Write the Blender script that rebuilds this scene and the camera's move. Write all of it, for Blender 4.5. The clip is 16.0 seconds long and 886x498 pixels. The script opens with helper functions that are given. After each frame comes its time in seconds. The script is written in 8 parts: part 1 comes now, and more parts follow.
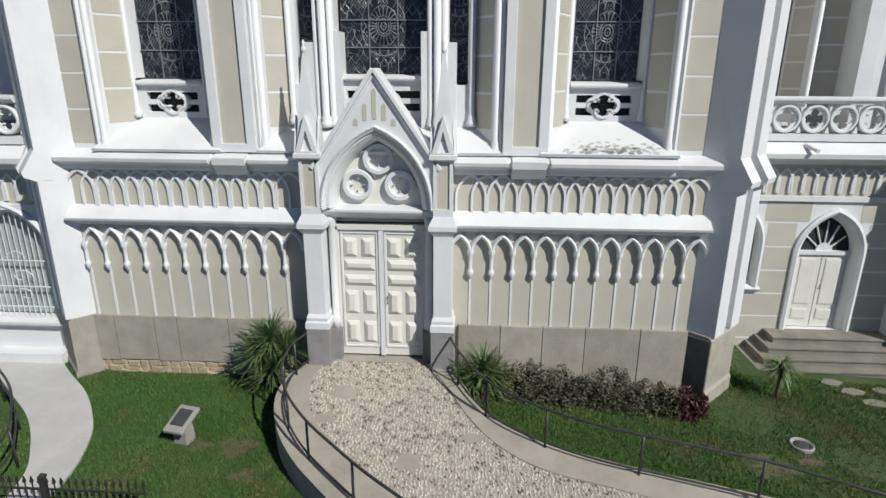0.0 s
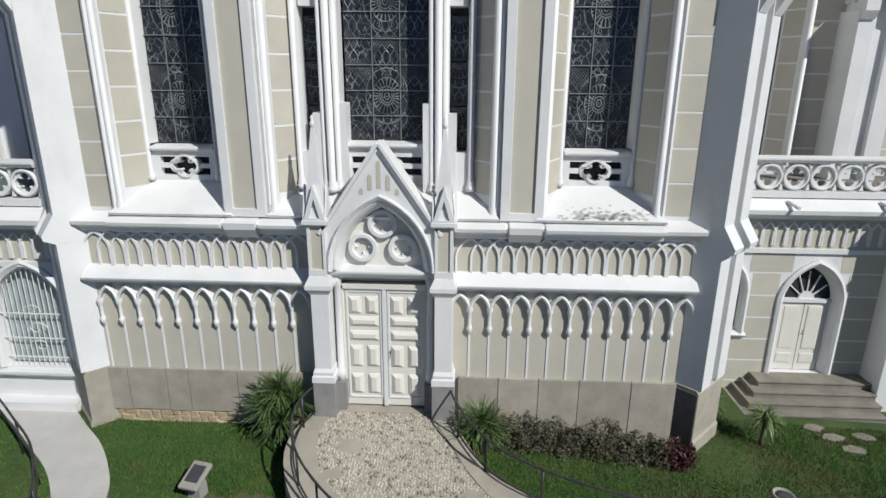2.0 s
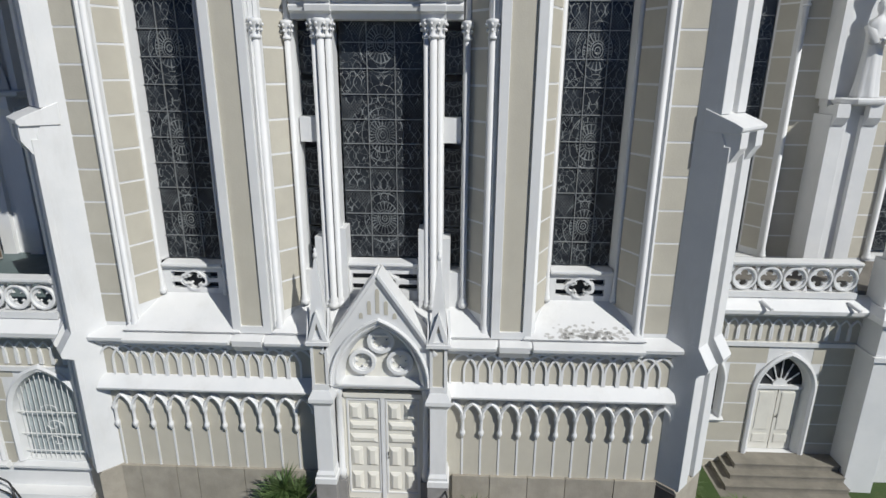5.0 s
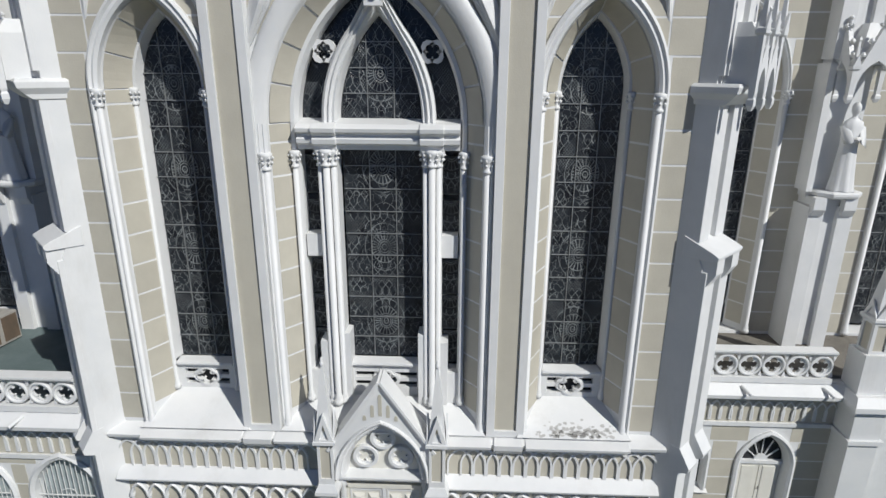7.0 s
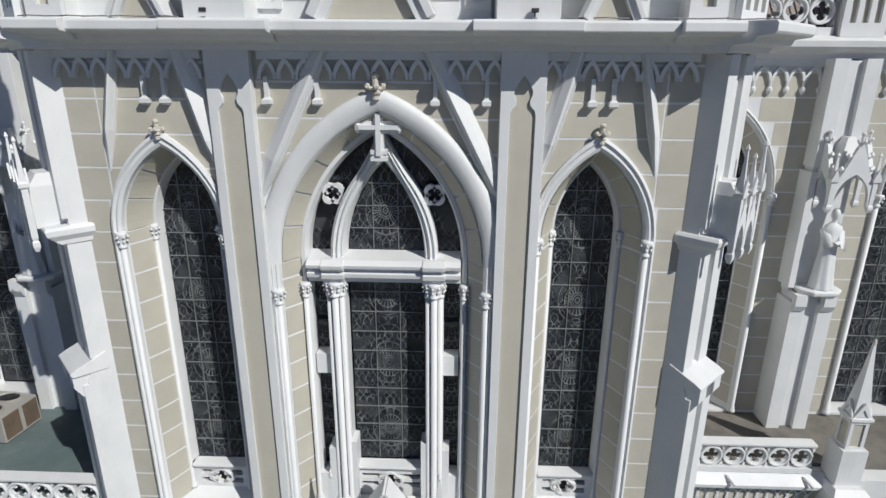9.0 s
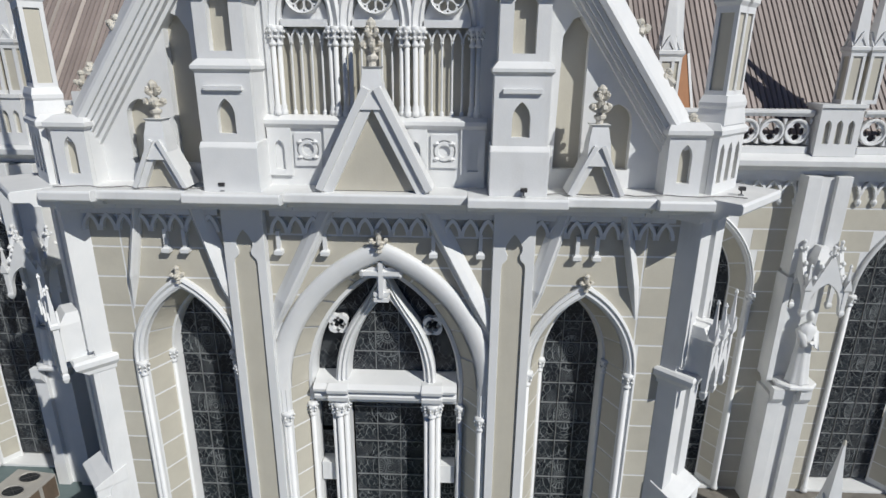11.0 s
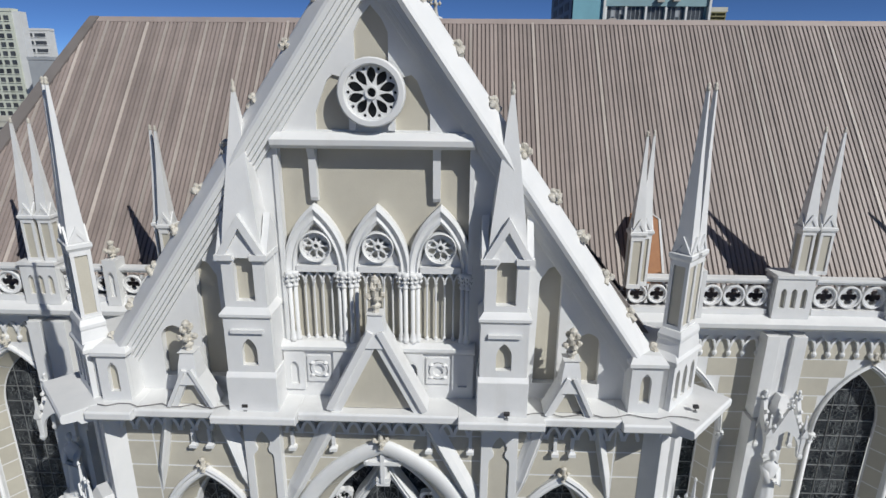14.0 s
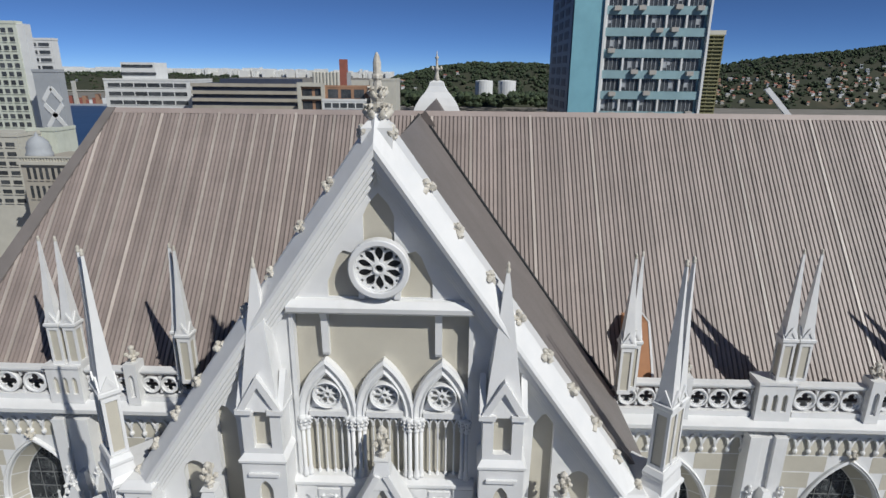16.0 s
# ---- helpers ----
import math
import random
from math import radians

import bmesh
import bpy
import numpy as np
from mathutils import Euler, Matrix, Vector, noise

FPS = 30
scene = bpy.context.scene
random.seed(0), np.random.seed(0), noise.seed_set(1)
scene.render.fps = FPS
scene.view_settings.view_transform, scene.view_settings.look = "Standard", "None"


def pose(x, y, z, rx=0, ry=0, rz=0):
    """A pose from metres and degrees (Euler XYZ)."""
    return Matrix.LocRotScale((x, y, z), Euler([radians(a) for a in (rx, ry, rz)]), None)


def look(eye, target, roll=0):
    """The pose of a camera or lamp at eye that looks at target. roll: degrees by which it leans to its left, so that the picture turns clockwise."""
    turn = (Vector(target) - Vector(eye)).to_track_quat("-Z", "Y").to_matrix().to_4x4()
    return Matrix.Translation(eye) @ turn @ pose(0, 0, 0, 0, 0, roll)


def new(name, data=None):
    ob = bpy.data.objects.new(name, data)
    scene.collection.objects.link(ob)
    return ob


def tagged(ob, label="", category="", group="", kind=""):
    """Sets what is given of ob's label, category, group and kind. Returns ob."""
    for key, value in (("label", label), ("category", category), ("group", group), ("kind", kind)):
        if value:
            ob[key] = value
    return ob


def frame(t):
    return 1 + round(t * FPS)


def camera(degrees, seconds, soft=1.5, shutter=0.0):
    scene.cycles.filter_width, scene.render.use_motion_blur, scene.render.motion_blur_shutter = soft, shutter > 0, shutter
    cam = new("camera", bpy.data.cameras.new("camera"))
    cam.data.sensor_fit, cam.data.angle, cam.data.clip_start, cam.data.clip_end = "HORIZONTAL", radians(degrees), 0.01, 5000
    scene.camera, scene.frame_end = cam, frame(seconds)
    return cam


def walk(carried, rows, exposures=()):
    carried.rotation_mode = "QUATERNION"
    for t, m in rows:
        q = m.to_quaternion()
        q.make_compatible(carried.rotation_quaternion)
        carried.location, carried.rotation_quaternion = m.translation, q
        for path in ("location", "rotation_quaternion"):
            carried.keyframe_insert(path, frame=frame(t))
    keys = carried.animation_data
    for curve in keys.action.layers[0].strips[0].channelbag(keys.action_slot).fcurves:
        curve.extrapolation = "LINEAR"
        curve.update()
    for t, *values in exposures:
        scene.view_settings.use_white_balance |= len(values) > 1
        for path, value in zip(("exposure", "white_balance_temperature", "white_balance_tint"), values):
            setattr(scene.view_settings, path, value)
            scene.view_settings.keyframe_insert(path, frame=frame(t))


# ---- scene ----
EXPOSURE, SUN, SKY = -0.11, 4.4, 0.086
from mathutils.geometry import tessellate_polygon

cam = camera(75.3, 16.0)
# seconds, eye (m), heading to the left, pitch, roll (degrees)
PATH = [
    (0.0, 1.904, -11.336, 6.010, 3.15, -17.19, 0.30),
    (0.5, 1.839, -11.389, 6.259, 2.85, -16.93, 0.30),
    (1.0, 1.807, -11.468, 6.580, 2.72, -16.77, 0.30),
    (1.5, 1.786, -11.535, 6.920, 2.65, -16.68, 0.32),
    (2.0, 1.790, -11.579, 7.294, 2.62, -16.76, 0.39),
    (2.5, 1.789, -11.604, 7.674, 2.52, -16.84, 0.38),
    (3.0, 1.792, -11.620, 8.048, 2.42, -16.81, 0.32),
    (3.5, 1.798, -11.629, 8.436, 2.33, -16.75, 0.38),
    (4.0, 1.800, -11.623, 8.910, 2.25, -16.84, 0.41),
    (4.5, 1.796, -11.606, 9.495, 2.19, -17.11, 0.40),
    (5.0, 1.794, -11.591, 10.096, 2.13, -17.33, 0.41),
    (5.5, 1.789, -11.558, 10.755, 2.08, -17.64, 0.40),
    (6.0, 1.791, -11.588, 11.388, 2.04, -17.63, 0.40),
    (6.5, 1.795, -11.635, 12.026, 2.02, -17.51, 0.40),
    (7.0, 1.799, -11.661, 12.716, 2.01, -17.54, 0.40),
    (7.5, 1.799, -11.655, 13.437, 1.99, -17.62, 0.40),
    (8.0, 1.778, -11.607, 14.199, 1.94, -17.76, 0.40),
    (8.5, 1.734, -11.562, 14.991, 1.85, -17.95, 0.40),
    (9.0, 1.711, -11.566, 15.786, 1.85, -18.02, 0.40),
    (9.5, 1.697, -11.572, 16.586, 1.85, -18.08, 0.42),
    (10.0, 1.711, -11.578, 17.371, 1.84, -18.11, 0.47),
    (10.5, 1.725, -11.592, 18.165, 1.82, -18.11, 0.52),
    (11.0, 1.739, -11.612, 18.968, 1.81, -18.08, 0.57),
    (11.5, 1.767, -11.644, 19.757, 1.78, -18.00, 0.62),
    (12.0, 1.797, -11.690, 20.536, 1.74, -17.83, 0.69),
    (12.5, 1.829, -11.716, 21.389, 1.69, -17.87, 0.60),
    (13.0, 1.842, -11.747, 22.234, 1.62, -17.82, 0.51),
    (13.5, 1.826, -11.826, 23.028, 1.57, -17.48, 0.49),
    (14.0, 1.793, -11.889, 23.869, 1.56, -17.17, 0.50),
    (14.5, 1.746, -11.864, 24.815, 1.56, -17.21, 0.51),
    (15.0, 1.733, -11.856, 25.771, 1.61, -17.22, 0.48),
    (15.5, 1.749, -11.849, 26.712, 1.73, -17.24, 0.41),
    (16.0, 1.757, -11.890, 27.584, 1.68, -17.19, 0.50),
]
walk(cam, [(t, Matrix.Translation((x, y, z)) @ pose(0, 0, 0, 90, 0, yaw) @ pose(0, 0, 0, pitch, 0, 0) @ pose(0, 0, 0, 0, 0, roll))
           for t, x, y, z, yaw, pitch, roll in PATH], [(0, EXPOSURE + 0.14, 6380, 8), (3.5, EXPOSURE + 0.07, 6370, 8), (6, EXPOSURE, 6350, 8), (9, EXPOSURE + 0.01, 6350, 8), (12, EXPOSURE + 0.01, 6350, 8), (16, EXPOSURE - 0.03, 6390, 8)])

# ---- sky and sun ----
SUN_EL, SUN_AZ = 41.0, 45.5   # azimuth from the facade's outward normal (-y) towards +x
world = bpy.data.worlds.new("sky")
scene.world = world
world.use_nodes = True
wn = world.node_tree.nodes
sky = wn.new("ShaderNodeTexSky")
sky.sky_type, sky.sun_disc = "NISHITA", False
sky.sun_elevation, sky.sun_rotation = radians(SUN_EL), radians(180 - SUN_AZ)
sky.altitude, sky.air_density, sky.dust_density, sky.ozone_density = 9000, 0.85, 0.0, 6.5
wn["Background"].inputs[1].default_value = SKY
world.node_tree.links.new(sky.outputs[0], wn["Background"].inputs[0])
sun = new("sun", bpy.data.lights.new("sun", "SUN"))
sun.data.energy, sun.data.angle, sun.data.color = SUN, radians(0.5), (1.0, 0.97, 0.93)
sd = Vector((math.sin(radians(SUN_AZ)) * math.cos(radians(SUN_EL)), -math.cos(radians(SUN_AZ)) * math.cos(radians(SUN_EL)), math.sin(radians(SUN_EL))))
sun.matrix_world = look(sd * 80, (0, 0, 0))


# ---- materials ----
def nodes_of(m):
    m.use_nodes = True
    return m.node_tree.nodes, m.node_tree.links, m.node_tree.nodes["Principled BSDF"]


def surface(name, a, b, scale=3.0, rough=0.6, fine=40.0, bump=0.15, metal=0.0, stain=None, stain_scale=0.6, stain_amount=0.4, per_object=0.0, streak=0.0):
    """Two-scale mottled surface: colours a and b mixed by large noise, fine grain in relief, optional stains and vertical streaks."""
    m = bpy.data.materials.new(name)
    n, l, p = nodes_of(m)
    tc = n.new("ShaderNodeTexCoord")
    geo = n.new("ShaderNodeNewGeometry")
    big = n.new("ShaderNodeTexNoise")
    big.inputs["Scale"].default_value, big.inputs["Detail"].default_value, big.inputs["Roughness"].default_value = scale, 6, 0.6
    l.new(geo.outputs["Position"], big.inputs["Vector"])
    ramp = n.new("ShaderNodeMapRange")
    ramp.inputs[1].default_value, ramp.inputs[2].default_value = 0.35, 0.65
    l.new(big.outputs[0], ramp.inputs[0])
    mix = n.new("ShaderNodeMix")
    mix.data_type = "RGBA"
    mix.inputs[6].default_value, mix.inputs[7].default_value = (*a, 1), (*b, 1)
    l.new(ramp.outputs[0], mix.inputs[0])
    colour = mix.outputs[2]
    small = n.new("ShaderNodeTexNoise")
    small.inputs["Scale"].default_value, small.inputs["Detail"].default_value = fine, 4
    l.new(geo.outputs["Position"], small.inputs["Vector"])
    if stain:
        st = n.new("ShaderNodeTexNoise")
        st.inputs["Scale"].default_value, st.inputs["Detail"].default_value, st.inputs["Roughness"].default_value = stain_scale, 8, 0.7
        mp = n.new("ShaderNodeMapping")
        mp.inputs["Scale"].default_value = (1, 1, 0.25 if streak else 1)
        l.new(geo.outputs["Position"], mp.inputs[0])
        l.new(mp.outputs[0], st.inputs["Vector"])
        sr = n.new("ShaderNodeMapRange")
        sr.inputs[1].default_value, sr.inputs[2].default_value, sr.inputs[4].default_value = 0.55, 0.75, stain_amount
        l.new(st.outputs[0], sr.inputs[0])
        mix2 = n.new("ShaderNodeMix")
        mix2.data_type = "RGBA"
        mix2.inputs[7].default_value = (*stain, 1)
        l.new(sr.outputs[0], mix2.inputs[0])
        l.new(colour, mix2.inputs[6])
        colour = mix2.outputs[2]
    if per_object:
        oi = n.new("ShaderNodeObjectInfo")
        hs = n.new("ShaderNodeHueSaturation")
        vr = n.new("ShaderNodeMapRange")
        vr.inputs[3].default_value, vr.inputs[4].default_value = 1 - per_object, 1 + per_object
        l.new(oi.outputs["Random"], vr.inputs[0])
        l.new(vr.outputs[0], hs.inputs["Value"])
        l.new(colour, hs.inputs["Color"])
        colour = hs.outputs[0]
    l.new(colour, p.inputs["Base Color"])
    p.inputs["Metallic"].default_value = metal
    rr = n.new("ShaderNodeMapRange")
    rr.inputs[3].default_value, rr.inputs[4].default_value = max(0.05, rough - 0.12), min(1, rough + 0.12)
    l.new(small.outputs[0], rr.inputs[0])
    l.new(rr.outputs[0], p.inputs["Roughness"])
    bp = n.new("ShaderNodeBump")
    bp.inputs["Strength"].default_value, bp.inputs["Distance"].default_value = bump, 0.02
    l.new(small.outputs[0], bp.inputs["Height"])
    l.new(bp.outputs[0], p.inputs["Normal"])
    return m


WHITE = surface("white_paint", (0.70, 0.70, 0.69), (0.65, 0.655, 0.65), 1.3, 0.55, 25, 0.12, stain=(0.46, 0.44, 0.40), stain_scale=1.3, stain_amount=0.30, streak=1)
BEIGE = surface("beige_paint", (0.50, 0.471, 0.392), (0.465, 0.436, 0.363), 1.5, 0.65, 30, 0.15, stain=(0.36, 0.34, 0.29), stain_scale=0.8, stain_amount=0.3, streak=1)
BLOCKS = surface("beige_block", (0.49, 0.462, 0.384), (0.45, 0.421, 0.351), 1.5, 0.65, 30, 0.15, stain=(0.36, 0.34, 0.29), stain_scale=1.2, stain_amount=0.25, per_object=0.05)
STONE = surface("plinth_stone", (0.37, 0.338, 0.278), (0.295, 0.27, 0.222), 2.2, 0.85, 22, 0.35, stain=(0.18, 0.155, 0.125), stain_scale=0.9, stain_amount=0.45, per_object=0.10, streak=1)
RUBBLE = surface("rubble_footing", (0.46, 0.37, 0.24), (0.33, 0.26, 0.17), 3.0, 0.85, 12, 0.7, stain=(0.16, 0.13, 0.09), stain_scale=2, stain_amount=0.6)
GREYSTONE = surface("grey_pier_stone", (0.27, 0.26, 0.25), (0.21, 0.205, 0.195), 2.5, 0.7, 25, 0.3, stain=(0.13, 0.12, 0.115), stain_scale=1.5, stain_amount=0.4, streak=1)
FINIAL = surface("weathered_finial", (0.62, 0.59, 0.52), (0.44, 0.41, 0.35), 6, 0.8, 30, 0.6, stain=(0.14, 0.125, 0.10), stain_scale=5, stain_amount=0.7)
DOORW = surface("cream_door_paint", (0.70, 0.68, 0.61), (0.66, 0.64, 0.57), 2, 0.45, 35, 0.08, stain=(0.5, 0.47, 0.4), stain_scale=1.4, stain_amount=0.2)
CONCRETE = surface("concrete", (0.33, 0.315, 0.285), (0.27, 0.255, 0.23), 1.2, 0.8, 18, 0.3, stain=(0.22, 0.21, 0.195), stain_scale=1.2, stain_amount=0.5)
KERB = surface("kerb_concrete", (0.385, 0.35, 0.295), (0.31, 0.28, 0.235), 1.4, 0.85, 18, 0.3, stain=(0.20, 0.185, 0.16), stain_scale=1.6, stain_amount=0.5)
IRON = surface("dark_iron", (0.055, 0.055, 0.06), (0.085, 0.08, 0.075), 8, 0.45, 60, 0.15, metal=0.6)
# Sheet darker than its ribs: the grooves' shadow is put into the colour.
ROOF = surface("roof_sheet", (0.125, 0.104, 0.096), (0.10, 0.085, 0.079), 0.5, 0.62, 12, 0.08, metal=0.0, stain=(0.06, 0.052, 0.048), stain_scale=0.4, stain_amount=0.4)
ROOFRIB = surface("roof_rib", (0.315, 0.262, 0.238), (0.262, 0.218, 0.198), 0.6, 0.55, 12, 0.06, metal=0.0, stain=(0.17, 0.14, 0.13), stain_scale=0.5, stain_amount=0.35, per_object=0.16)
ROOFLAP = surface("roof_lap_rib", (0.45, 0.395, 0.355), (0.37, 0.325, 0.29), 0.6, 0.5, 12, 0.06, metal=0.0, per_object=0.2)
VALLEY = surface("valley_flashing", (0.19, 0.17, 0.16), (0.16, 0.145, 0.135), 0.8, 0.6, 12, 0.1, stain=(0.13, 0.115, 0.105), stain_scale=0.7, stain_amount=0.5)
FLATROOF = surface("flat_roof_membrane", (0.13, 0.17, 0.17), (0.10, 0.135, 0.135), 1.0, 0.7, 12, 0.2, stain=(0.28, 0.29, 0.28), stain_scale=0.8, stain_amount=0.5)
DARKSTONE = surface("dark_brown_stone", (0.20, 0.165, 0.135), (0.15, 0.125, 0.105), 2.5, 0.8, 22, 0.3, stain=(0.10, 0.085, 0.07), stain_scale=1.5, stain_amount=0.5)
# Near-black; behind pierced openings it replaces their unlit depth.
DARK = surface("near_black", (0.02, 0.022, 0.025), (0.012, 0.013, 0.015), 2, 0.7, 20, 0.0)
LEAD = surface("pale_lead", (0.28, 0.29, 0.29), (0.21, 0.22, 0.22), 5, 0.5, 50, 0.1, metal=0.3)


# ---- mesh helpers ----
class Shape:
    """Collects faces and makes one mesh."""

    def __init__(self):
        self.v, self.f = [], []

    def add(self, verts, faces):
        o = len(self.v)
        self.v += [tuple(p) for p in verts]
        self.f += [tuple(i + o for i in f) for f in faces]
        return self

    def box(self, x0, x1, y0, y1, z0, z1):
        return self.add([(x0, y0, z0), (x1, y0, z0), (x1, y1, z0), (x0, y1, z0), (x0, y0, z1), (x1, y0, z1), (x1, y1, z1), (x0, y1, z1)],
                        [(0, 3, 2, 1), (4, 5, 6, 7), (0, 1, 5, 4), (1, 2, 6, 5), (2, 3, 7, 6), (3, 0, 4, 7)])

    def loft(self, rings, closed=True, caps=True):
        """Joins rings of equal length one after another."""
        k = len(rings[0])
        vs = [p for r in rings for p in r]
        fs = []
        for a in range(len(rings) - 1):
            for i in range(k if closed else k - 1):
                j = (i + 1) % k
                fs.append((a * k + i, a * k + j, (a + 1) * k + j, (a + 1) * k + i))
        if caps:
            fs += [tuple(range(k))[::-1], tuple(range((len(rings) - 1) * k, len(rings) * k))]
        return self.add(vs, fs)

    def plate(self, outer, holes, y0, y1):
        """An upright plate in the x-z plane, from y0 (front) to y1, with holes through it."""
        loops = [list(outer)] + [list(h) for h in holes]
        flat = [p for lp in loops for p in lp]
        tri = tessellate_polygon([[Vector((p[0], p[1], 0)) for p in lp] for lp in loops])
        n = len(flat)
        vs = [(p[0], y0, p[1]) for p in flat] + [(p[0], y1, p[1]) for p in flat]
        fs = [tuple(t) for t in tri] + [tuple(i + n for i in t)[::-1] for t in tri]
        o = 0
        for lp in loops:
            k = len(lp)
            fs += [(o + i, o + (i + 1) % k, n + o + (i + 1) % k, n + o + i) for i in range(k)]
            o += k
        return self.add(vs, fs)

    def prism_x(self, yz, x0, x1):
        """A profile in the y-z plane drawn along x."""
        return self.loft([[(x0, a, b) for a, b in yz], [(x1, a, b) for a, b in yz]])

    def prism_z(self, xy, z0, z1):
        return self.loft([[(a, b, z0) for a, b in xy], [(a, b, z1) for a, b in xy]])

    def lathe(self, profile, cx, cy, sides=8, turn=0.0):
        """Rings of (radius, z) about an upright axis."""
        rings = []
        for r, z in profile:
            rings.append([(cx + r * math.cos(turn + 2 * math.pi * i / sides), cy + r * math.sin(turn + 2 * math.pi * i / sides), z) for i in range(sides)])
        return self.loft(rings)

    def tube(self, pts, r, sides=6, taper=1.0):
        rings = []
        for i, p in enumerate(pts):
            a, b = Vector(pts[max(i - 1, 0)]), Vector(pts[min(i + 1, len(pts) - 1)])
            d = (b - a).normalized()
            u = d.cross(Vector((0, 0, 1)))
            u = u.normalized() if u.length > 1e-4 else Vector((1, 0, 0))
            w = d.cross(u)
            rr = r * (1 + (taper - 1) * i / max(1, len(pts) - 1))
            rings.append([Vector(p) + rr * (math.cos(2 * math.pi * k / sides) * u + math.sin(2 * math.pi * k / sides) * w) for k in range(sides)])
        return self.loft(rings)

    def ring(self, cx, cz, r0, r1, y0, y1, n=24):
        """A flat ring in the x-z plane."""
        o = [(cx + r1 * math.cos(2 * math.pi * i / n), cz + r1 * math.sin(2 * math.pi * i / n)) for i in range(n)]
        h = [(cx + r0 * math.cos(2 * math.pi * i / n), cz + r0 * math.sin(2 * math.pi * i / n)) for i in range(n)]
        rings = [[(a, y1, b) for a, b in o], [(a, y0 + 0.02, b) for a, b in o], [(cx + (a - cx) * 0.96, y0, cz + (b - cz) * 0.96) for a, b in o],
                 [(cx + (a - cx) * 1.05, y0, cz + (b - cz) * 1.05) for a, b in h], [(a, y0 + 0.02, b) for a, b in h], [(a, y1, b) for a, b in h]]
        return self.loft(rings, caps=False)

    def mesh(self, name, material, smooth=False):
        me = bpy.data.meshes.new(name)
        me.from_pydata(self.v, [], self.f)
        bm = bmesh.new()
        bm.from_mesh(me)
        bmesh.ops.recalc_face_normals(bm, faces=bm.faces)
        bm.to_mesh(me)
        bm.free()
        me.materials.append(material)
        if smooth:
            me.shade_smooth()
        return me


def part(name, shape, material, parent=None, label="", smooth=False, bevel=0.0):
    ob = new(name, shape.mesh(name, material, smooth))
    if parent is not None:
        ob.parent = parent
    if label:
        ob["label"] = label
    if bevel:
        b = ob.modifiers.new("edge", "BEVEL")
        b.width, b.segments, b.limit_method = bevel, 2, "ANGLE"
    return ob


def thing(name, label, category, group="", kind="", at=(0, 0, 0)):
    ob = new(name)
    ob.location = at
    ob.empty_display_size = 0.3
    return tagged(ob, label, category, group, kind)


def lancet(cx, hw, spring, rise, foot=None, n=10):
    """The outline of a pointed arch, from the left foot over the tip to the right foot (x, z)."""
    r = (hw * hw + rise * rise) / (2 * hw)
    a1 = math.asin(min(1, rise / r))
    if rise > r:
        a1 = math.pi - a1
    left = [(cx - hw + r - r * math.cos(a1 * i / n), spring + r * math.sin(a1 * i / n)) for i in range(n + 1)]
    right = [(2 * cx - x, z) for x, z in left[-2::-1]]
    pts = left + right
    if foot is not None:
        pts = [(cx - hw, foot)] + pts + [(cx + hw, foot)]
    return pts


def arch_band(shape, profile, cx, spring, foot, n=10):
    """Sweeps a profile of (half width, rise, y) points round a pointed arch with legs."""
    rings = []
    for hw, rise, y in profile:
        rings.append([(x, y, z) for x, z in lancet(cx, hw, spring, rise, foot, n)])
    return shape.loft(rings, closed=False, caps=False)


def circle(cx, cz, r, n=20, a0=0.0):
    return [(cx + r * math.cos(a0 + 2 * math.pi * i / n), cz + r * math.sin(a0 + 2 * math.pi * i / n)) for i in range(n)]


def quatrefoil(cx, cz, r, turn=0.0, lobes=4, n=7, open_=0.52):
    """A lobed opening."""
    pts = []
    for k in range(lobes):
        a = turn + 2 * math.pi * k / lobes
        ox, oz = cx + r * open_ * math.cos(a), cz + r * open_ * math.sin(a)
        for i in range(n):
            b = a + math.radians(-115 + 230 * i / (n - 1))
            pts.append((ox + r * (1 - open_) * math.cos(b), oz + r * (1 - open_) * math.sin(b)))
    return pts


def rect(x0, x1, z0, z1):
    return [(x0, z0), (x1, z0), (x1, z1), (x0, z1)]


def flip(pts):
    return [(-x, z) for x, z in pts][::-1]


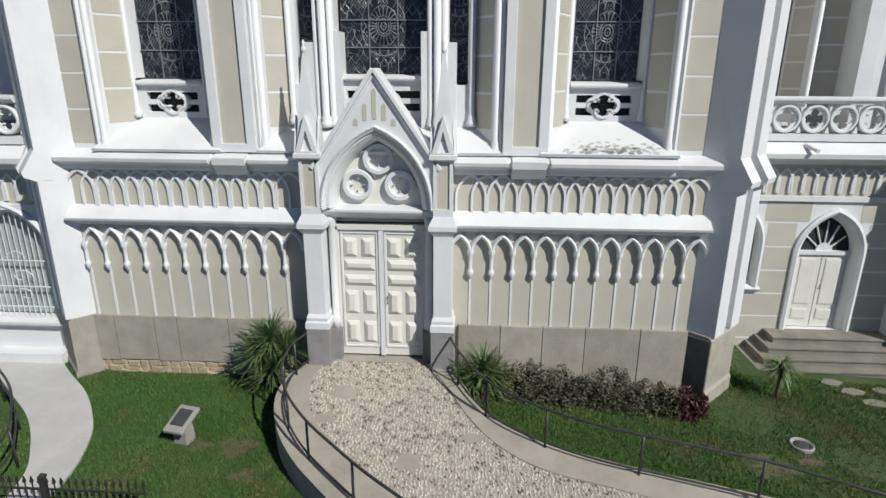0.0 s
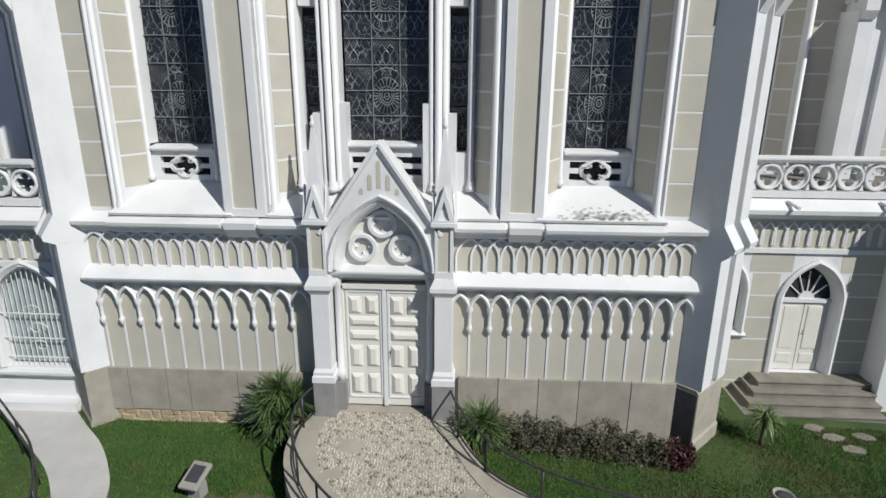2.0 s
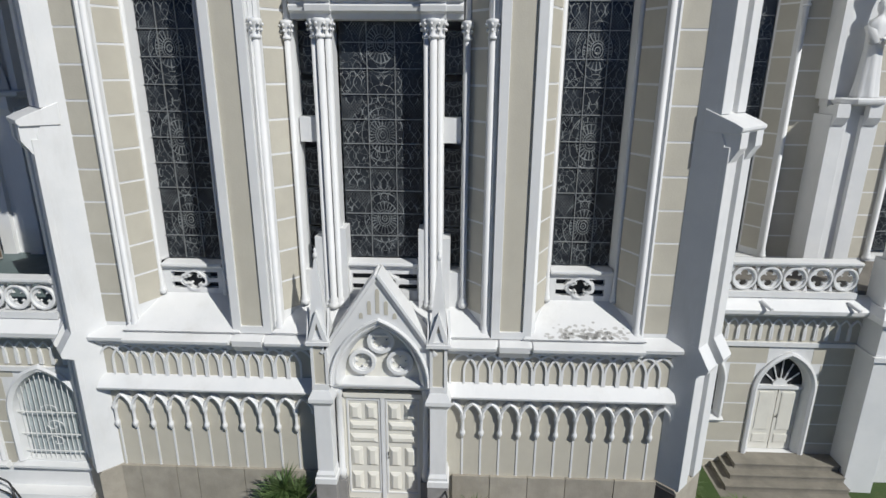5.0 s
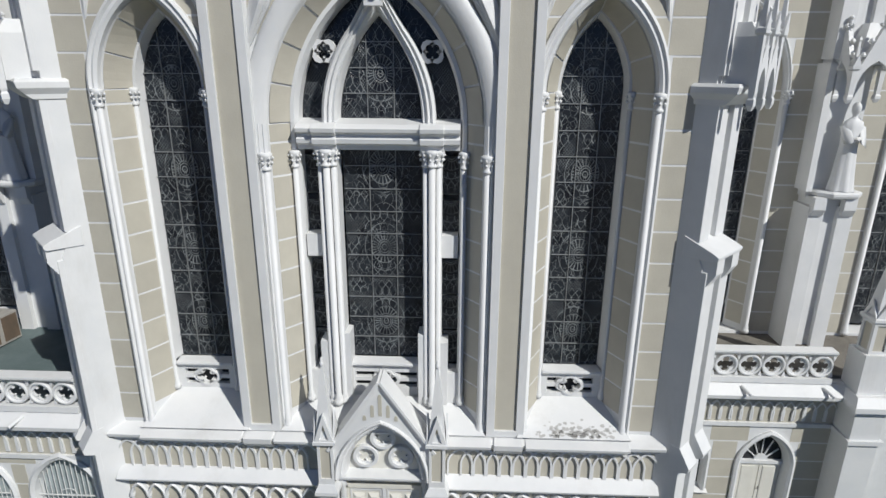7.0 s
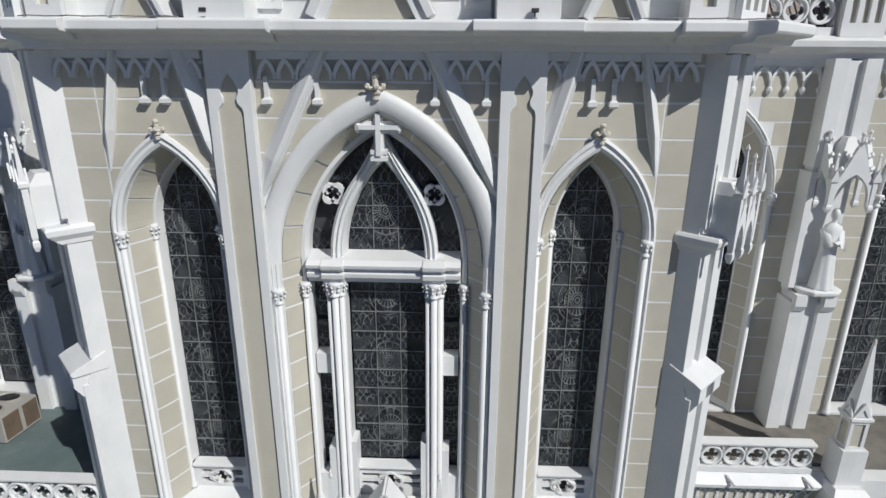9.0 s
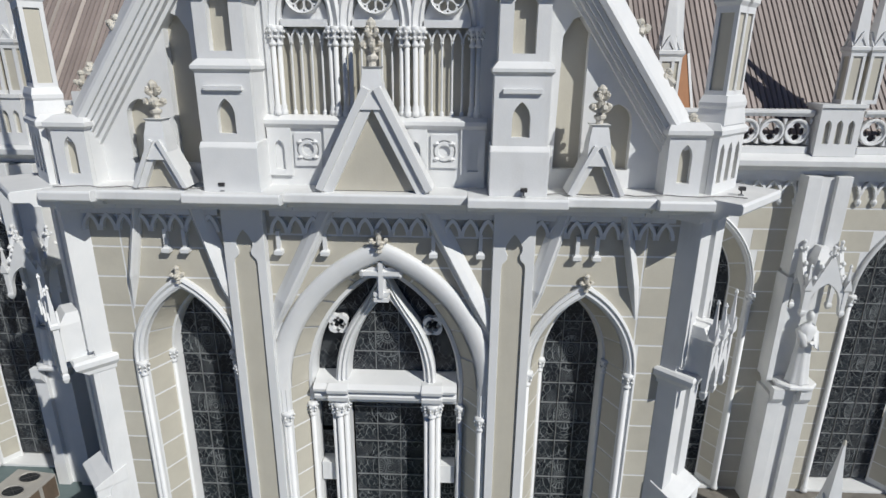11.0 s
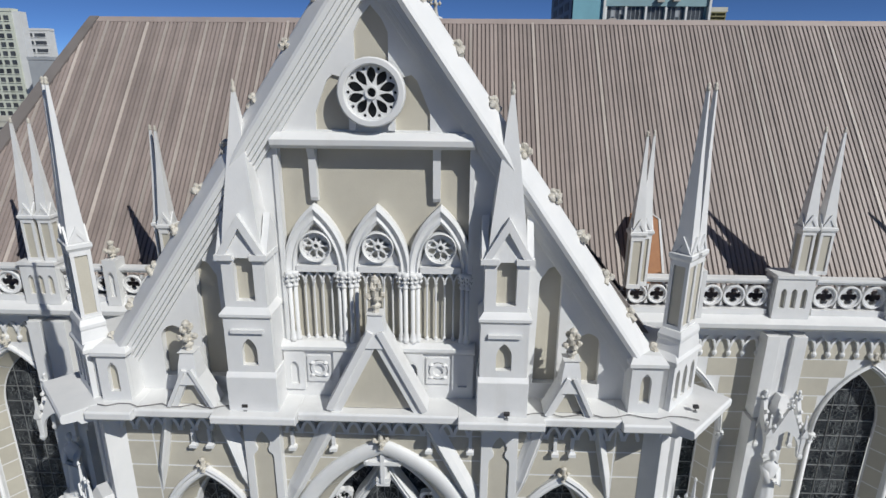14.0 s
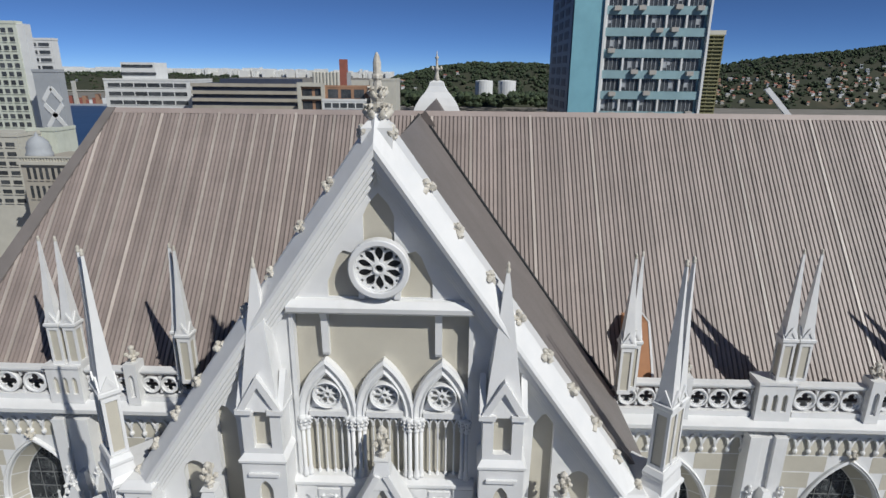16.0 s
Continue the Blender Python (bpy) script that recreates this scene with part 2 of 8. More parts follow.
def spire_set(name, label, w, z0, z_eave, z_tip, cx, cy, group="", panel=True, turn=0.0):
    """A square pinnacle: shaft with recessed beige panels, moulded cap, four gablets, spire and finial."""
    t = thing(name, label, "pinnacle", group, at=(cx, cy, z0))
    t.rotation_euler = (0, 0, turn)
    h, s = z_eave - z0, z_tip - z0
    a = w / 2
    sh = Shape()
    if panel:
        sh.box(-a * 0.78, a * 0.78, -a * 0.78, a * 0.78, 0, h)
        for sx in (-1, 1):
            for sy in (-1, 1):
                x0, x1 = sorted((sx * a * 0.985, sx * a * 0.62))
                y0, y1 = sorted((sy * a * 0.985, sy * a * 0.62))
                sh.box(x0, x1, y0, y1, 0, h)
        sh.box(-a, a, -a, a, 0, h * 0.08)
        sh.box(-a, a, -a, a, h * 0.9, h)
    else:
        sh.box(-a, a, -a, a, 0, h)
    part("shaft", sh, WHITE, t)
    if panel:
        for k in range(4):
            c = Shape().box(-a * 0.6, a * 0.6, -a * 0.82, -a * 0.785, h * 0.08, h * 0.9)
            o = part("panel", c, BEIGE, t, "beige painted panel")
            o.rotation_euler = (0, 0, k * math.pi / 2)
    cap = Shape().loft([[(-q, -q, z), (q, -q, z), (q, q, z), (-q, q, z)] for q, z in ((a * 1.02, h - 0.05), (a * 1.22, h + 0.02), (a * 1.22, h + 0.10), (a, h + 0.13))])
    part("cap", cap, WHITE, t)
    gh = w * 0.95
    for k in range(4):
        g = Shape()
        o1 = [(-a * 1.05, h + 0.10), (a * 1.05, h + 0.10), (0, h + 0.10 + gh)]
        i1 = [(-a * 0.6, h + 0.13), (a * 0.6, h + 0.13), (0, h + 0.10 + gh * 0.6)]
        g.plate(o1, [i1], -a * 1.08, -a * 0.86)
        g.plate(i1, [], -a * 0.95, -a * 0.86)
        o = part("gablet", g, WHITE, t)
        o.rotation_euler = (0, 0, k * math.pi / 2)
    b = a * 0.92
    sp = Shape().loft([[(-q, -q, z), (q, -q, z), (q, q, z), (-q, q, z)] for q, z in ((b, h + 0.1), (b * 0.78, h + (s - h) * 0.25), (b * 0.40, h + (s - h) * 0.62), (0.03, s - 0.06))])
    part("spire", sp, WHITE, t)
    f = Shape().lathe([(0.015, s - 0.1), (0.045, s - 0.07), (0.055, s - 0.03), (0.03, s), (0.05, s + 0.04), (0.012, s + 0.09)], 0, 0, 8)
    part("finial", f, FINIAL, t, smooth=True)
    return t


# ---- ground ----
GRASS_SOIL = surface("lawn_soil", (0.032, 0.062, 0.012), (0.05, 0.08, 0.02), 1.2, 0.95, 40, 0.6, stain=(0.13, 0.105, 0.055), stain_scale=0.5, stain_amount=0.5)


def lawn_z(x, y):
    """The lawn falls gently to the right of the portal and away from the church."""
    z = -0.56 - 0.045 * max(0.0, x - 3.0) - 0.02 * max(0.0, -y)
    z = max(z, -0.98)
    far = max(0.0, math.hypot(x, y - 10) - 45.0)
    return z - min(19.0, 0.16 * far)


LAND = surface("town_ground", (0.24, 0.225, 0.20), (0.18, 0.17, 0.15), 0.05, 0.9, 1.0, 0.2, stain=(0.05, 0.08, 0.04), stain_scale=0.02, stain_amount=0.6)
gs = Shape()
xs = [-5000, -1500, -500, -200, -120, -80, -55, -40] + [-30 + 1.0 * i for i in range(61)] + [40, 55, 80, 120, 200, 500, 1500, 5000]
ys = [-5000, -1500, -500, -200, -100, -60, -40, -30] + [-24 + 1.0 * i for i in range(50)] + [35, 50, 65, 90, 130, 200, 320, 700, 1800, 5000]
nx, ny = len(xs), len(ys)
gs.add([(x, y, lawn_z(x, y)) for y in ys for x in xs], [(j * nx + i, j * nx + i + 1, (j + 1) * nx + i + 1, (j + 1) * nx + i) for j in range(ny - 1) for i in range(nx - 1)])
ground = part("ground", gs, GRASS_SOIL, smooth=True)
ground.data.materials.append(LAND)
for f in ground.data.polygons:
    if abs(f.center.x) > 24 or f.center.y > 5 or f.center.y < -14:
        f.material_index = 1
tagged(ground, "green lawn ground sloping round the church", "ground", kind="structure")

# ---- transept front, lower storey ----
X = 6.45
Z_BASE, Z_LEDGE = 0.82, 3.02
lower = tagged(part("wall_transept_lower", Shape().plate([(-X, -0.9), (-1.05, -0.9), (-1.05, 3.35), (1.05, 3.35), (1.05, -0.9), (X, -0.9), (X, 4.3), (-X, 4.3)], [], 0.0, 0.8), BEIGE),
               "beige painted lower wall of the church transept", "wall", kind="structure")
part("footing", Shape().box(-X, -1.8, -0.03, 0.02, -1.0, -0.22), RUBBLE, lower, "crumbling yellowish rubble footing")
random.seed(14)
for s in (-1,):
    for row in range(3):
        x = 1.9
        while x < X - 0.1:
            w, h = random.uniform(0.10, 0.5), random.uniform(0.13, 0.19)
            z = -0.34 - 0.13 * row - (0.12 if s > 0 else 0) + random.uniform(-0.02, 0.02)
            d = random.uniform(0.05, 0.085)
            j = [random.uniform(-0.03, 0.03) for _ in range(6)]
            q = [(x + 0.01, z - h / 2 + j[0]), (x + w * 0.5, z - h / 2 + j[1]), (x + w - 0.01, z - h / 2 + j[2]), (x + w, z + h / 2 + j[3]), (x + w * 0.45, z + h / 2 + j[4]), (x, z + h / 2 + j[5])]
            c_ = (x + w / 2, z)
            rg = [[(s * a_, 0.0, b_) for a_, b_ in q], [(s * a_, -d * 0.7, b_) for a_, b_ in q], [(s * (c_[0] + (a_ - c_[0]) * 0.75), -d, c_[1] + (b_ - c_[1]) * 0.7) for a_, b_ in q]]
            part("footing_stone", Shape().loft(rg), RUBBLE, lower)
            x += w

# string course with a weathered slope, cornice with a deeper drip over the windows
for s in (-1, 1):
    x0, x1 = sorted((s * 1.45, s * 6.56))
    part("string_course", Shape().prism_x([(0.0, Z_LEDGE - 0.14), (-0.10, Z_LEDGE - 0.10), (-0.13, Z_LEDGE - 0.03), (-0.26, Z_LEDGE), (-0.28, Z_LEDGE + 0.06), (-0.02, Z_LEDGE + 0.30), (0.0, Z_LEDGE + 0.30)], x0, x1), WHITE, lower, bevel=0.01)
    x0, x1 = sorted((s * 1.45, s * 6.6))
    part("cornice", Shape().prism_x([(0.0, 4.04), (-0.08, 4.10), (-0.10, 4.18), (-0.22, 4.24), (-0.24, 4.33), (0.10, 4.47), (0.3, 4.47)], x0, x1), WHITE, lower, bevel=0.01)
    x0, x1 = sorted((s * 3.35, s * 5.75))
    part("cornice_drip", Shape().prism_x([(-0.05, 4.06), (-0.16, 4.10), (-0.18, 4.19), (-0.33, 4.26), (-0.35, 4.34), (0.25, 4.50), (0.25, 4.4)], x0, x1), WHITE, lower, bevel=0.01)
    x0, x1 = sorted((s * 1.5, s * 2.55))
    part("cornice_drip", Shape().prism_x([(-0.05, 4.06), (-0.16, 4.10), (-0.18, 4.19), (-0.33, 4.26), (-0.35, 4.34), (0.25, 4.50), (0.25, 4.4)], x0, x1), WHITE, lower, bevel=0.01)
    x0, x1 = sorted((s * 2.62, s * 3.28))
    part("bracket", Shape().prism_x([(0.0, 3.98), (-0.12, 4.02), (-0.30, 4.22), (-0.32, 4.36), (0.2, 4.5), (0.2, 4.0)], x0, x1), WHITE, lower)

# lower blind arcade: round-headed ribs with pendants and a thin stem
PITCH = 0.431
rib = Shape()
arc_out = lancet(0, PITCH / 2 + 0.025, 2.46, 0.40, None, 8)
arc_in = lancet(0, PITCH / 2 - 0.045, 2.46, 0.32, None, 8)
rings = [[(x, 0.0, z) for x, z in arc_out], [(x, -0.10, z) for x, z in arc_out], [(x * 0.9, -0.14, z - 0.03) for x, z in arc_out],
         [(x, -0.12, z) for x, z in arc_in], [(x, 0.0, z) for x, z in arc_in]]
rib.loft(rings, closed=False, caps=False)
stem = Shape().lathe([(0.045, 2.54), (0.068, 2.50), (0.072, 2.44), (0.048, 2.38), (0.040, 2.34), (0.040, 2.12), (0.050, 2.08), (0.066, 2.05), (0.066, 1.99), (0.034, 1.93), (0.018, 1.88)], 0, -0.06, 8)
line = Shape().box(-0.022, 0.022, -0.018, 0.002, Z_BASE, 1.95)
rib_me, stem_me, line_me = rib.mesh("blind_arch", WHITE), stem.mesh("pendant", WHITE, True), line.mesh("wall_rib", WHITE)
upper_arc = Shape()
P2 = 0.315
c = [(x, z) for x, z in lancet(0, P2, 3.62, 0.46, 3.30, 9)]
ci = [(x, z) for x, z in lancet(0, P2 - 0.045, 3.62, 0.40, 3.30, 9)]
upper_arc.loft([[(x, 0.0, z) for x, z in c], [(x, -0.05, z) for x, z in c], [(x, -0.05, z) for x, z in ci], [(x, 0.0, z) for x, z in ci]], closed=False, caps=False)
upper_me = upper_arc.mesh("interlaced_arch", WHITE)
for s in (-1, 1):
    for k in range(12):
        x = s * ((1.635 if s > 0 else 1.835) + PITCH * k)
        if abs(x) + PITCH / 2 < 6.62:
            o = new("blind_arch", rib_me)
            o.parent, o.location = lower, (x, 0, 0)
        if k == 11:
            continue
        for nm, me in (("pendant", stem_me), ("wall_rib", line_me)):
            o = new(nm, me)
            o.parent, o.location = lower, (x + s * PITCH / 2, 0, 0)
    for k in range(15):
        o = new("interlaced_arch", upper_me)
        o.parent, o.location = lower, (s * (1.68 + P2 * (k + 0.5)), 0 if k % 2 else -0.004, 0)

# plinth slabs, uneven widths
random.seed(4)
for s in (-1, 1):
    x = 1.62
    while x < X - 0.05:
        w = min(random.choice((0.52, 0.66, 0.9, 1.15)), X - x)
        z0 = (-0.95 if s > 0 else -0.24) + random.uniform(-0.02, 0.02)
        p = Shape().box(-w / 2 + 0.008, w / 2 - 0.008, -0.075 - random.uniform(0, 0.012), 0, z0, Z_BASE)
        o = part("plinth_slab", p, STONE, lower, bevel=0.0)
        o.location = (s * (x + w / 2), 0, 0)
        x += w

# ---- portal ----
portal = thing("portal", "white painted gothic portal with gabled hood over a double door", "portal", kind="structure")
PY = -0.5
for s in (-1, 1):
    cx = s * 1.30
    pier = part("pier", Shape().box(cx - 0.19, cx + 0.19, PY, 0.05, 1.05, 3.05), WHITE, portal, bevel=0.012)
    part("pier_plinth", Shape().box(cx - 0.24, cx + 0.24, PY - 0.06, 0.0, -0.7, 0.86), GREYSTONE, pier, "grey stone block", bevel=0.01)
    part("pier_base", Shape().loft([[(cx - q, PY - e, z), (cx + q, PY - e, z), (cx + q, 0, z), (cx - q, 0, z)] for q, e, z in
                                    ((0.25, 0.07, 0.86), (0.25, 0.07, 1.0), (0.22, 0.04, 1.03), (0.22, 0.05, 1.10), (0.19, 0.0, 1.18))]), WHITE, pier)
    part("pier_band", Shape().loft([[(cx - q, PY - e, z), (cx + q, PY - e, z), (cx + q, 0, z), (cx - q, 0, z)] for q, e, z in
                                    ((0.19, 0.0, 2.9), (0.22, 0.03, 2.95), (0.28, 0.09, 3.03), (0.28, 0.09, 3.12), (0.19, 0.02, 3.30))]), WHITE, pier)
    up = Shape().box(cx - 0.13, cx + 0.13, PY + 0.05, 0.05, 3.25, 4.42)
    for sx in (-1, 1):
        up.box(*sorted((cx + sx * 0.185, cx + sx * 0.125)), PY - 0.0, 0.05, 3.25, 4.42)
    up.box(cx - 0.189, cx + 0.189, PY - 0.004, 0.05, 3.22, 3.45)
    part("upper_pier", up, WHITE, pier)
    part("panel", Shape().box(cx - 0.124, cx + 0.124, PY + 0.035, PY + 0.06, 3.45, 4.38), BEIGE, pier, "beige inset panel")
    part("cap", Shape().loft([[(cx - q, PY - e, z), (cx + q, PY - e, z), (cx + q, 0, z), (cx - q, 0, z)] for q, e, z in
                              ((0.19, 0.0, 4.38), (0.26, 0.07, 4.42), (0.26, 0.07, 4.50), (0.20, 0.0, 4.54))]), WHITE, pier)
    g = Shape()
    g.plate([(cx - 0.22, 4.52), (cx + 0.22, 4.52), (cx, 5.22)], [[(cx - 0.11, 4.55), (cx + 0.11, 4.55), (cx, 4.95)]], PY - 0.05, PY + 0.06)
    part("gablet", g, WHITE, pier)
    part("gablet_panel", Shape().plate([(cx - 0.12, 4.54), (cx + 0.12, 4.54), (cx, 4.97)], [], PY + 0.02, PY + 0.05), BEIGE, pier)
    for sx in (-1, 1):
        part("gablet_side", Shape().loft([[(cx + sx * 0.2, PY - 0.04, 4.52), (cx + sx * 0.2, PY + 0.45, 4.52), (cx + sx * 0.2, PY + 0.2, 5.2)],
                                          [(cx + sx * 0.24, PY - 0.04, 4.52), (cx + sx * 0.24, PY + 0.45, 4.52), (cx + sx * 0.24, PY + 0.2, 5.2)]]), WHITE, pier)
    part("spire", Shape().loft([[(cx - q, PY + 0.2 - q, z), (cx + q, PY + 0.2 - q, z), (cx + q, PY + 0.2 + q, z), (cx - q, PY + 0.2 + q, z)] for q, z in
                                ((0.2, 4.52), (0.15, 5.1), (0.07, 5.9), (0.022, 6.35))]), WHITE, pier)
    part("finial", Shape().lathe([(0.02, 6.3), (0.05, 6.36), (0.05, 6.42), (0.02, 6.45), (0.035, 6.5), (0.005, 6.56)], cx, PY + 0.2, 8), WHITE, pier, smooth=True)
    # slim jamb column beside the door
    part("column", Shape().lathe([(0.10, 0.72), (0.10, 0.95), (0.075, 1.0), (0.07, 2.95), (0.085, 2.98), (0.10, 3.1), (0.13, 3.25)], s * 1.0, -0.12, 10), WHITE, pier, smooth=True)
    part("column_plinth", Shape().box(*sorted((s * 0.88, s * 1.09)), -0.27, 0.1, -0.5, 0.72), GREYSTONE, pier, "grey stone block")
# reveal behind the door and tympanum
inner = lancet(0, 0.86, 3.42, 1.25, None, 14)
tip = 5.98
gable = Shape().plate([(-1.16, 3.42), (-1.16, 4.28), (-0.03, tip), (0.03, tip), (1.16, 4.28), (1.16, 3.42)] + lancet(0, 1.0, 3.42, 1.5, None, 14)[::-1], [], -0.42, 0.1)
gob = part("gable", gable, WHITE, portal, "white steep gable with slots")
for sx in (-1, 1):
    a, b = Vector((sx * 1.24, 0, 4.20)), Vector((0, 0, tip + 0.06))
    d = (b - a).normalized()
    nrm = Vector((-d.z, 0, d.x)) * sx
    co = Shape()
    for off, y0, y1 in ((0.0, -0.50, 0.12),):
        q = [a + nrm * -0.05, b + nrm * -0.05, b + nrm * 0.03, a + nrm * 0.03]
        co.loft([[(p.x, y0, p.z) for p in q], [(p.x, y1, p.z) for p in q]])
    part("coping", co, WHITE, portal, bevel=0.012)
    q = [a + nrm * 0.035, b + nrm * 0.035 + Vector((0, 0, 0.0)), b + nrm * 0.075, a + nrm * 0.075]
    part("coping_roll", Shape().loft([[(p.x, -0.47, p.z) for p in q], [(p.x, -0.40, p.z) for p in q]]), WHITE, portal)
for k, x in enumerate((-0.72, -0.54, -0.36, -0.18, 0.0, 0.18, 0.36, 0.54, 0.72)):
    zt = tip - 0.28 - abs(x) * 1.52
    zb = max(5.06 - 0.02 - abs(x) * abs(x) * 0.95 + 0.08, 0)
    if zt - zb > 0.1:
        part("slot", Shape().plate(lancet(x, 0.042, zt - 0.05, 0.06, zb + 0.03, 5), [], -0.428, -0.40), BEIGE, gob)
arch_rings = Shape()
arch_band(arch_rings, [(1.13, 1.62, -0.42), (1.13, 1.62, -0.46), (1.08, 1.57, -0.49), (1.03, 1.52, -0.46), (1.0, 1.48, -0.36), (0.95, 1.42, -0.38), (0.90, 1.36, -0.30), (0.86, 1.30, -0.18), (0.84, 1.27, -0.05), (0.84, 1.27, 0.1)], 0, 3.42, 3.40, 14)
part("archivolt", arch_rings, WHITE, portal, smooth=False)
dots = Shape()
for hw, rise, y in ((1.08, 1.57, -0.485), (0.975, 1.45, -0.39)):
    pts = lancet(0, hw, 3.44, rise, None, 40)
    for i, (x, z) in enumerate(pts):
        dots.lathe([(0.014, z - 0.026), (0.032, z), (0.014, z + 0.026)], x, y, 6)
part("bead_moulding", dots, WHITE, portal)
tym = part("tympanum", Shape().plate(lancet(0, 0.88, 3.42, 1.32, None, 14), [], -0.04, 0.1), DOORW, portal, "off-white tympanum with three quatrefoil roundels")
for cx, cz in ((0.0, 4.36), (-0.42, 3.84), (0.42, 3.84)):
    r = Shape().ring(cx, cz, 0.215, 0.31, -0.16, -0.02, 22)
    r.plate(circle(cx, cz, 0.23, 22), [quatrefoil(cx, cz, 0.21, math.pi / 4, 4)], -0.10, -0.035)
    part("roundel", r, WHITE, tym)
part("lintel", Shape().prism_x([(0.1, 3.16), (-0.2, 3.18), (-0.24, 3.24), (-0.30, 3.27), (-0.34, 3.33), (-0.34, 3.38), (0.1, 3.46)], -1.12, 1.12), WHITE, portal, bevel=0.008)
part("reveal", Shape().box(-1.06, -0.93, -0.02, 0.5, -0.2, 3.2).box(0.93, 1.06, -0.02, 0.5, -0.2, 3.2).box(-1.06, 1.06, 0.02, 0.5, 3.05, 3.3), BEIGE, portal)
part("threshold", Shape().box(-1.02, 1.02, -0.32, 0.5, -0.75, 0.022), KERB, portal, "worn concrete threshold")

# ---- double door ----
door = thing("door_1", "closed cream painted double door with raised fielded panels", "door", kind="structure", at=(0, -0.42, 0.05))
door.scale = (1.04, 1, 0.94)
part("door_frame", Shape().box(-0.93, -0.86, 0.30, 0.45, 0, 3.12).box(0.86, 0.93, 0.30, 0.45, 0, 3.12).box(-0.93, 0.93, 0.30, 0.45, 3.04, 3.16), DOORW, door)
for s in (-1, 1):
    x0, x1 = sorted((s * 0.015, s * 0.86))
    lf = part("door_leaf", Shape().box(x0, x1, 0.36, 0.44, 0.02, 3.04), DOORW, door)
    fr = Shape()
    fr.plate(rect(x0 + 0.05, x1 - 0.05, 0.22, 2.98), [rect(x0 + 0.085, x1 - 0.085, 0.255, 2.945)], 0.335, 0.365)
    part("leaf_moulding", fr, WHITE, lf)
    m = (x0 + x1) / 2
    rows = [((-0.18, 0.18), 2.42, 2.84, 0.13), ((0.0,), 2.10, 2.34, 0.31), ((0.0,), 1.74, 1.98, 0.31), ((-0.18, 0.18), 1.06, 1.60, 0.13), ((-0.18, 0.18), 0.34, 0.86, 0.13)]
    for xs_, z0, z1, hw in rows:
        for dx in xs_:
            p = [[(m + dx - q, y, z0 + e), (m + dx + q, y, z0 + e), (m + dx + q, y, z1 - e), (m + dx - q, y, z1 - e)] for q, e, y in ((hw, 0, 0.36), (hw, 0, 0.345), (hw - 0.075, 0.075, 0.295))]
            part("raised_panel", Shape().loft(p), DOORW, lf)
part("astragal", Shape().box(-0.045, 0.045, 0.31, 0.36, 0.02, 3.04), WHITE, door)
part("handle", Shape().tube([(0.11, 0.33, 1.32), (0.11, 0.27, 1.34), (0.11, 0.27, 1.46), (0.11, 0.33, 1.48)], 0.012), IRON, door, "small dark pull handle")


# ---- transept front, tall window storey ----
WY = 0.12
Z0, Z1 = 4.3, 16.1
SIDE = 4.47
W_OUT, W_IN, MO, MI = 1.10, 0.74, 2.24, 1.84
S_SPR, M_SPR, M_ARC = 12.25, 11.0, 11.6
S_RISE, M_RISE = 1.87, 3.22
S_RISE_I, M_RISE_I = 1.56, 2.95
holes = [lancet(c, W_OUT, S_SPR, S_RISE, 4.52, 14) for c in (-SIDE, SIDE)] + [lancet(0, MO, M_ARC, M_RISE, 4.52, 18)]
upper = tagged(part("wall_transept_upper", Shape().plate(rect(-X, X, Z0, Z1), holes, WY, 0.95), WHITE), "white painted transept wall with three tall pointed windows", "wall", kind="structure")


def loft_splay(c, hw0, r0, y0, hw1, r1, y1, spring, foot, n):
    """The sloping reveal of a pointed window."""
    s = Shape()
    s.loft([[(x, y0, z) for x, z in lancet(c, hw0, spring, r0, foot, n)], [(x, y1, z) for x, z in lancet(c, hw1, spring, r1, foot, n)]], closed=False, caps=False)
    return s


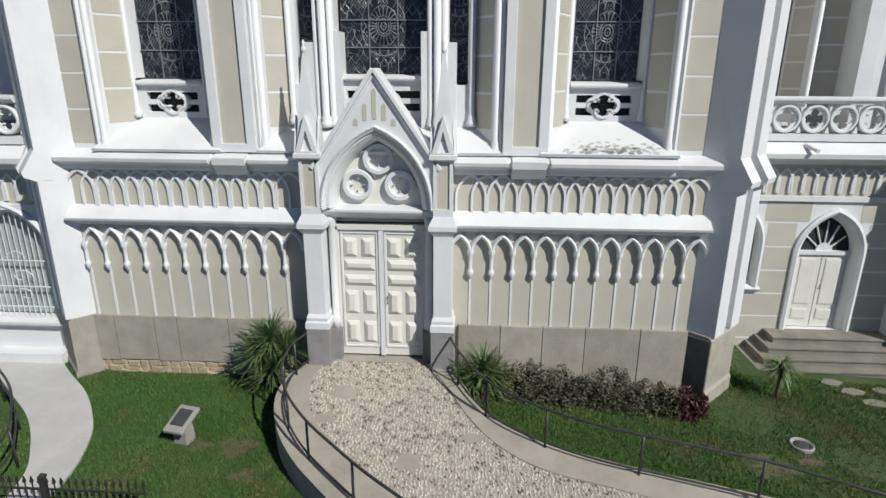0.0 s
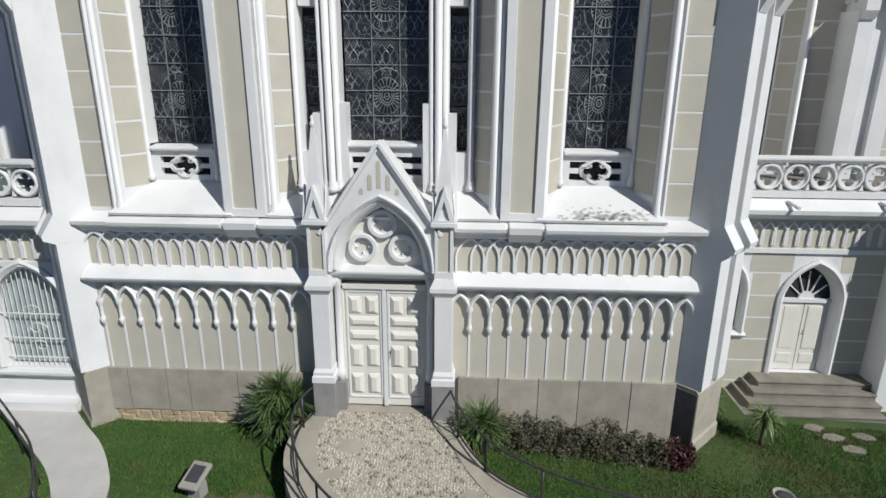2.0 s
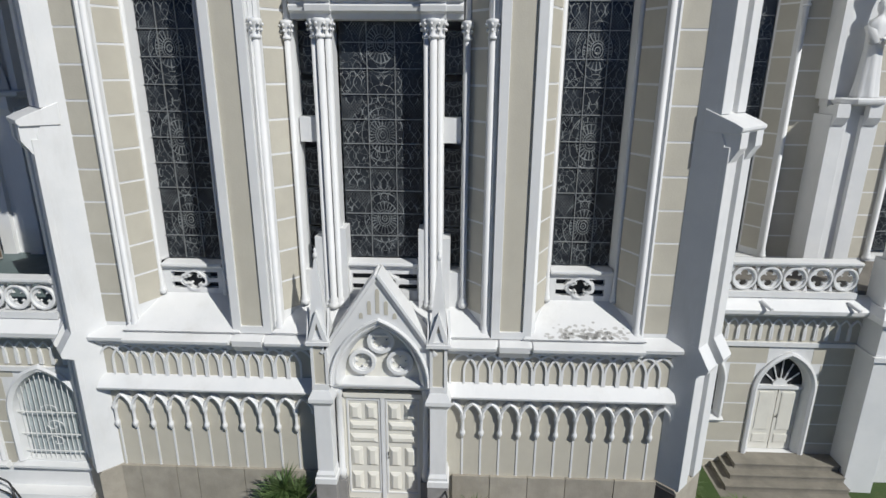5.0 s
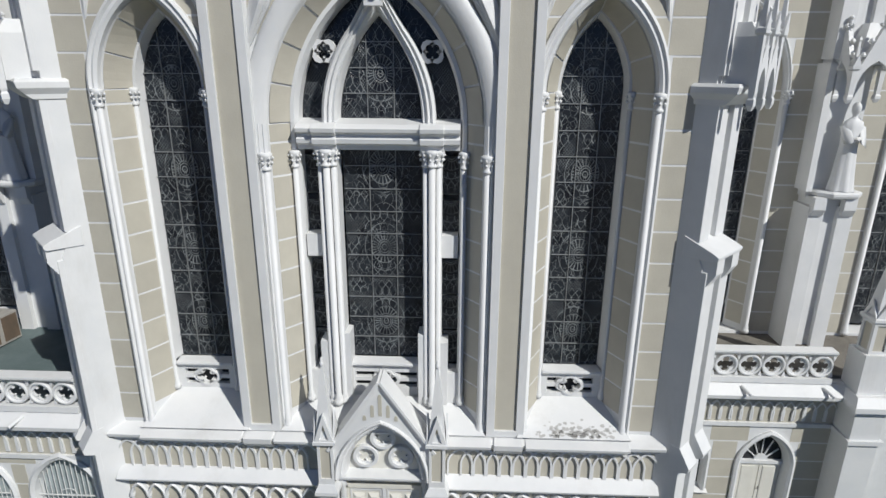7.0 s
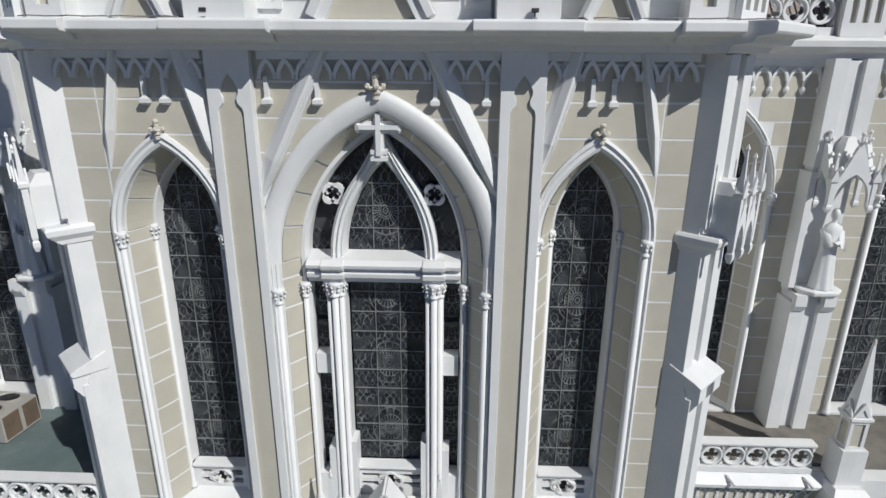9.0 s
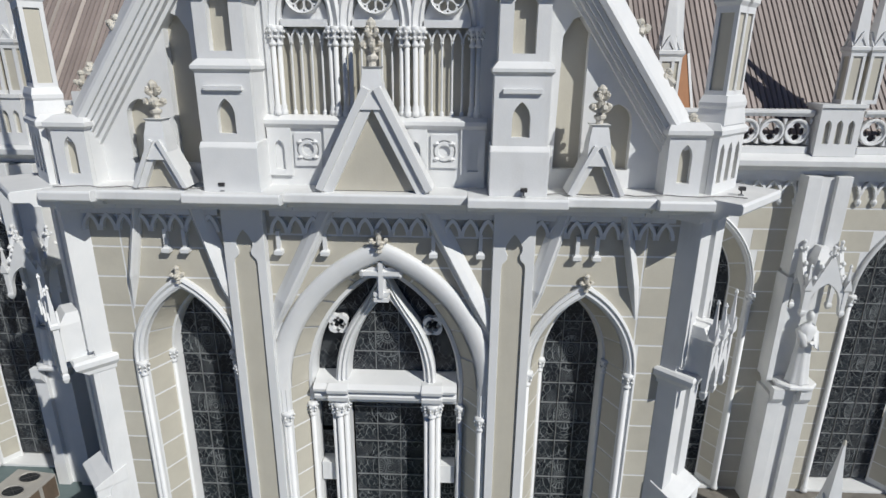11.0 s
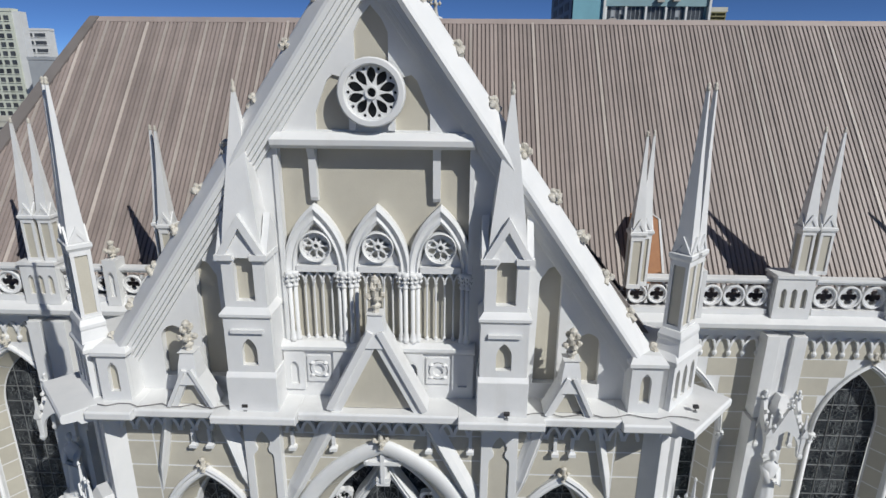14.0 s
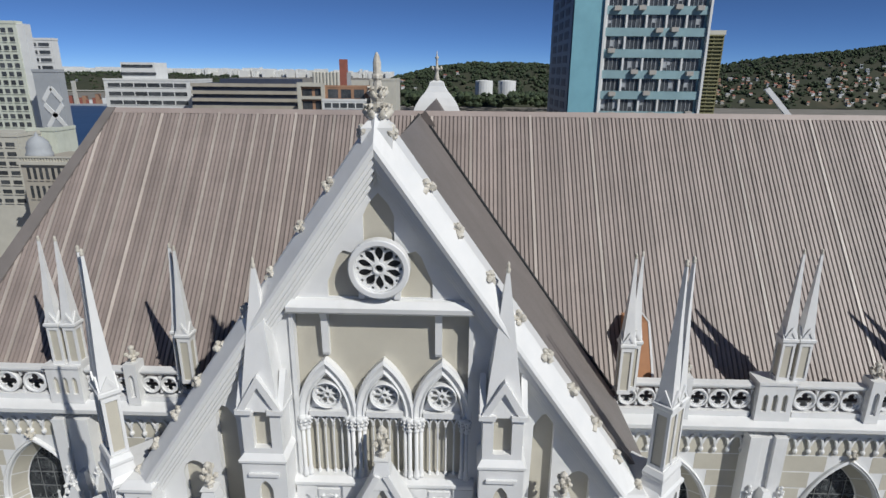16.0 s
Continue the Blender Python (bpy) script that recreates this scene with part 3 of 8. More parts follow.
def splay_blocks(parent, c, hw0, r0, y0, hw1, r1, y1, spring, foot, course):
    """Beige blocks set on the reveal, one for each course, up both jambs and round the arch."""
    a, b = 0.10, 0.90
    def at(side, z, f, lift):
        hw = hw0 + (hw1 - hw0) * f
        y = y0 + (y1 - y0) * f
        return (c + side * (hw - lift), y - lift * 0.5, z)
    for side in (-1, 1):
        z = foot
        while z < spring - 0.1:
            z2 = min(z + course, spring)
            lo, hi = z + 0.024, z2 - 0.024
            q = [at(side, lo, a, 0.006), at(side, lo, b, 0.006), at(side, hi, b, 0.006), at(side, hi, a, 0.006)]
            q2 = [at(side, lo, a, -0.01), at(side, lo, b, -0.01), at(side, hi, b, -0.01), at(side, hi, a, -0.01)]
            part("ashlar_block", Shape().loft([q2, q]), BLOCKS, parent)
            z = z2
        steps = 5 if r0 > 3 else 3
        n = steps * 4
        o0, o1 = lancet(c, hw0, spring, r0, None, n), lancet(c, hw1, spring, r1, None, n)
        if side > 0:
            o0, o1 = o0[::-1], o1[::-1]
        for k in range(steps):
            fr, to = [], []
            for i in range(k * 4, k * 4 + 5):
                t = i + (0.12 if i == k * 4 else -0.12 if i == k * 4 + 4 else 0)
                j = int(min(max(math.floor(t), 0), n - 1))
                u = t - j
                p = [o0[j][d] + (o0[j + 1][d] - o0[j][d]) * u for d in (0, 1)]
                q = [o1[j][d] + (o1[j + 1][d] - o1[j][d]) * u for d in (0, 1)]
                for f, dest in ((a, fr), (b, to)):
                    dest.append((p[0] + (q[0] - p[0]) * f + (c - p[0]) * 0.012, y0 + (y1 - y0) * f - 0.008, p[1] + (q[1] - p[1]) * f - 0.012))
            s = Shape()
            m = len(fr)
            s.add(fr + to, [(i, i + 1, m + i + 1, m + i) for i in range(m - 1)])
            part("ashlar_block", s, BLOCKS, parent)


def colonnette(parent, x, y, z0, z1, r, capital=True):
    """A slim shaft with a moulded base and a leaf capital."""
    s = Shape().lathe([(r * 1.7, z0), (r * 1.7, z0 + 0.10), (r * 1.25, z0 + 0.13), (r * 1.45, z0 + 0.19), (r, z0 + 0.24), (r, z1 - 0.34)], x, y, 10)
    o = part("colonnette", s, WHITE, parent, smooth=True)
    if capital:
        c = Shape().lathe([(r * 1.0, z1 - 0.36), (r * 1.5, z1 - 0.34), (r * 1.5, z1 - 0.30), (r * 1.05, z1 - 0.28), (r * 1.3, z1 - 0.14), (r * 2.0, z1 - 0.06), (r * 2.1, z1), (r * 1.3, z1 + 0.02)], x, y, 10)
        for k in range(6):
            a = k * math.pi / 3 + 0.3
            for zz, rr in ((z1 - 0.19, 1.75), (z1 - 0.09, 2.05)):
                c.lathe([(0.008, zz - 0.035), (0.034, zz), (0.012, zz + 0.035)], x + r * rr * math.cos(a), y + r * rr * math.sin(a), 5)
        part("capital", c, WHITE, parent, "carved leaf capital", smooth=True)
    return o


def glass_material(name, tint):
    """Dark leaded glass: pale came lines in a mirrored ornament over dim coloured pieces."""
    m = bpy.data.materials.new(name)
    n, l, p = nodes_of(m)
    tc = n.new("ShaderNodeTexCoord")
    sep = n.new("ShaderNodeSeparateXYZ")
    l.new(tc.outputs["Object"], sep.inputs[0])
    ab = n.new("ShaderNodeMath")
    ab.operation = "ABSOLUTE"
    l.new(sep.outputs[0], ab.inputs[0])
    com = n.new("ShaderNodeCombineXYZ")
    l.new(ab.outputs[0], com.inputs[0])
    l.new(sep.outputs[2], com.inputs[2])
    def math_(op, x, y=None, z=None):
        q = n.new("ShaderNodeMath")
        q.operation = op
        for i, w in enumerate((x, y, z)):
            if w is not None:
                if isinstance(w, (int, float)):
                    q.inputs[i].default_value = w
                else:
                    l.new(w, q.inputs[i])
        return q.outputs[0]

    def line(v, spacing, width):
        """1 on thin lines where v is a multiple of the spacing."""
        d = math_("PINGPONG", v, spacing / 2)
        mr = n.new("ShaderNodeMapRange")
        mr.inputs[1].default_value, mr.inputs[2].default_value, mr.inputs[3].default_value, mr.inputs[4].default_value = width * 0.5, width, 1, 0
        l.new(d, mr.inputs[0])
        return mr.outputs[0]

    def band(v, lo, hi):
        return math_("MULTIPLY", math_("GREATER_THAN", v, lo), math_("LESS_THAN", v, hi))

    xa, zz = ab.outputs[0], sep.outputs[2]
    warp = n.new("ShaderNodeTexNoise")
    warp.inputs["Scale"].default_value, warp.inputs["Detail"].default_value = 1.6, 2
    l.new(com.outputs[0], warp.inputs["Vector"])
    addv = n.new("ShaderNodeMix")
    addv.data_type, addv.blend_type = "RGBA", "ADD"
    addv.inputs[0].default_value = 0.4
    l.new(com.outputs[0], addv.inputs[6])
    l.new(warp.outputs["Color"], addv.inputs[7])
    # medallions up the middle: rings, spokes between rings, a scaled field round them
    zc = math_("SUBTRACT", math_("MODULO", zz, 1.86), 0.93)
    r = math_("SQRT", math_("ADD", math_("MULTIPLY", xa, xa), math_("MULTIPLY", math_("MULTIPLY", zc, zc), 0.62)))
    th = math_("ARCTAN2", zc, xa)
    inner = math_("MULTIPLY", line(r, 0.055, 0.010), band(r, 0.0, 0.15))
    spokes = math_("MULTIPLY", line(th, 0.2618, 0.045), band(r, 0.15, 0.30))
    rims = math_("MULTIPLY", line(r, 0.15, 0.009), band(r, 0.10, 0.50))
    dens = n.new("ShaderNodeTexNoise")
    dens.inputs["Scale"].default_value = 1.7
    l.new(com.outputs[0], dens.inputs["Vector"])
    # interlaced curves beside the medallions
    sway = math_("MULTIPLY", math_("SINE", math_("MULTIPLY", zz, 10.13)), 0.085)
    twist = math_("MAXIMUM", line(math_("ADD", xa, sway), 0.17, 0.010), line(math_("SUBTRACT", xa, sway), 0.17, 0.010))
    twist = math_("MULTIPLY", math_("MULTIPLY", twist, math_("GREATER_THAN", r, 0.34)), band(dens.outputs[0], 0.46, 0.56))
    # small scales in patches
    sc = math_("MAXIMUM", line(math_("ADD", xa, math_("MULTIPLY", zz, 0.8)), 0.062, 0.007), line(math_("SUBTRACT", xa, math_("MULTIPLY", zz, 0.8)), 0.062, 0.007))
    sc = math_("MULTIPLY", math_("MULTIPLY", sc, math_("GREATER_THAN", dens.outputs[0], 0.545)), 0.55)
    # drawn figures as freer lines
    vor = n.new("ShaderNodeTexVoronoi")
    vor.feature = "DISTANCE_TO_EDGE"
    vor.inputs["Scale"].default_value = 6.0
    l.new(addv.outputs[2], vor.inputs["Vector"])
    free = n.new("ShaderNodeMapRange")
    free.inputs[1].default_value, free.inputs[2].default_value, free.inputs[3].default_value, free.inputs[4].default_value = 0.012, 0.024, 0.8, 0
    l.new(vor.outputs["Distance"], free.inputs[0])
    fr = math_("MULTIPLY", free.outputs[0], math_("LESS_THAN", dens.outputs[0], 0.50))
    every = math_("MAXIMUM", math_("MAXIMUM", math_("MAXIMUM", inner, spokes), math_("MAXIMUM", rims, twist)), math_("MAXIMUM", sc, fr))
    # the drawing is fainter here and there
    fade = n.new("ShaderNodeTexNoise")
    fade.inputs["Scale"].default_value = 2.3
    l.new(tc.outputs["Object"], fade.inputs["Vector"])
    fd = n.new("ShaderNodeMapRange")
    fd.inputs[1].default_value, fd.inputs[2].default_value, fd.inputs[3].default_value = 0.36, 0.58, 0.25
    l.new(fade.outputs[0], fd.inputs[0])
    drawn = math_("MULTIPLY", every, fd.outputs[0])
    cell = n.new("ShaderNodeTexVoronoi")
    cell.inputs["Scale"].default_value = 4.2
    l.new(addv.outputs[2], cell.inputs["Vector"])
    hs = n.new("ShaderNodeMix")
    hs.data_type = "RGBA"
    hs.inputs[6].default_value, hs.inputs[7].default_value = (0.008, 0.009, 0.013, 1), (*tint, 1)
    l.new(cell.outputs["Color"], hs.inputs[0])
    mix = n.new("ShaderNodeMix")
    mix.data_type = "RGBA"
    mix.inputs[7].default_value = (0.24, 0.255, 0.255, 1)
    l.new(drawn, mix.inputs[0])
    l.new(hs.outputs[2], mix.inputs[6])
    l.new(mix.outputs[2], p.inputs["Base Color"])
    p.inputs["Roughness"].default_value = 0.22
    p.inputs["Specular IOR Level"].default_value = 0.28
    bp = n.new("ShaderNodeBump")
    bp.inputs["Strength"].default_value, bp.inputs["Distance"].default_value = 0.5, 0.01
    l.new(drawn, bp.inputs["Height"])
    l.new(bp.outputs[0], p.inputs["Normal"])
    return m


GLASS = glass_material("leaded_glass", (0.028, 0.033, 0.039))
GLASS_Y = 0.98


def clip_lancet(x0, x1, z0, z1, c, hw, spring, rise):
    """The part of a pane that lies under a pointed arch, as an outline, or None."""
    r = (hw * hw + rise * rise) / (2 * hw)
    def top(x):
        d = abs(x - c)
        if d >= hw:
            return spring
        return spring + math.sqrt(max(0.0, r * r - (d + r - hw) ** 2))
    xs_ = [x0 + (x1 - x0) * i / 6 for i in range(7)]
    tops = [min(z1, top(x)) for x in xs_]
    if max(tops) <= z0 + 0.04:
        return None
    tops = [max(t, z0 + 0.01) for t in tops]
    return [(x0, z0), (x1, z0)] + [(x, t) for x, t in zip(xs_[::-1], tops[::-1])]


def glazing(parent, c, hw, spring, rise, foot, cols, row, y):
    """Panes in rows and columns, held by thin pale bars."""
    w = 2 * hw / cols
    zt = spring + rise
    k, z = 0, foot
    while z < zt - 0.05:
        for i in range(cols):
            x0 = c - hw + i * w
            out = clip_lancet(x0 + 0.008, x0 + w - 0.008, z + 0.008, min(z + row, zt) - 0.008, c, hw - 0.004, spring, rise)
            if out:
                s = Shape().plate([(a - c, b - foot) for a, b in out], [], 0.0, 0.012)
                o = part("pane", s, GLASS, parent)
                o.location = (c, y, foot)
        z += row
        k += 1
    z = foot + row
    r = (hw * hw + rise * rise) / (2 * hw)
    while z < zt - 0.25:
        half = hw if z <= spring else max(0.05, math.sqrt(max(0, r * r - (z - spring) ** 2)) - (r - hw))
        part("glazing_bar", Shape().box(c - half, c + half, y - 0.03, y - 0.004, z - 0.009, z + 0.009), LEAD, parent)
        z += row
    for i in range(1, cols):
        x = c - hw + i * w
        d = abs(x - c)
        top = spring + math.sqrt(max(0.0, r * r - (d + r - hw) ** 2))
        part("glazing_bar", Shape().box(x - 0.008, x + 0.008, y - 0.026, y - 0.004, foot, top), LEAD, parent)


def pierced_panel(parent, cx, hw, z0, z1, y):
    """A sill parapet with a quatrefoil between four small openings."""
    zc = (z0 + z1) / 2 + 0.03
    core = [(cx + (x - cx) * 1.25, z) for x, z in quatrefoil(cx, zc, 0.21, 0.0, 4, 7, 0.50)]
    hs = [core]
    for sx in (-1, 1):
        for sz in (-1, 1):
            # corner openings that follow the curve of the frame round the quatrefoil
            q = [(cx + sx * (hw - 0.07), zc + sz * 0.05), (cx + sx * (hw - 0.07), zc + sz * 0.20), (cx + sx * 0.20, zc + sz * 0.20), (cx + sx * 0.225, zc + sz * 0.16), (cx + sx * 0.30, zc + sz * 0.125), (cx + sx * 0.345, zc + sz * 0.05)]
            hs.append(q if sx * sz > 0 else q[::-1])
    part("pierced_panel", Shape().plate(rect(cx - hw - 0.13, cx + hw + 0.13, z0, z1), hs, y, y + 0.14), WHITE, parent)
    rim = [(cx + (x - cx) * 1.27, z) for x, z in quatrefoil(cx, zc, 0.262, 0.0, 4, 7, 0.45)]
    part("quatrefoil_rim", Shape().plate(rim, [[(cx + (x - cx) * 1.02, zc + (z - zc) * 1.02) for x, z in core]], y - 0.035, y + 0.01), WHITE, parent)
    # Black sheet stands in for the unlit depth behind the openings.
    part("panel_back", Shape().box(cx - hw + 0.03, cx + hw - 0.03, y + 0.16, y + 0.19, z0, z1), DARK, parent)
    part("sill_board", Shape().prism_x([(y + 0.2, z1 - 0.02), (y - 0.09, z1 - 0.02), (y - 0.11, z1 + 0.02), (y - 0.10, z1 + 0.07), (y + 0.2, z1 + 0.11)], cx - hw - 0.08, cx + hw + 0.08), WHITE, parent, bevel=0.008)


def finial_cross(parent, x, y, z, s=1.0, name="finial"):
    """A leafy knob on a short stem."""
    return leafy_finial(parent, x, y, z, 0.44 * s, 0.17 * s, 2, name)


def leafy_finial(parent, x, y, z, h, r, tiers, name="finial", mat=None, label="weathered carved leaf finial"):
    """A carved stem with tiers of curled, pointed leaves."""
    f = Shape().lathe([(0.40 * r, z - 0.04), (0.34 * r, z + 0.10 * h), (0.58 * r, z + 0.15 * h), (0.60 * r, z + 0.21 * h), (0.36 * r, z + 0.26 * h), (0.34 * r, z + 0.6 * h), (0.30 * r, z + 0.74 * h), (0.44 * r, z + 0.80 * h), (0.46 * r, z + 0.90 * h), (0.22 * r, z + 0.97 * h), (0.06 * r, z + h)], x, y, 8)
    mat = mat or FINIAL
    fo = part(name, f, mat, parent, label)
    rnd = random.Random(int(abs(x) * 37 + z * 11))
    for q in range(max(1, tiers - 1)):
        zb = z + h * (0.34 + 0.30 * q)
        e = r * (1 - 0.26 * q)
        for k in range(4):
            a = math.pi / 2 * (k + 0.5 * q) + 0.2
            ca, sa = math.cos(a), math.sin(a)
            leaf = Shape().tube([(x + ca * e * u, y + sa * e * u, zb + h * 0.15 * v) for u, v in ((0.2, 0.0), (0.6, 0.1), (0.9, 0.5), (0.85, 1.0), (0.6, 1.1))], 0.27 * r, 6, 0.6)
            bx, by, bz, br = x + ca * e * 0.82, y + sa * e * 0.82, zb + h * 0.10, 0.34 * e
            rings = []
            for u, v in ((0.3, -1.0), (0.9, -0.5), (1.0, 0.1), (0.75, 0.65), (0.15, 0.95)):
                rings.append([(bx + br * u * rnd.uniform(0.7, 1.2) * math.cos(j * 1.047), by + br * u * rnd.uniform(0.7, 1.2) * math.sin(j * 1.047), bz + br * v) for j in range(6)])
            part("leaf", leaf.loft(rings), mat, fo)
    return fo


def hood_band(parent, c, hw, rise, spring, foot, wide, y, n=16):
    """The white moulding round a window's outer edge."""
    s = Shape()
    prof = [(hw + wide, rise + wide * 1.5, y + 0.03), (hw + wide, rise + wide * 1.5, y - 0.10), (hw + wide * 0.75, rise + wide * 1.1, y - 0.13), (hw + wide * 0.55, rise + wide * 0.8, y - 0.08),
            (hw + wide * 0.3, rise + wide * 0.38, y - 0.10), (hw, rise, y - 0.06), (hw - 0.02, rise - 0.03, y + 0.05)]
    arch_band(s, prof, c, spring, foot, n)
    return part("hood_mould", s, WHITE, parent)


for num, c in ((1, -SIDE), (3, SIDE)):
    w = thing(f"window_{num}", "tall narrow pointed church window with dark leaded glass", "window", group="transept windows", kind="structure")
    part("reveal", loft_splay(c, W_OUT, S_RISE, WY, W_IN, S_RISE_I, 0.80, S_SPR, 4.52, 14), WHITE, w)
    splay_blocks(w, c, W_OUT, S_RISE, WY, W_IN, S_RISE_I, 0.80, S_SPR, 4.95, 0.70)
    hood_band(w, c, W_OUT, S_RISE, S_SPR, 4.5, 0.20, WY)
    s = Shape()
    arch_band(s, [(W_IN + 0.05, S_RISE_I + 0.07, 0.80), (W_IN + 0.03, S_RISE_I + 0.04, 0.74), (W_IN - 0.03, S_RISE_I - 0.03, 0.74), (W_IN - 0.06, S_RISE_I - 0.08, 0.86), (W_IN - 0.09, S_RISE_I - 0.12, 1.0)], c, S_SPR, 5.85, 14)
    part("inner_frame", s, WHITE, w)
    for sx in (-1, 1):
        colonnette(w, c + sx * (W_OUT + 0.04), WY - 0.06, 4.48, S_SPR, 0.062)
        colonnette(w, c + sx * (W_IN + 0.02), 0.72, 5.05, S_SPR, 0.05)
    glazing(w, c, W_IN - 0.09, S_SPR, S_RISE_I - 0.12, 5.84, 3, 0.56, GLASS_Y)
    # sloping sill
    part("sill_slope", Shape().loft([[(c - W_OUT - 0.25, -0.1, 4.44), (c + W_OUT + 0.25, -0.1, 4.44), (c + W_OUT + 0.25, 0.85, 4.44), (c - W_OUT - 0.25, 0.85, 4.44)],
                                     [(c - W_OUT - 0.22, -0.16, 4.50), (c + W_OUT + 0.22, -0.16, 4.50), (c + W_IN, 0.84, 5.08), (c - W_IN, 0.84, 5.08)]]), WHITE, w)
    pierced_panel(w, c, 0.62, 4.95, 5.72, 0.78)
    finial_cross(w, c, WY - 0.12, S_SPR + S_RISE + 0.18, 0.85)

# peeling grey patch on the right sill slope
PEEL = surface("peeled_patch", (0.50, 0.49, 0.47), (0.40, 0.395, 0.375), 6, 0.85, 40, 0.4)
random.seed(61)
fl = Shape()
for k in range(170):
    x, v = random.gauss(4.55, 0.42), abs(random.gauss(0.0, 0.13)) + 0.04
    if not 3.6 < x < 5.45:
        continue
    y, z = -0.16 + v, 4.50 + v * 0.58 + 0.003
    r = random.uniform(0.008, 0.05)
    m = random.randint(5, 8)
    pts = []
    for i in range(m):
        a = 2 * math.pi * i / m
        q = r * random.uniform(0.5, 1.2)
        pts.append((x + q * 1.5 * math.cos(a), y + q * math.sin(a), z + q * math.sin(a) * 0.58))
    fl.add(pts, [tuple(range(m))])
part("peeled_patch", fl, PEEL, w, "grey patch of peeling paint")

# central window
w = thing("window_2", "wide pointed church window with clustered columns, transom and carved cross", "window", group="transept windows", kind="structure")
part("reveal", loft_splay(0, MO, M_RISE, WY, MI, M_RISE_I, 0.60, M_ARC, 4.52, 18), WHITE, w)
splay_blocks(w, 0, MO, M_RISE, WY, MI, M_RISE_I, 0.60, M_ARC, 4.9, 0.70)
s = Shape()
arch_band(s, [(2.62, 3.70, WY + 0.03), (2.62, 3.70, WY - 0.05), (2.58, 3.66, WY - 0.10), (2.48, 3.55, WY - 0.13), (2.34, 3.39, WY - 0.11), (2.26, 3.30, WY - 0.06), (2.22, 3.25, WY - 0.04), (2.20, 3.22, WY + 0.05)], 0, M_ARC, 11.0, 20)
part("hood_mould", s, WHITE, w, smooth=True)
s = Shape()
arch_band(s, [(2.42, 3.4, WY + 0.03), (2.42, 3.4, WY - 0.10), (2.37, 3.35, WY - 0.13), (2.32, 3.3, WY - 0.08), (2.28, 3.28, WY - 0.10), (2.22, 3.25, WY - 0.06), (2.20, 3.22, WY + 0.05)], 0, M_ARC, 4.5, 2)
s.f = [f for f in s.f if max(s.v[i][2] for i in f) < M_ARC + 0.01]
part("jamb_mould", s, WHITE, w)
s = Shape()
arch_band(s, [(MI + 0.03, M_RISE_I + 0.04, 0.60), (MI + 0.02, M_RISE_I + 0.02, 0.52), (MI - 0.06, M_RISE_I - 0.08, 0.52), (MI - 0.09, M_RISE_I - 0.11, 0.60), (MI - 0.12, M_RISE_I - 0.15, 0.7), (MI - 0.12, M_RISE_I - 0.15, 1.0)], 0, M_ARC, 5.0, 20)
part("inner_frame", s, WHITE, w)
for sx in (-1, 1):
    colonnette(w, sx * (MO + 0.05), WY - 0.06, 4.48, M_SPR, 0.07)
    colonnette(w, sx * (MI - 0.03), 0.50, 4.95, M_SPR, 0.06)
    for dx, dy, r in ((-0.14, 0.0, 0.062), (0.0, -0.07, 0.075), (0.14, 0.0, 0.062)):
        colonnette(w, sx * 1.13 + dx, 0.52 + dy, 4.9, 11.04, r)
    part("mullion", Shape().box(*sorted((sx * 0.92, sx * 1.34)), 0.56, 1.0, 4.9, 11.1), WHITE, w)
    part("pier_step", Shape().box(*sorted((sx * 0.80, sx * 0.95)), 0.50, 1.0, 4.9, 6.75), WHITE, w)
    part("pier_step", Shape().box(*sorted((sx * 1.32, sx * 1.5)), 0.50, 1.0, 4.9, 6.55), WHITE, w)
    part("side_light_block", Shape().box(*sorted((sx * 1.34, sx * 1.70)), 0.62, 1.0, 8.62, 9.14), WHITE, w)
    part("side_light_sill", Shape().box(*sorted((sx * 1.34, sx * 1.76)), 0.55, 1.0, 4.9, 5.75), WHITE, w)
    # quatrefoil roundels in the spandrels
    q = Shape().plate(quatrefoil(sx * 1.12, 13.02, 0.27, math.pi / 4, 4, 7, 0.45), [quatrefoil(sx * 1.12, 13.02, 0.17, math.pi / 4)], 0.70, 0.86)
    part("quatrefoil", q, WHITE, w)
tr = Shape().prism_x([(1.0, 11.04), (0.50, 11.04), (0.48, 11.14), (0.38, 11.18), (0.36, 11.28), (0.44, 11.33), (0.44, 11.36), (0.30, 11.42), (0.28, 11.50), (0.42, 11.58), (1.0, 11.66)], -1.72, 1.72)
for sx in (-1, 1):
    tr.prism_x([(1.0, 11.03), (0.42, 11.03), (0.40, 11.13), (0.30, 11.17), (0.28, 11.28), (0.36, 11.33), (0.22, 11.42), (0.20, 11.51), (0.40, 11.60), (1.0, 11.60)], *sorted((sx * 0.88, sx * 1.38)))
part("transom", tr, WHITE, w, bevel=0.008)
# arch whose outer mouldings sweep up into an ogee under the cross
s = Shape()
rings = []
for hw, rise, y, k in ((1.20, 2.40, 0.95, 1.0), (1.20, 2.40, 0.56, 1.0), (1.14, 2.36, 0.50, 0.95), (1.09, 2.32, 0.56, 0.85), (1.04, 2.28, 0.50, 0.75), (0.99, 2.23, 0.58, 0.55), (0.94, 2.18, 0.56, 0.35), (0.90, 2.13, 0.70, 0.1), (0.88, 2.10, 1.0, 0.0)):
    rings.append([(x, y, z + 0.50 * k * max(0.0, 1 - abs(x) / 0.62) ** 2) for x, z in lancet(0, hw, 11.62, rise, 11.60, 20)])
s.loft(rings, closed=False, caps=False)
part("inner_arch", s, WHITE, w)
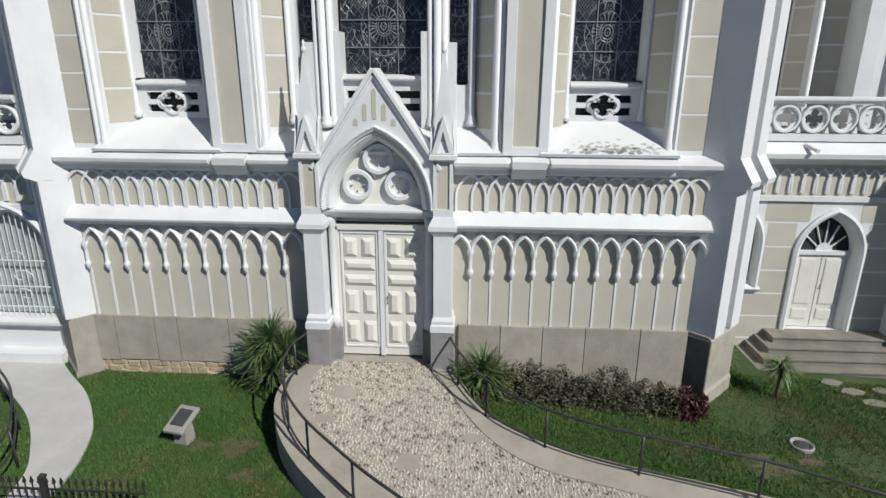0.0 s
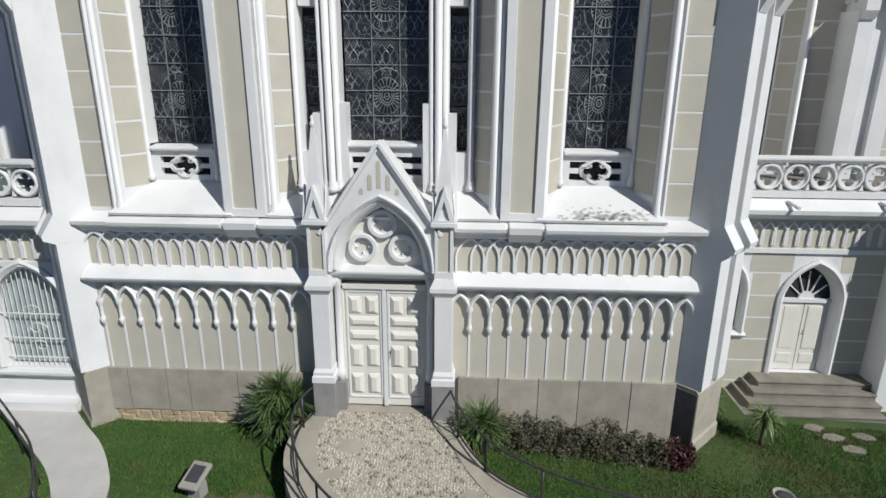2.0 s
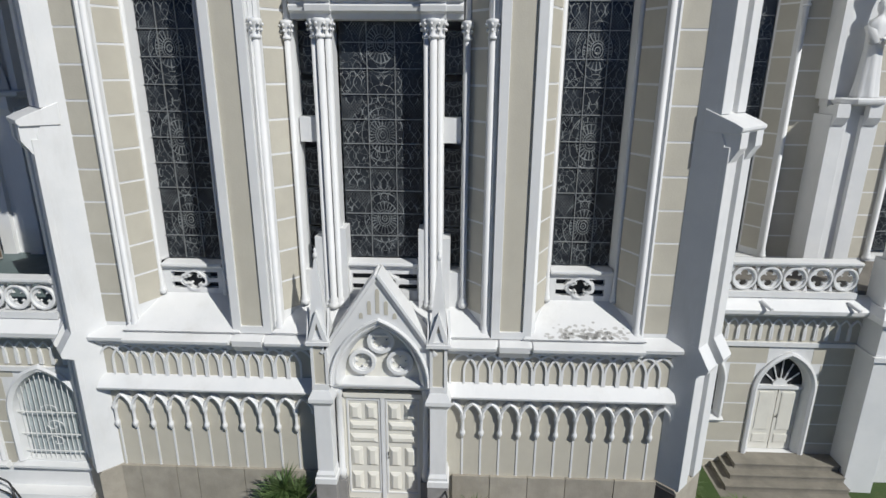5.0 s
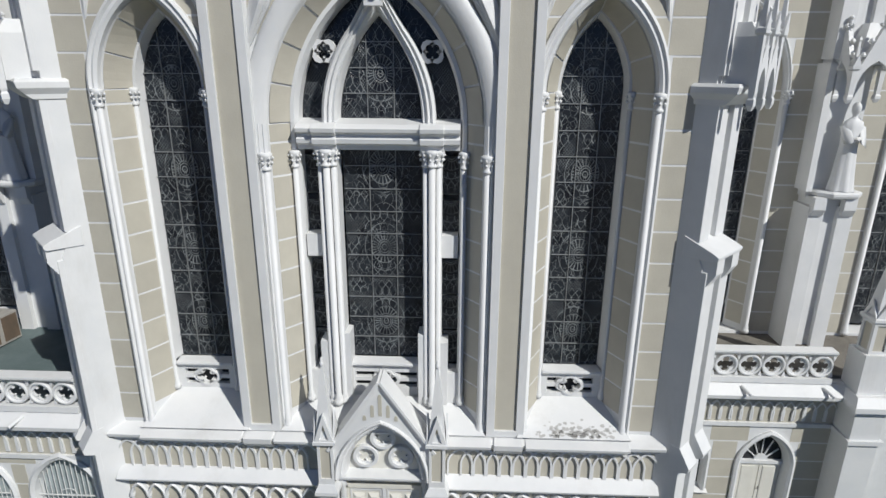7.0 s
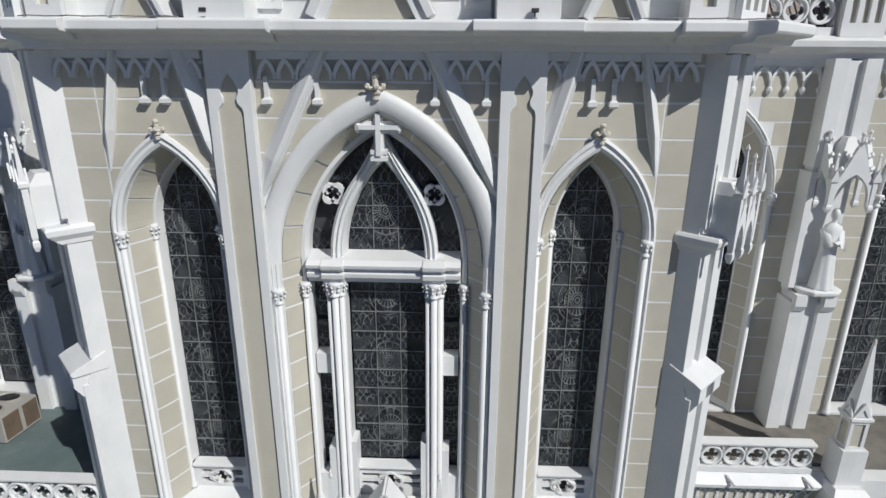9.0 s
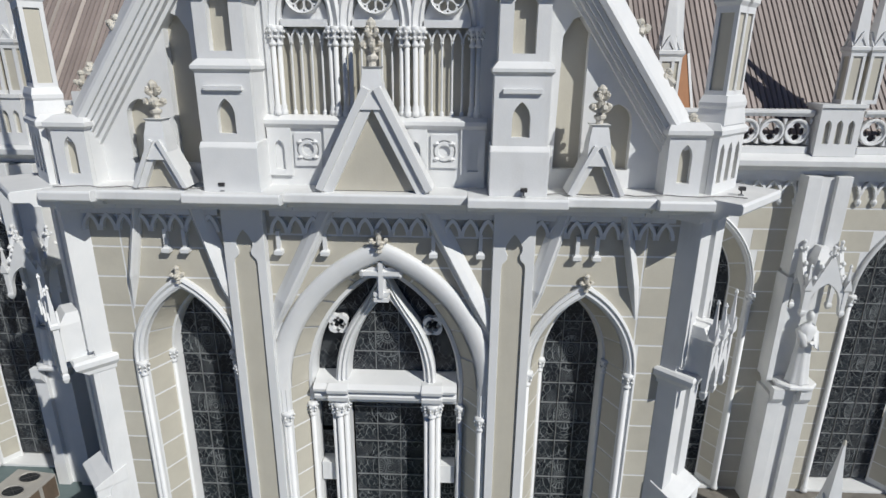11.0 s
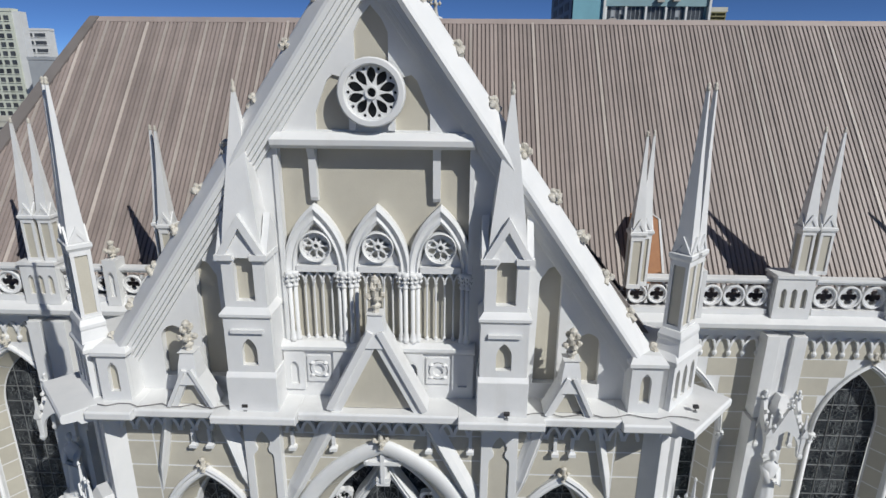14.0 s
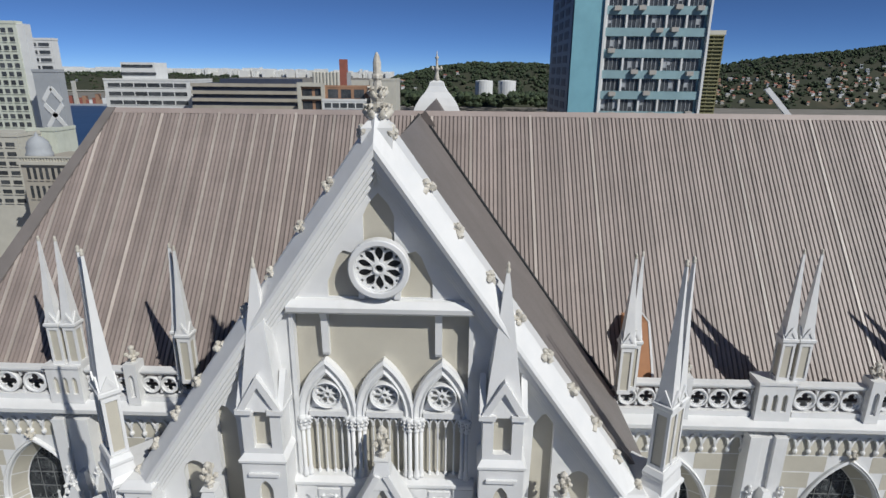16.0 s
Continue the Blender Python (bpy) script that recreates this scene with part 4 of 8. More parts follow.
# ogee neck and cross
cr = Shape().box(-0.05, 0.05, 0.12, 0.30, 13.95, 14.86).box(-0.40, 0.40, 0.125, 0.295, 14.48, 14.57)
cr.box(-0.10, 0.10, 0.20, 0.34, 13.95, 14.80).box(-0.37, 0.37, 0.205, 0.335, 14.40, 14.65)
cr.box(-0.17, 0.17, 0.16, 0.40, 13.84, 13.93).box(-0.13, 0.13, 0.18, 0.40, 13.93, 13.98).box(-0.17, 0.17, 0.16, 0.40, 13.98, 14.07)
for x, z, dx, dz in ((-0.42, 14.525, 0.05, 0.10), (0.42, 14.525, 0.05, 0.10), (0.0, 14.88, 0.10, 0.05)):
    cr.lathe([(0.03, z - dz - 0.02), (dx + 0.02, z - dz * 0.6), (dx + 0.02, z + dz * 0.6), (0.03, z + dz + 0.02)], x, 0.21, 8)
part("cross", cr, WHITE, w, "carved stone cross")
glazing(w, 0, 0.88, 11.06, 0.02, 5.95, 3, 0.52, GLASS_Y)
glazing(w, 0, 0.86, 11.62, 2.06, 11.66, 3, 0.52, GLASS_Y + 0.02)
for sx in (-1, 1):
    for z in (5.8, 6.7, 7.6, 9.0, 10.0):
        o = part("pane", Shape().box(-0.22, 0.22, 0, 0.012, 0, 0.86), GLASS, w)
        o.location = (sx * 1.53, GLASS_Y, z)
sp = Shape().plate(lancet(0, MI - 0.10, 11.64, M_RISE_I - 0.15, None, 16), [], 0, 0.01)
o = part("spandrel_glass", sp, GLASS, w)
o.location = (0, 1.02, 0)
part("sill_slope", Shape().loft([[(-MO - 0.2, -0.1, 4.44), (MO + 0.2, -0.1, 4.44), (MO + 0.2, 0.7, 4.44), (-MO - 0.2, 0.7, 4.44)], [(-MO - 0.18, -0.14, 4.5), (MO + 0.18, -0.14, 4.5), (MI, 0.68, 5.0), (-MI, 0.68, 5.0)]]), WHITE, w)
pierced_panel(w, 0, 0.82, 4.95, 5.84, 0.74)
finial_cross(w, 0, WY - 0.14, 15.12, 1.1)

def spandrel_blocks(parent, c, hw, rise, spring, reach, z0, z1, course=0.70):
    """Beige blocks between a window's hood and a side limit, course by course."""
    r = (hw * hw + rise * rise) / (2 * hw)
    def hood_x(z):
        u = r * r - (z - spring) ** 2
        return max(0.0, math.sqrt(u) - (r - hw)) if u > 0 else 0.0
    z = z0
    while z < z1 - 0.05:
        lo, hi = z + 0.022, min(z + course, z1) - 0.022
        zs = [lo + (hi - lo) * k / 4 for k in range(5)]
        if hood_x(lo) <= 0.02:
            part("ashlar_block", Shape().box(c - reach, c + reach, WY - 0.006, WY + 0.01, lo, hi), BLOCKS, parent)
        else:
            for d in (-1, 1):
                pts = [(c + d * reach, lo), (c + d * reach, hi)] + [(c + d * max(0.012, hood_x(q)), q) for q in zs[::-1]]
                if reach - hood_x(hi) > 0.03:
                    pts = [p for p in pts if True]
                    part("ashlar_block", Shape().plate(pts, [], WY - 0.006, WY + 0.01), BLOCKS, parent)
        z += course


spandrel_blocks(upper, 0, 2.50, 3.58, M_ARC, 2.42, 13.3, 15.98)
for c in (-SIDE, SIDE):
    spandrel_blocks(upper, c, W_OUT + 0.16, S_RISE + 0.26, S_SPR, 1.18, 12.95, 15.98)

# ashlar strips beside the side windows
for s in (-1, 1):
    z = 4.55
    while z < 16.0:
        x0, x1 = sorted((s * (SIDE + W_OUT + (0.215 if z < 12.4 else 0.12)), s * (X - 0.0)))
        part("ashlar_block", Shape().box(x0, x1, WY - 0.006, WY + 0.01, z + 0.022, min(z + 0.70, 16.05) - 0.022), BLOCKS, upper)
        z += 0.70
    # panelled pilaster strip
    cx = s * 2.87
    pl = thing("pilaster", "white panelled pilaster with a beige inset", "pilaster", group="transept pilasters", kind="structure")
    part("border", Shape().plate(rect(cx - 0.44, cx + 0.44, 4.45, 16.1), [[(cx - 0.25, 4.62), (cx - 0.25, 14.81), (cx - 0.23, 14.89), (cx - 0.14, 14.99), (cx - 0.13, 15.09), (cx - 0.175, 15.19), (cx - 0.175, 15.27), (cx - 0.10, 15.43), (cx, 15.55), (cx + 0.10, 15.43), (cx + 0.175, 15.27), (cx + 0.175, 15.19), (cx + 0.13, 15.09), (cx + 0.14, 14.99), (cx + 0.23, 14.89), (cx + 0.25, 14.81), (cx + 0.25, 4.62)]], -0.10, WY + 0.02), WHITE, pl, bevel=0.008)
    part("panel", Shape().box(cx - 0.26, cx + 0.26, -0.045, WY, 4.6, 15.7), BEIGE, pl, "beige painted inset")

# gable bars that rise to the cornice over each window
def slanted(parent, x0, z0, x1, z1, w, y0, y1, name="gable_bar"):
    a, b = Vector((x0, 0, z0)), Vector((x1, 0, z1))
    d = (b - a).normalized()
    n = Vector((-d.z, 0, d.x))
    q = [a - n * w / 2, b - n * w / 2, b + n * w / 2, a + n * w / 2]
    s = Shape().loft([[(p.x, y0, p.z) for p in q], [(p.x, y1, p.z) for p in q]])
    n = n if n.z > 0 else -n
    q = [a + n * w * 0.05, b + n * w * 0.05, b + n * w * 0.49, a + n * w * 0.49]
    s.loft([[(p.x, y0 - 0.07, p.z) for p in q], [(p.x, y0, p.z) for p in q]])
    return part(name, s, WHITE, parent, bevel=0.006)

def ridge_bar(parent, x0, z0, x1, z1, w, y0, y1):
    """A raking bar with a blunt ridge, thin fillets along its inner side, dying into the wall."""
    a, b = Vector((x0, 0, z0)), Vector((x1, 0, z1))
    d = (b - a).normalized()
    n = Vector((-d.z, 0, d.x))
    n = n if n.z > 0 else -n
    prof = [(-0.5, y1 + 0.02), (-0.5, y0 + 0.15), (-0.42, y0 + 0.11), (-0.38, y0 + 0.12), (-0.30, y0 + 0.07), (-0.26, y0 + 0.08), (-0.12, y0 + 0.02), (0.0, y0), (0.12, y0 + 0.02), (0.5, y0 + 0.09), (0.95, y1 - 0.02), (0.95, y1 + 0.02)]
    rings = []
    for f, g, h in ((-0.22, 0.30, 0.02), (-0.02, 0.62, 0.40), (0.22, 1.0, 1.0), (1.0, 1.0, 1.0)):
        p = a + (b - a) * f
        rings.append([(p + n * w * u * g) + Vector((0, y1 + (y - y1) * h, 0)) for u, y in prof])
    return part("gable_bar", Shape().loft(rings), WHITE, parent)


for c, d, hw0, hw1, z0, w in ((-SIDE, -1, 1.08, 0.66, 14.0, 0.17), (-SIDE, 1, 1.16, 0.54, 13.75, 0.26), (0.0, -1, 2.42, 1.02, 13.25, 0.28),
                              (0.0, 1, 2.42, 1.02, 13.25, 0.28), (SIDE, -1, 1.16, 0.54, 13.75, 0.26), (SIDE, 1, 1.08, 0.66, 14.0, 0.17)):
    ridge_bar(upper, c + d * hw0, z0, c + d * hw1, 16.0, w, -0.115, WY)

# hanging arcade under the main cornice
hang = Shape()
HP = 0.37
c1, c2 = lancet(0, HP / 2 + 0.012, 15.45, 0.40, None, 7), lancet(0, HP / 2 - 0.06, 15.45, 0.30, None, 7)
hang.loft([[(x, 0.02, z) for x, z in c1], [(x, -0.12, z) for x, z in c1], [(x, -0.12, z) for x, z in c2], [(x, 0.02, z) for x, z in c2]], closed=False, caps=False)
hang.box(-HP / 2 + 0.001, HP / 2 - 0.001, -0.10, 0.0, 15.82, 16.1)
hang_me = hang.mesh("hanging_arch", WHITE)
drop_me = Shape().box(-0.04, 0.04, -0.11, 0.0, 15.05, 15.5).loft([[(-q, -q * 1.2 - 0.06, z), (q, -q * 1.2 - 0.06, z), (q, 0.0, z), (-q, 0.0, z)] for q, z in ((0.05, 14.94), (0.09, 14.98), (0.09, 15.06), (0.045, 15.1))]).mesh("hanging_drop", WHITE)
xk = -6.2
while xk < 6.3:
    if min(abs(abs(xk) - 2.87), 9) > 0.5:
        o = new("hanging_arch", hang_me)
        o.parent, o.location = upper, (xk, WY, 0)
    xk += HP
for xd in (1.165, 2.17, 4.22, 4.63):
    for s in (-1, 1):
        o = new("hanging_drop", drop_me)
        o.parent, o.location = upper, (s * xd, WY, 0)

# main cornice with breaks
def cornice_run(parent, x0, x1, out, top=16.50, name="cornice"):
    p = [(0.3, 15.95), (-0.12, 15.98), (-0.14, 16.10), (-out * 0.55, 16.14), (-out * 0.62, 16.24), (-out + 0.03, 16.28), (-out, 16.32), (-out, 16.46), (-out + 0.03, top), (0.3, top + 0.02)]
    return part(name, Shape().prism_x(p, x0, x1), WHITE, parent, bevel=0.012)

cornice = thing("main_cornice", "heavy white moulded cornice across the transept front", "cornice", kind="structure")
for x0, x1, out in ((-6.55, -5.5, 0.90), (-5.5, -3.68, 0.74), (-3.68, -1.76, 0.95), (-1.76, 1.86, 0.74), (1.86, 3.78, 0.95), (3.78, 5.5, 0.74), (5.5, 6.55, 0.90)):
    cornice_run(cornice, x0, x1, out)


# ---- transept gable ----
GY = 0.12
SL = 1.42
APEX = 26.18


def edge_x(z, apex=APEX):
    return (apex - z) / SL


gable_wall = thing("gable_transept", "white steep transept gable with rose window and three arched niches", "gable", kind="structure")
outer = [(-5.95, 16.45), (5.95, 16.45), (5.95, APEX - SL * 5.95), (0, APEX), (-5.95, APEX - SL * 5.95)]
cuts = [rect(-2.06, 2.06, 17.85, 22.34)]
pan_a = [(3.58, 16.9), (4.12, 16.9), (4.12, 19.55), (3.98, 19.82), (3.80, 19.75), (3.62, 19.45)]
pan_b = lancet(4.80, 0.30, 17.85, 0.35, 16.9, 6)
cuts += [pan_a, flip(pan_a), pan_b, flip(pan_b)]
tri_c = [(-0.34, 23.9), (0.34, 23.9), (0.34, 24.6), (0.22, 24.85), (0.0, 25.1), (-0.22, 24.85), (-0.34, 24.6)]
tri_s = [(0.36, 22.70), (1.18, 22.70), (1.18, 23.05), (0.92, 23.68), (0.80, 23.80), (0.60, 23.74)]
cuts += [tri_c, tri_s, flip(tri_s)]
part("wall", Shape().plate(outer, cuts, GY, 0.75), WHITE, gable_wall)
for q in (tri_c, tri_s, flip(tri_s)):
    mx, mz = sum(p[0] for p in q) / len(q), sum(p[1] for p in q) / len(q)
    part("inset_panel", Shape().plate([(mx + (a_ - mx) * 1.04, mz + (b_ - mz) * 1.04) for a_, b_ in q], [], GY + 0.055, GY + 0.12), BEIGE, gable_wall, "beige inset panel")
part("panel_back", Shape().plate([(-5.6, 16.5), (5.6, 16.5), (5.6, 17.4), (0.1, 25.3), (-0.1, 25.3), (-5.6, 17.4)], [], 0.32, 0.5), BEIGE, gable_wall, "beige painted recessed panels")
for sx in (-1, 1):
    # raking coping in three steps
    for nm, off0, off1, y0, y1 in (("coping", -0.14, 0.34, -0.34, 0.95), ("coping_step", -0.23, -0.14, -0.27, 0.4), ("coping_step", -0.31, -0.23, -0.20, 0.4), ("coping_step", -0.38, -0.31, -0.12, 0.4), ("coping_step", -0.46, -0.38, 0.0, 0.4)):
        a, b = Vector((sx * 6.15, 0, APEX - SL * 6.15)), Vector((0, 0, APEX))
        d = (b - a).normalized()
        n = Vector((-d.z, 0, d.x)) * sx
        n = n if n.z > 0 else -n
        q = [a + n * off0, b + Vector((0, 0, off0 / abs(d.x))), b + Vector((0, 0, off1 / abs(d.x))), a + n * off1]
        if nm == "coping":
            # broad chamfer from the front edge back to the weathered top
            def rail(o):
                return [a + n * o, b + Vector((0, 0, o / abs(d.x)))]
            sec = [(-0.14, -0.33), (-0.05, -0.37), (0.02, -0.34), (0.30, -0.02), (0.34, 0.06), (0.34, y1), (-0.14, y1)]
            part(nm, Shape().loft([[rail(o)[i] + Vector((0, y, 0)) for o, y in sec] for i in (0, 1)]), WHITE, gable_wall)
        else:
            part(nm, Shape().loft([[(p.x, y0, p.z) for p in q], [(p.x, y1, p.z) for p in q]]), WHITE, gable_wall, bevel=0.012)
part("string_band", Shape().prism_x([(0.3, 22.31), (-0.04, 22.33), (-0.12, 22.40), (-0.14, 22.52), (0.0, 22.66), (0.3, 22.68)], -2.12, 2.12), WHITE, gable_wall, bevel=0.008)
for sx in (-1, 1):
    part("pendant_bar", Shape().prism_x([(0.32, 21.18), (0.22, 21.18), (0.18, 21.26), (0.14, 22.1), (0.02, 22.32), (0.32, 22.32)], *sorted((sx * 1.24, sx * 1.40))), WHITE, gable_wall)
    part("side_jamb", Shape().box(*sorted((sx * 2.02, sx * 2.12)), GY - 0.06, 0.3, 17.85, 22.32), WHITE, gable_wall)


def rose(parent, cx, cz, r, y, petals, rim, label):
    """A round window: moulded rim and petal-shaped openings round an eye."""
    o = part("rose_window", Shape().ring(cx, cz, r, r + rim, y - 0.16, y + 0.1, 32), WHITE, parent, label)
    hs = []
    for k in range(petals):
        a = 2 * math.pi * k / petals + math.pi / petals
        pts = []
        for t in range(16):
            g = t / 8 if t <= 8 else 2 - t / 8
            lon = 0.30 + 0.64 * g
            lat = (2.1 / petals) * math.sin(math.pi * g) ** 0.8 * (0.55 + 0.55 * g) * (1 if t <= 8 else -1)
            pts.append((cx + r * (lon * math.cos(a) - lat * math.sin(a)), cz + r * (lon * math.sin(a) + lat * math.cos(a))))
        hs.append(pts)
        e = a + math.pi / petals
        hs.append(circle(cx + r * 0.89 * math.cos(e), cz + r * 0.89 * math.sin(e), r * 0.065, 7))
    hs.append(circle(cx, cz, r * 0.17, 12))
    part("tracery", Shape().plate(circle(cx, cz, r * 1.01, 32), hs, y - 0.05, y + 0.08), WHITE, o)
    part("eye_ring", Shape().ring(cx, cz, r * 0.17, r * 0.26, y - 0.09, y, 16), WHITE, o)
    # Near-black disc gives the petal openings the dark of a deep recess.
    part("dark_backing", Shape().plate(circle(cx, cz, r, 24), [], y + 0.09, y + 0.11), DARK, o)
    return o


rose(gable_wall, 0.02, 23.46, 0.53, -0.05, 10, 0.15, "white round rose window with petal tracery")
for sx in (-1, 1):
    part("corbel", Shape().box(*sorted((sx * 0.33, sx * 0.47)), 0.0, 0.3, 22.70, 22.98), WHITE, gable_wall)

# three niches
niche = thing("arcade", "row of three white blind arches with small roses and slim columns", "arcade", kind="structure")
for cx in (-1.35, 0.03, 1.41):
    s = Shape()
    arch_band(s, [(0.72, 1.50, 0.33), (0.72, 1.50, 0.10), (0.66, 1.40, 0.06), (0.60, 1.30, 0.12), (0.56, 1.24, 0.14), (0.52, 1.16, 0.10), (0.47, 1.08, 0.16), (0.45, 1.04, 0.32)], cx, 19.62, 19.5, 12)
    part("arch", s, WHITE, niche)
    part("rose_plate", Shape().plate(lancet(cx, 0.46, 19.62, 0.75, None, 10), [circle(cx, 20.16, 0.33, 20)], 0.25, 0.31), WHITE, niche)
    rose(niche, cx, 20.16, 0.32, 0.235, 8, 0.03, "small white rose with eight openings")
    part("rose_sill", Shape().box(cx - 0.45, cx + 0.45, 0.10, 0.32, 19.58, 19.72), WHITE, niche)
    for dx in (-0.61, -0.50, 0.50, 0.61):
        colonnette(niche, cx + dx, 0.12 if abs(dx) < 0.55 else 0.07, 17.90, 19.58, 0.048)
    for dx in (-0.30, -0.10, 0.10, 0.30):
        part("shaft", Shape().lathe([(0.045, 17.9), (0.045, 17.98), (0.022, 18.02), (0.022, 19.28), (0.04, 19.3), (0.03, 19.34)], cx + dx, 0.22, 8), WHITE, niche)
    for dx in (-0.4, -0.2, 0.0, 0.2, 0.4):
        t = Shape()
        arch_band(t, [(0.11, 0.26, 0.30), (0.11, 0.26, 0.19), (0.075, 0.20, 0.19), (0.075, 0.20, 0.30)], cx + dx, 19.30, 19.26, 6)
        part("small_arch", t, WHITE, niche)
part("base_ledge", Shape().prism_x([(0.3, 17.66), (-0.06, 17.68), (-0.12, 17.76), (-0.12, 17.84), (0.05, 17.92), (0.3, 17.92)], -2.22, 2.22), WHITE, niche, bevel=0.008)
part("parapet_wall", Shape().box(-2.2, 2.2, 0.0, 0.3, 16.5, 17.7), WHITE, niche)
for cx in (-1.95, -0.80, 0.80, 1.95):
    s = Shape().plate(rect(cx - 0.24, cx + 0.24, 16.72, 17.68), [lancet(cx, 0.10, 17.28, 0.16, 16.85, 6)], -0.07, 0.01)
    part("pedestal", s, WHITE, niche)
for cx in (-1.38, 1.38):
    f = Shape().plate(rect(cx - 0.27, cx + 0.27, 16.92, 17.58), [circle(cx, 17.25, 0.23, 18)], -0.05, 0.02)
    f.ring(cx, 17.25, 0.12, 0.2, -0.06, 0.02, 16)
    for k in range(4):
        a = math.pi / 4 + k * math.pi / 2
        f.lathe([(0.02, 17.2 + 0.22 * math.sin(a)), (0.07, 17.25 + 0.22 * math.sin(a)), (0.02, 17.3 + 0.22 * math.sin(a))], cx + 0.22 * math.cos(a), -0.04, 7)
    part("relief_panel", f, WHITE, niche, "white carved relief panel")

# small gables on the cornice
def gablet(name, cx, hw, z0, z1, y, bar, label, fin):
    t = thing(name, label, "gablet", group="cornice gablets")
    for d in (-1, 1):
        slanted(t, cx + d * hw, z0, cx + d * 0.02, z1, bar, y, y + 0.5)
    part("panel", Shape().plate([(cx - hw, z0), (cx + hw, z0), (cx, z1)], [], y + 0.14, y + 0.6), BEIGE, t, "beige infill")
    part("pedestal", Shape().loft([[(cx - q, y - q + 0.2, z), (cx + q, y - q + 0.2, z), (cx + q, y + q + 0.2, z), (cx - q, y + q + 0.2, z)] for q, z in
                                   ((0.24, z1 - 0.35), (0.20, z1 + 0.1), (0.15, z1 + 0.38), (0.19, z1 + 0.42))]), WHITE, t)
    b = z1 + 0.42
    leafy_finial(t, cx, y + 0.2, b, 0.85 * fin, 0.20, 3)
    return t


gablet("gablet", 0.03, 1.0, 16.52, 18.45, -0.62, 0.34, "large white gablet with beige infill and leafy finial", 1.0)
for s in (-1, 1):
    gablet("gablet", s * 4.265 + 0.065, 0.46, 16.52, 17.45, -0.62, 0.20, "small white gablet with leafy finial", 0.85)

# crockets up the raking coping, and the crowning ornament
def crocket_shape():
    """A knobbly curled leaf boss on a short stalk."""
    random.seed(8)
    s = Shape().tube([(0, 0, -0.16), (0, 0, 0.02)], 0.07, 6, 1.3)
    for x, y, z, r in ((0, 0, 0.04, 0.11), (0.11, 0.02, 0.05, 0.08), (-0.10, 0, 0.06, 0.08), (0.02, -0.11, 0.05, 0.085), (0.0, 0.11, 0.05, 0.08), (0.05, -0.05, 0.14, 0.065), (-0.05, 0.04, 0.13, 0.06)):
        rings = []
        for u, v in ((0.25, -1.0), (0.85, -0.55), (1.05, -0.1), (0.9, 0.35), (0.6, 0.75), (0.12, 0.95)):
            rings.append([(x + r * u * random.uniform(0.72, 1.2) * math.cos(k * 0.785), y + r * u * random.uniform(0.72, 1.2) * math.sin(k * 0.785), z + r * v + random.uniform(-0.012, 0.012)) for k in range(8)])
        s.loft(rings)
    return s


crk_me = crocket_shape().mesh("crocket", FINIAL, False)
for s in (-1, 1):
    for k, z in enumerate((26.22, 25.10, 24.15, 23.09, 22.16, 21.22, 20.33, 19.44, 18.56, 17.72)):
        o = new("crocket", crk_me)
        o.parent = gable_wall
        o.location = (s * (edge_x(z) + 0.26) + 0.03, 0.06, z + 0.13)
        o.rotation_euler = (0, s * 0.9, k * 1.1)
        o.scale = (1.08, 1.08, 1.08)
crown = thing("gable_cross", "weathered stone cross finial crowning the gable", "finial", at=(0.04, 0.2, 26.28))
c = Shape().loft([[(-q, -q, z), (q, -q, z), (q, q, z), (-q, q, z)] for q, z in ((0.32, -0.75), (0.32, 0.20), (0.16, 0.36), (0.2, 0.42), (0.12, 0.5))])
part("foot", c, WHITE, crown)
c = Shape().lathe([(0.14, 0.40), (0.11, 0.7), (0.15, 0.78), (0.10, 0.9), (0.08, 1.12), (0.11, 1.16), (0.11, 1.21), (0.082, 1.25), (0.082, 1.46), (0.055, 1.58), (0.02, 1.66)], 0, 0, 8)
part("stem", c, FINIAL, crown)
c = Shape()
for k in range(6):
    a = k * math.pi / 3
    ca, sa = math.cos(a), math.sin(a)
    c.tube([(0.08 * ca, 0.08 * sa, 0.40), (0.20 * ca, 0.20 * sa, 0.42), (0.28 * ca, 0.28 * sa, 0.52), (0.27 * ca, 0.27 * sa, 0.63), (0.20 * ca, 0.20 * sa, 0.64)], 0.085, 6, 0.6)
    c.tube([(0.07 * ca, 0.07 * sa, 0.80), (0.14 * ca, 0.14 * sa, 0.83), (0.20 * ca, 0.20 * sa, 0.90), (0.19 * ca, 0.19 * sa, 0.98), (0.13 * ca, 0.13 * sa, 0.98)], 0.055, 6, 0.6)
part("leaves", c, FINIAL, crown, smooth=True)

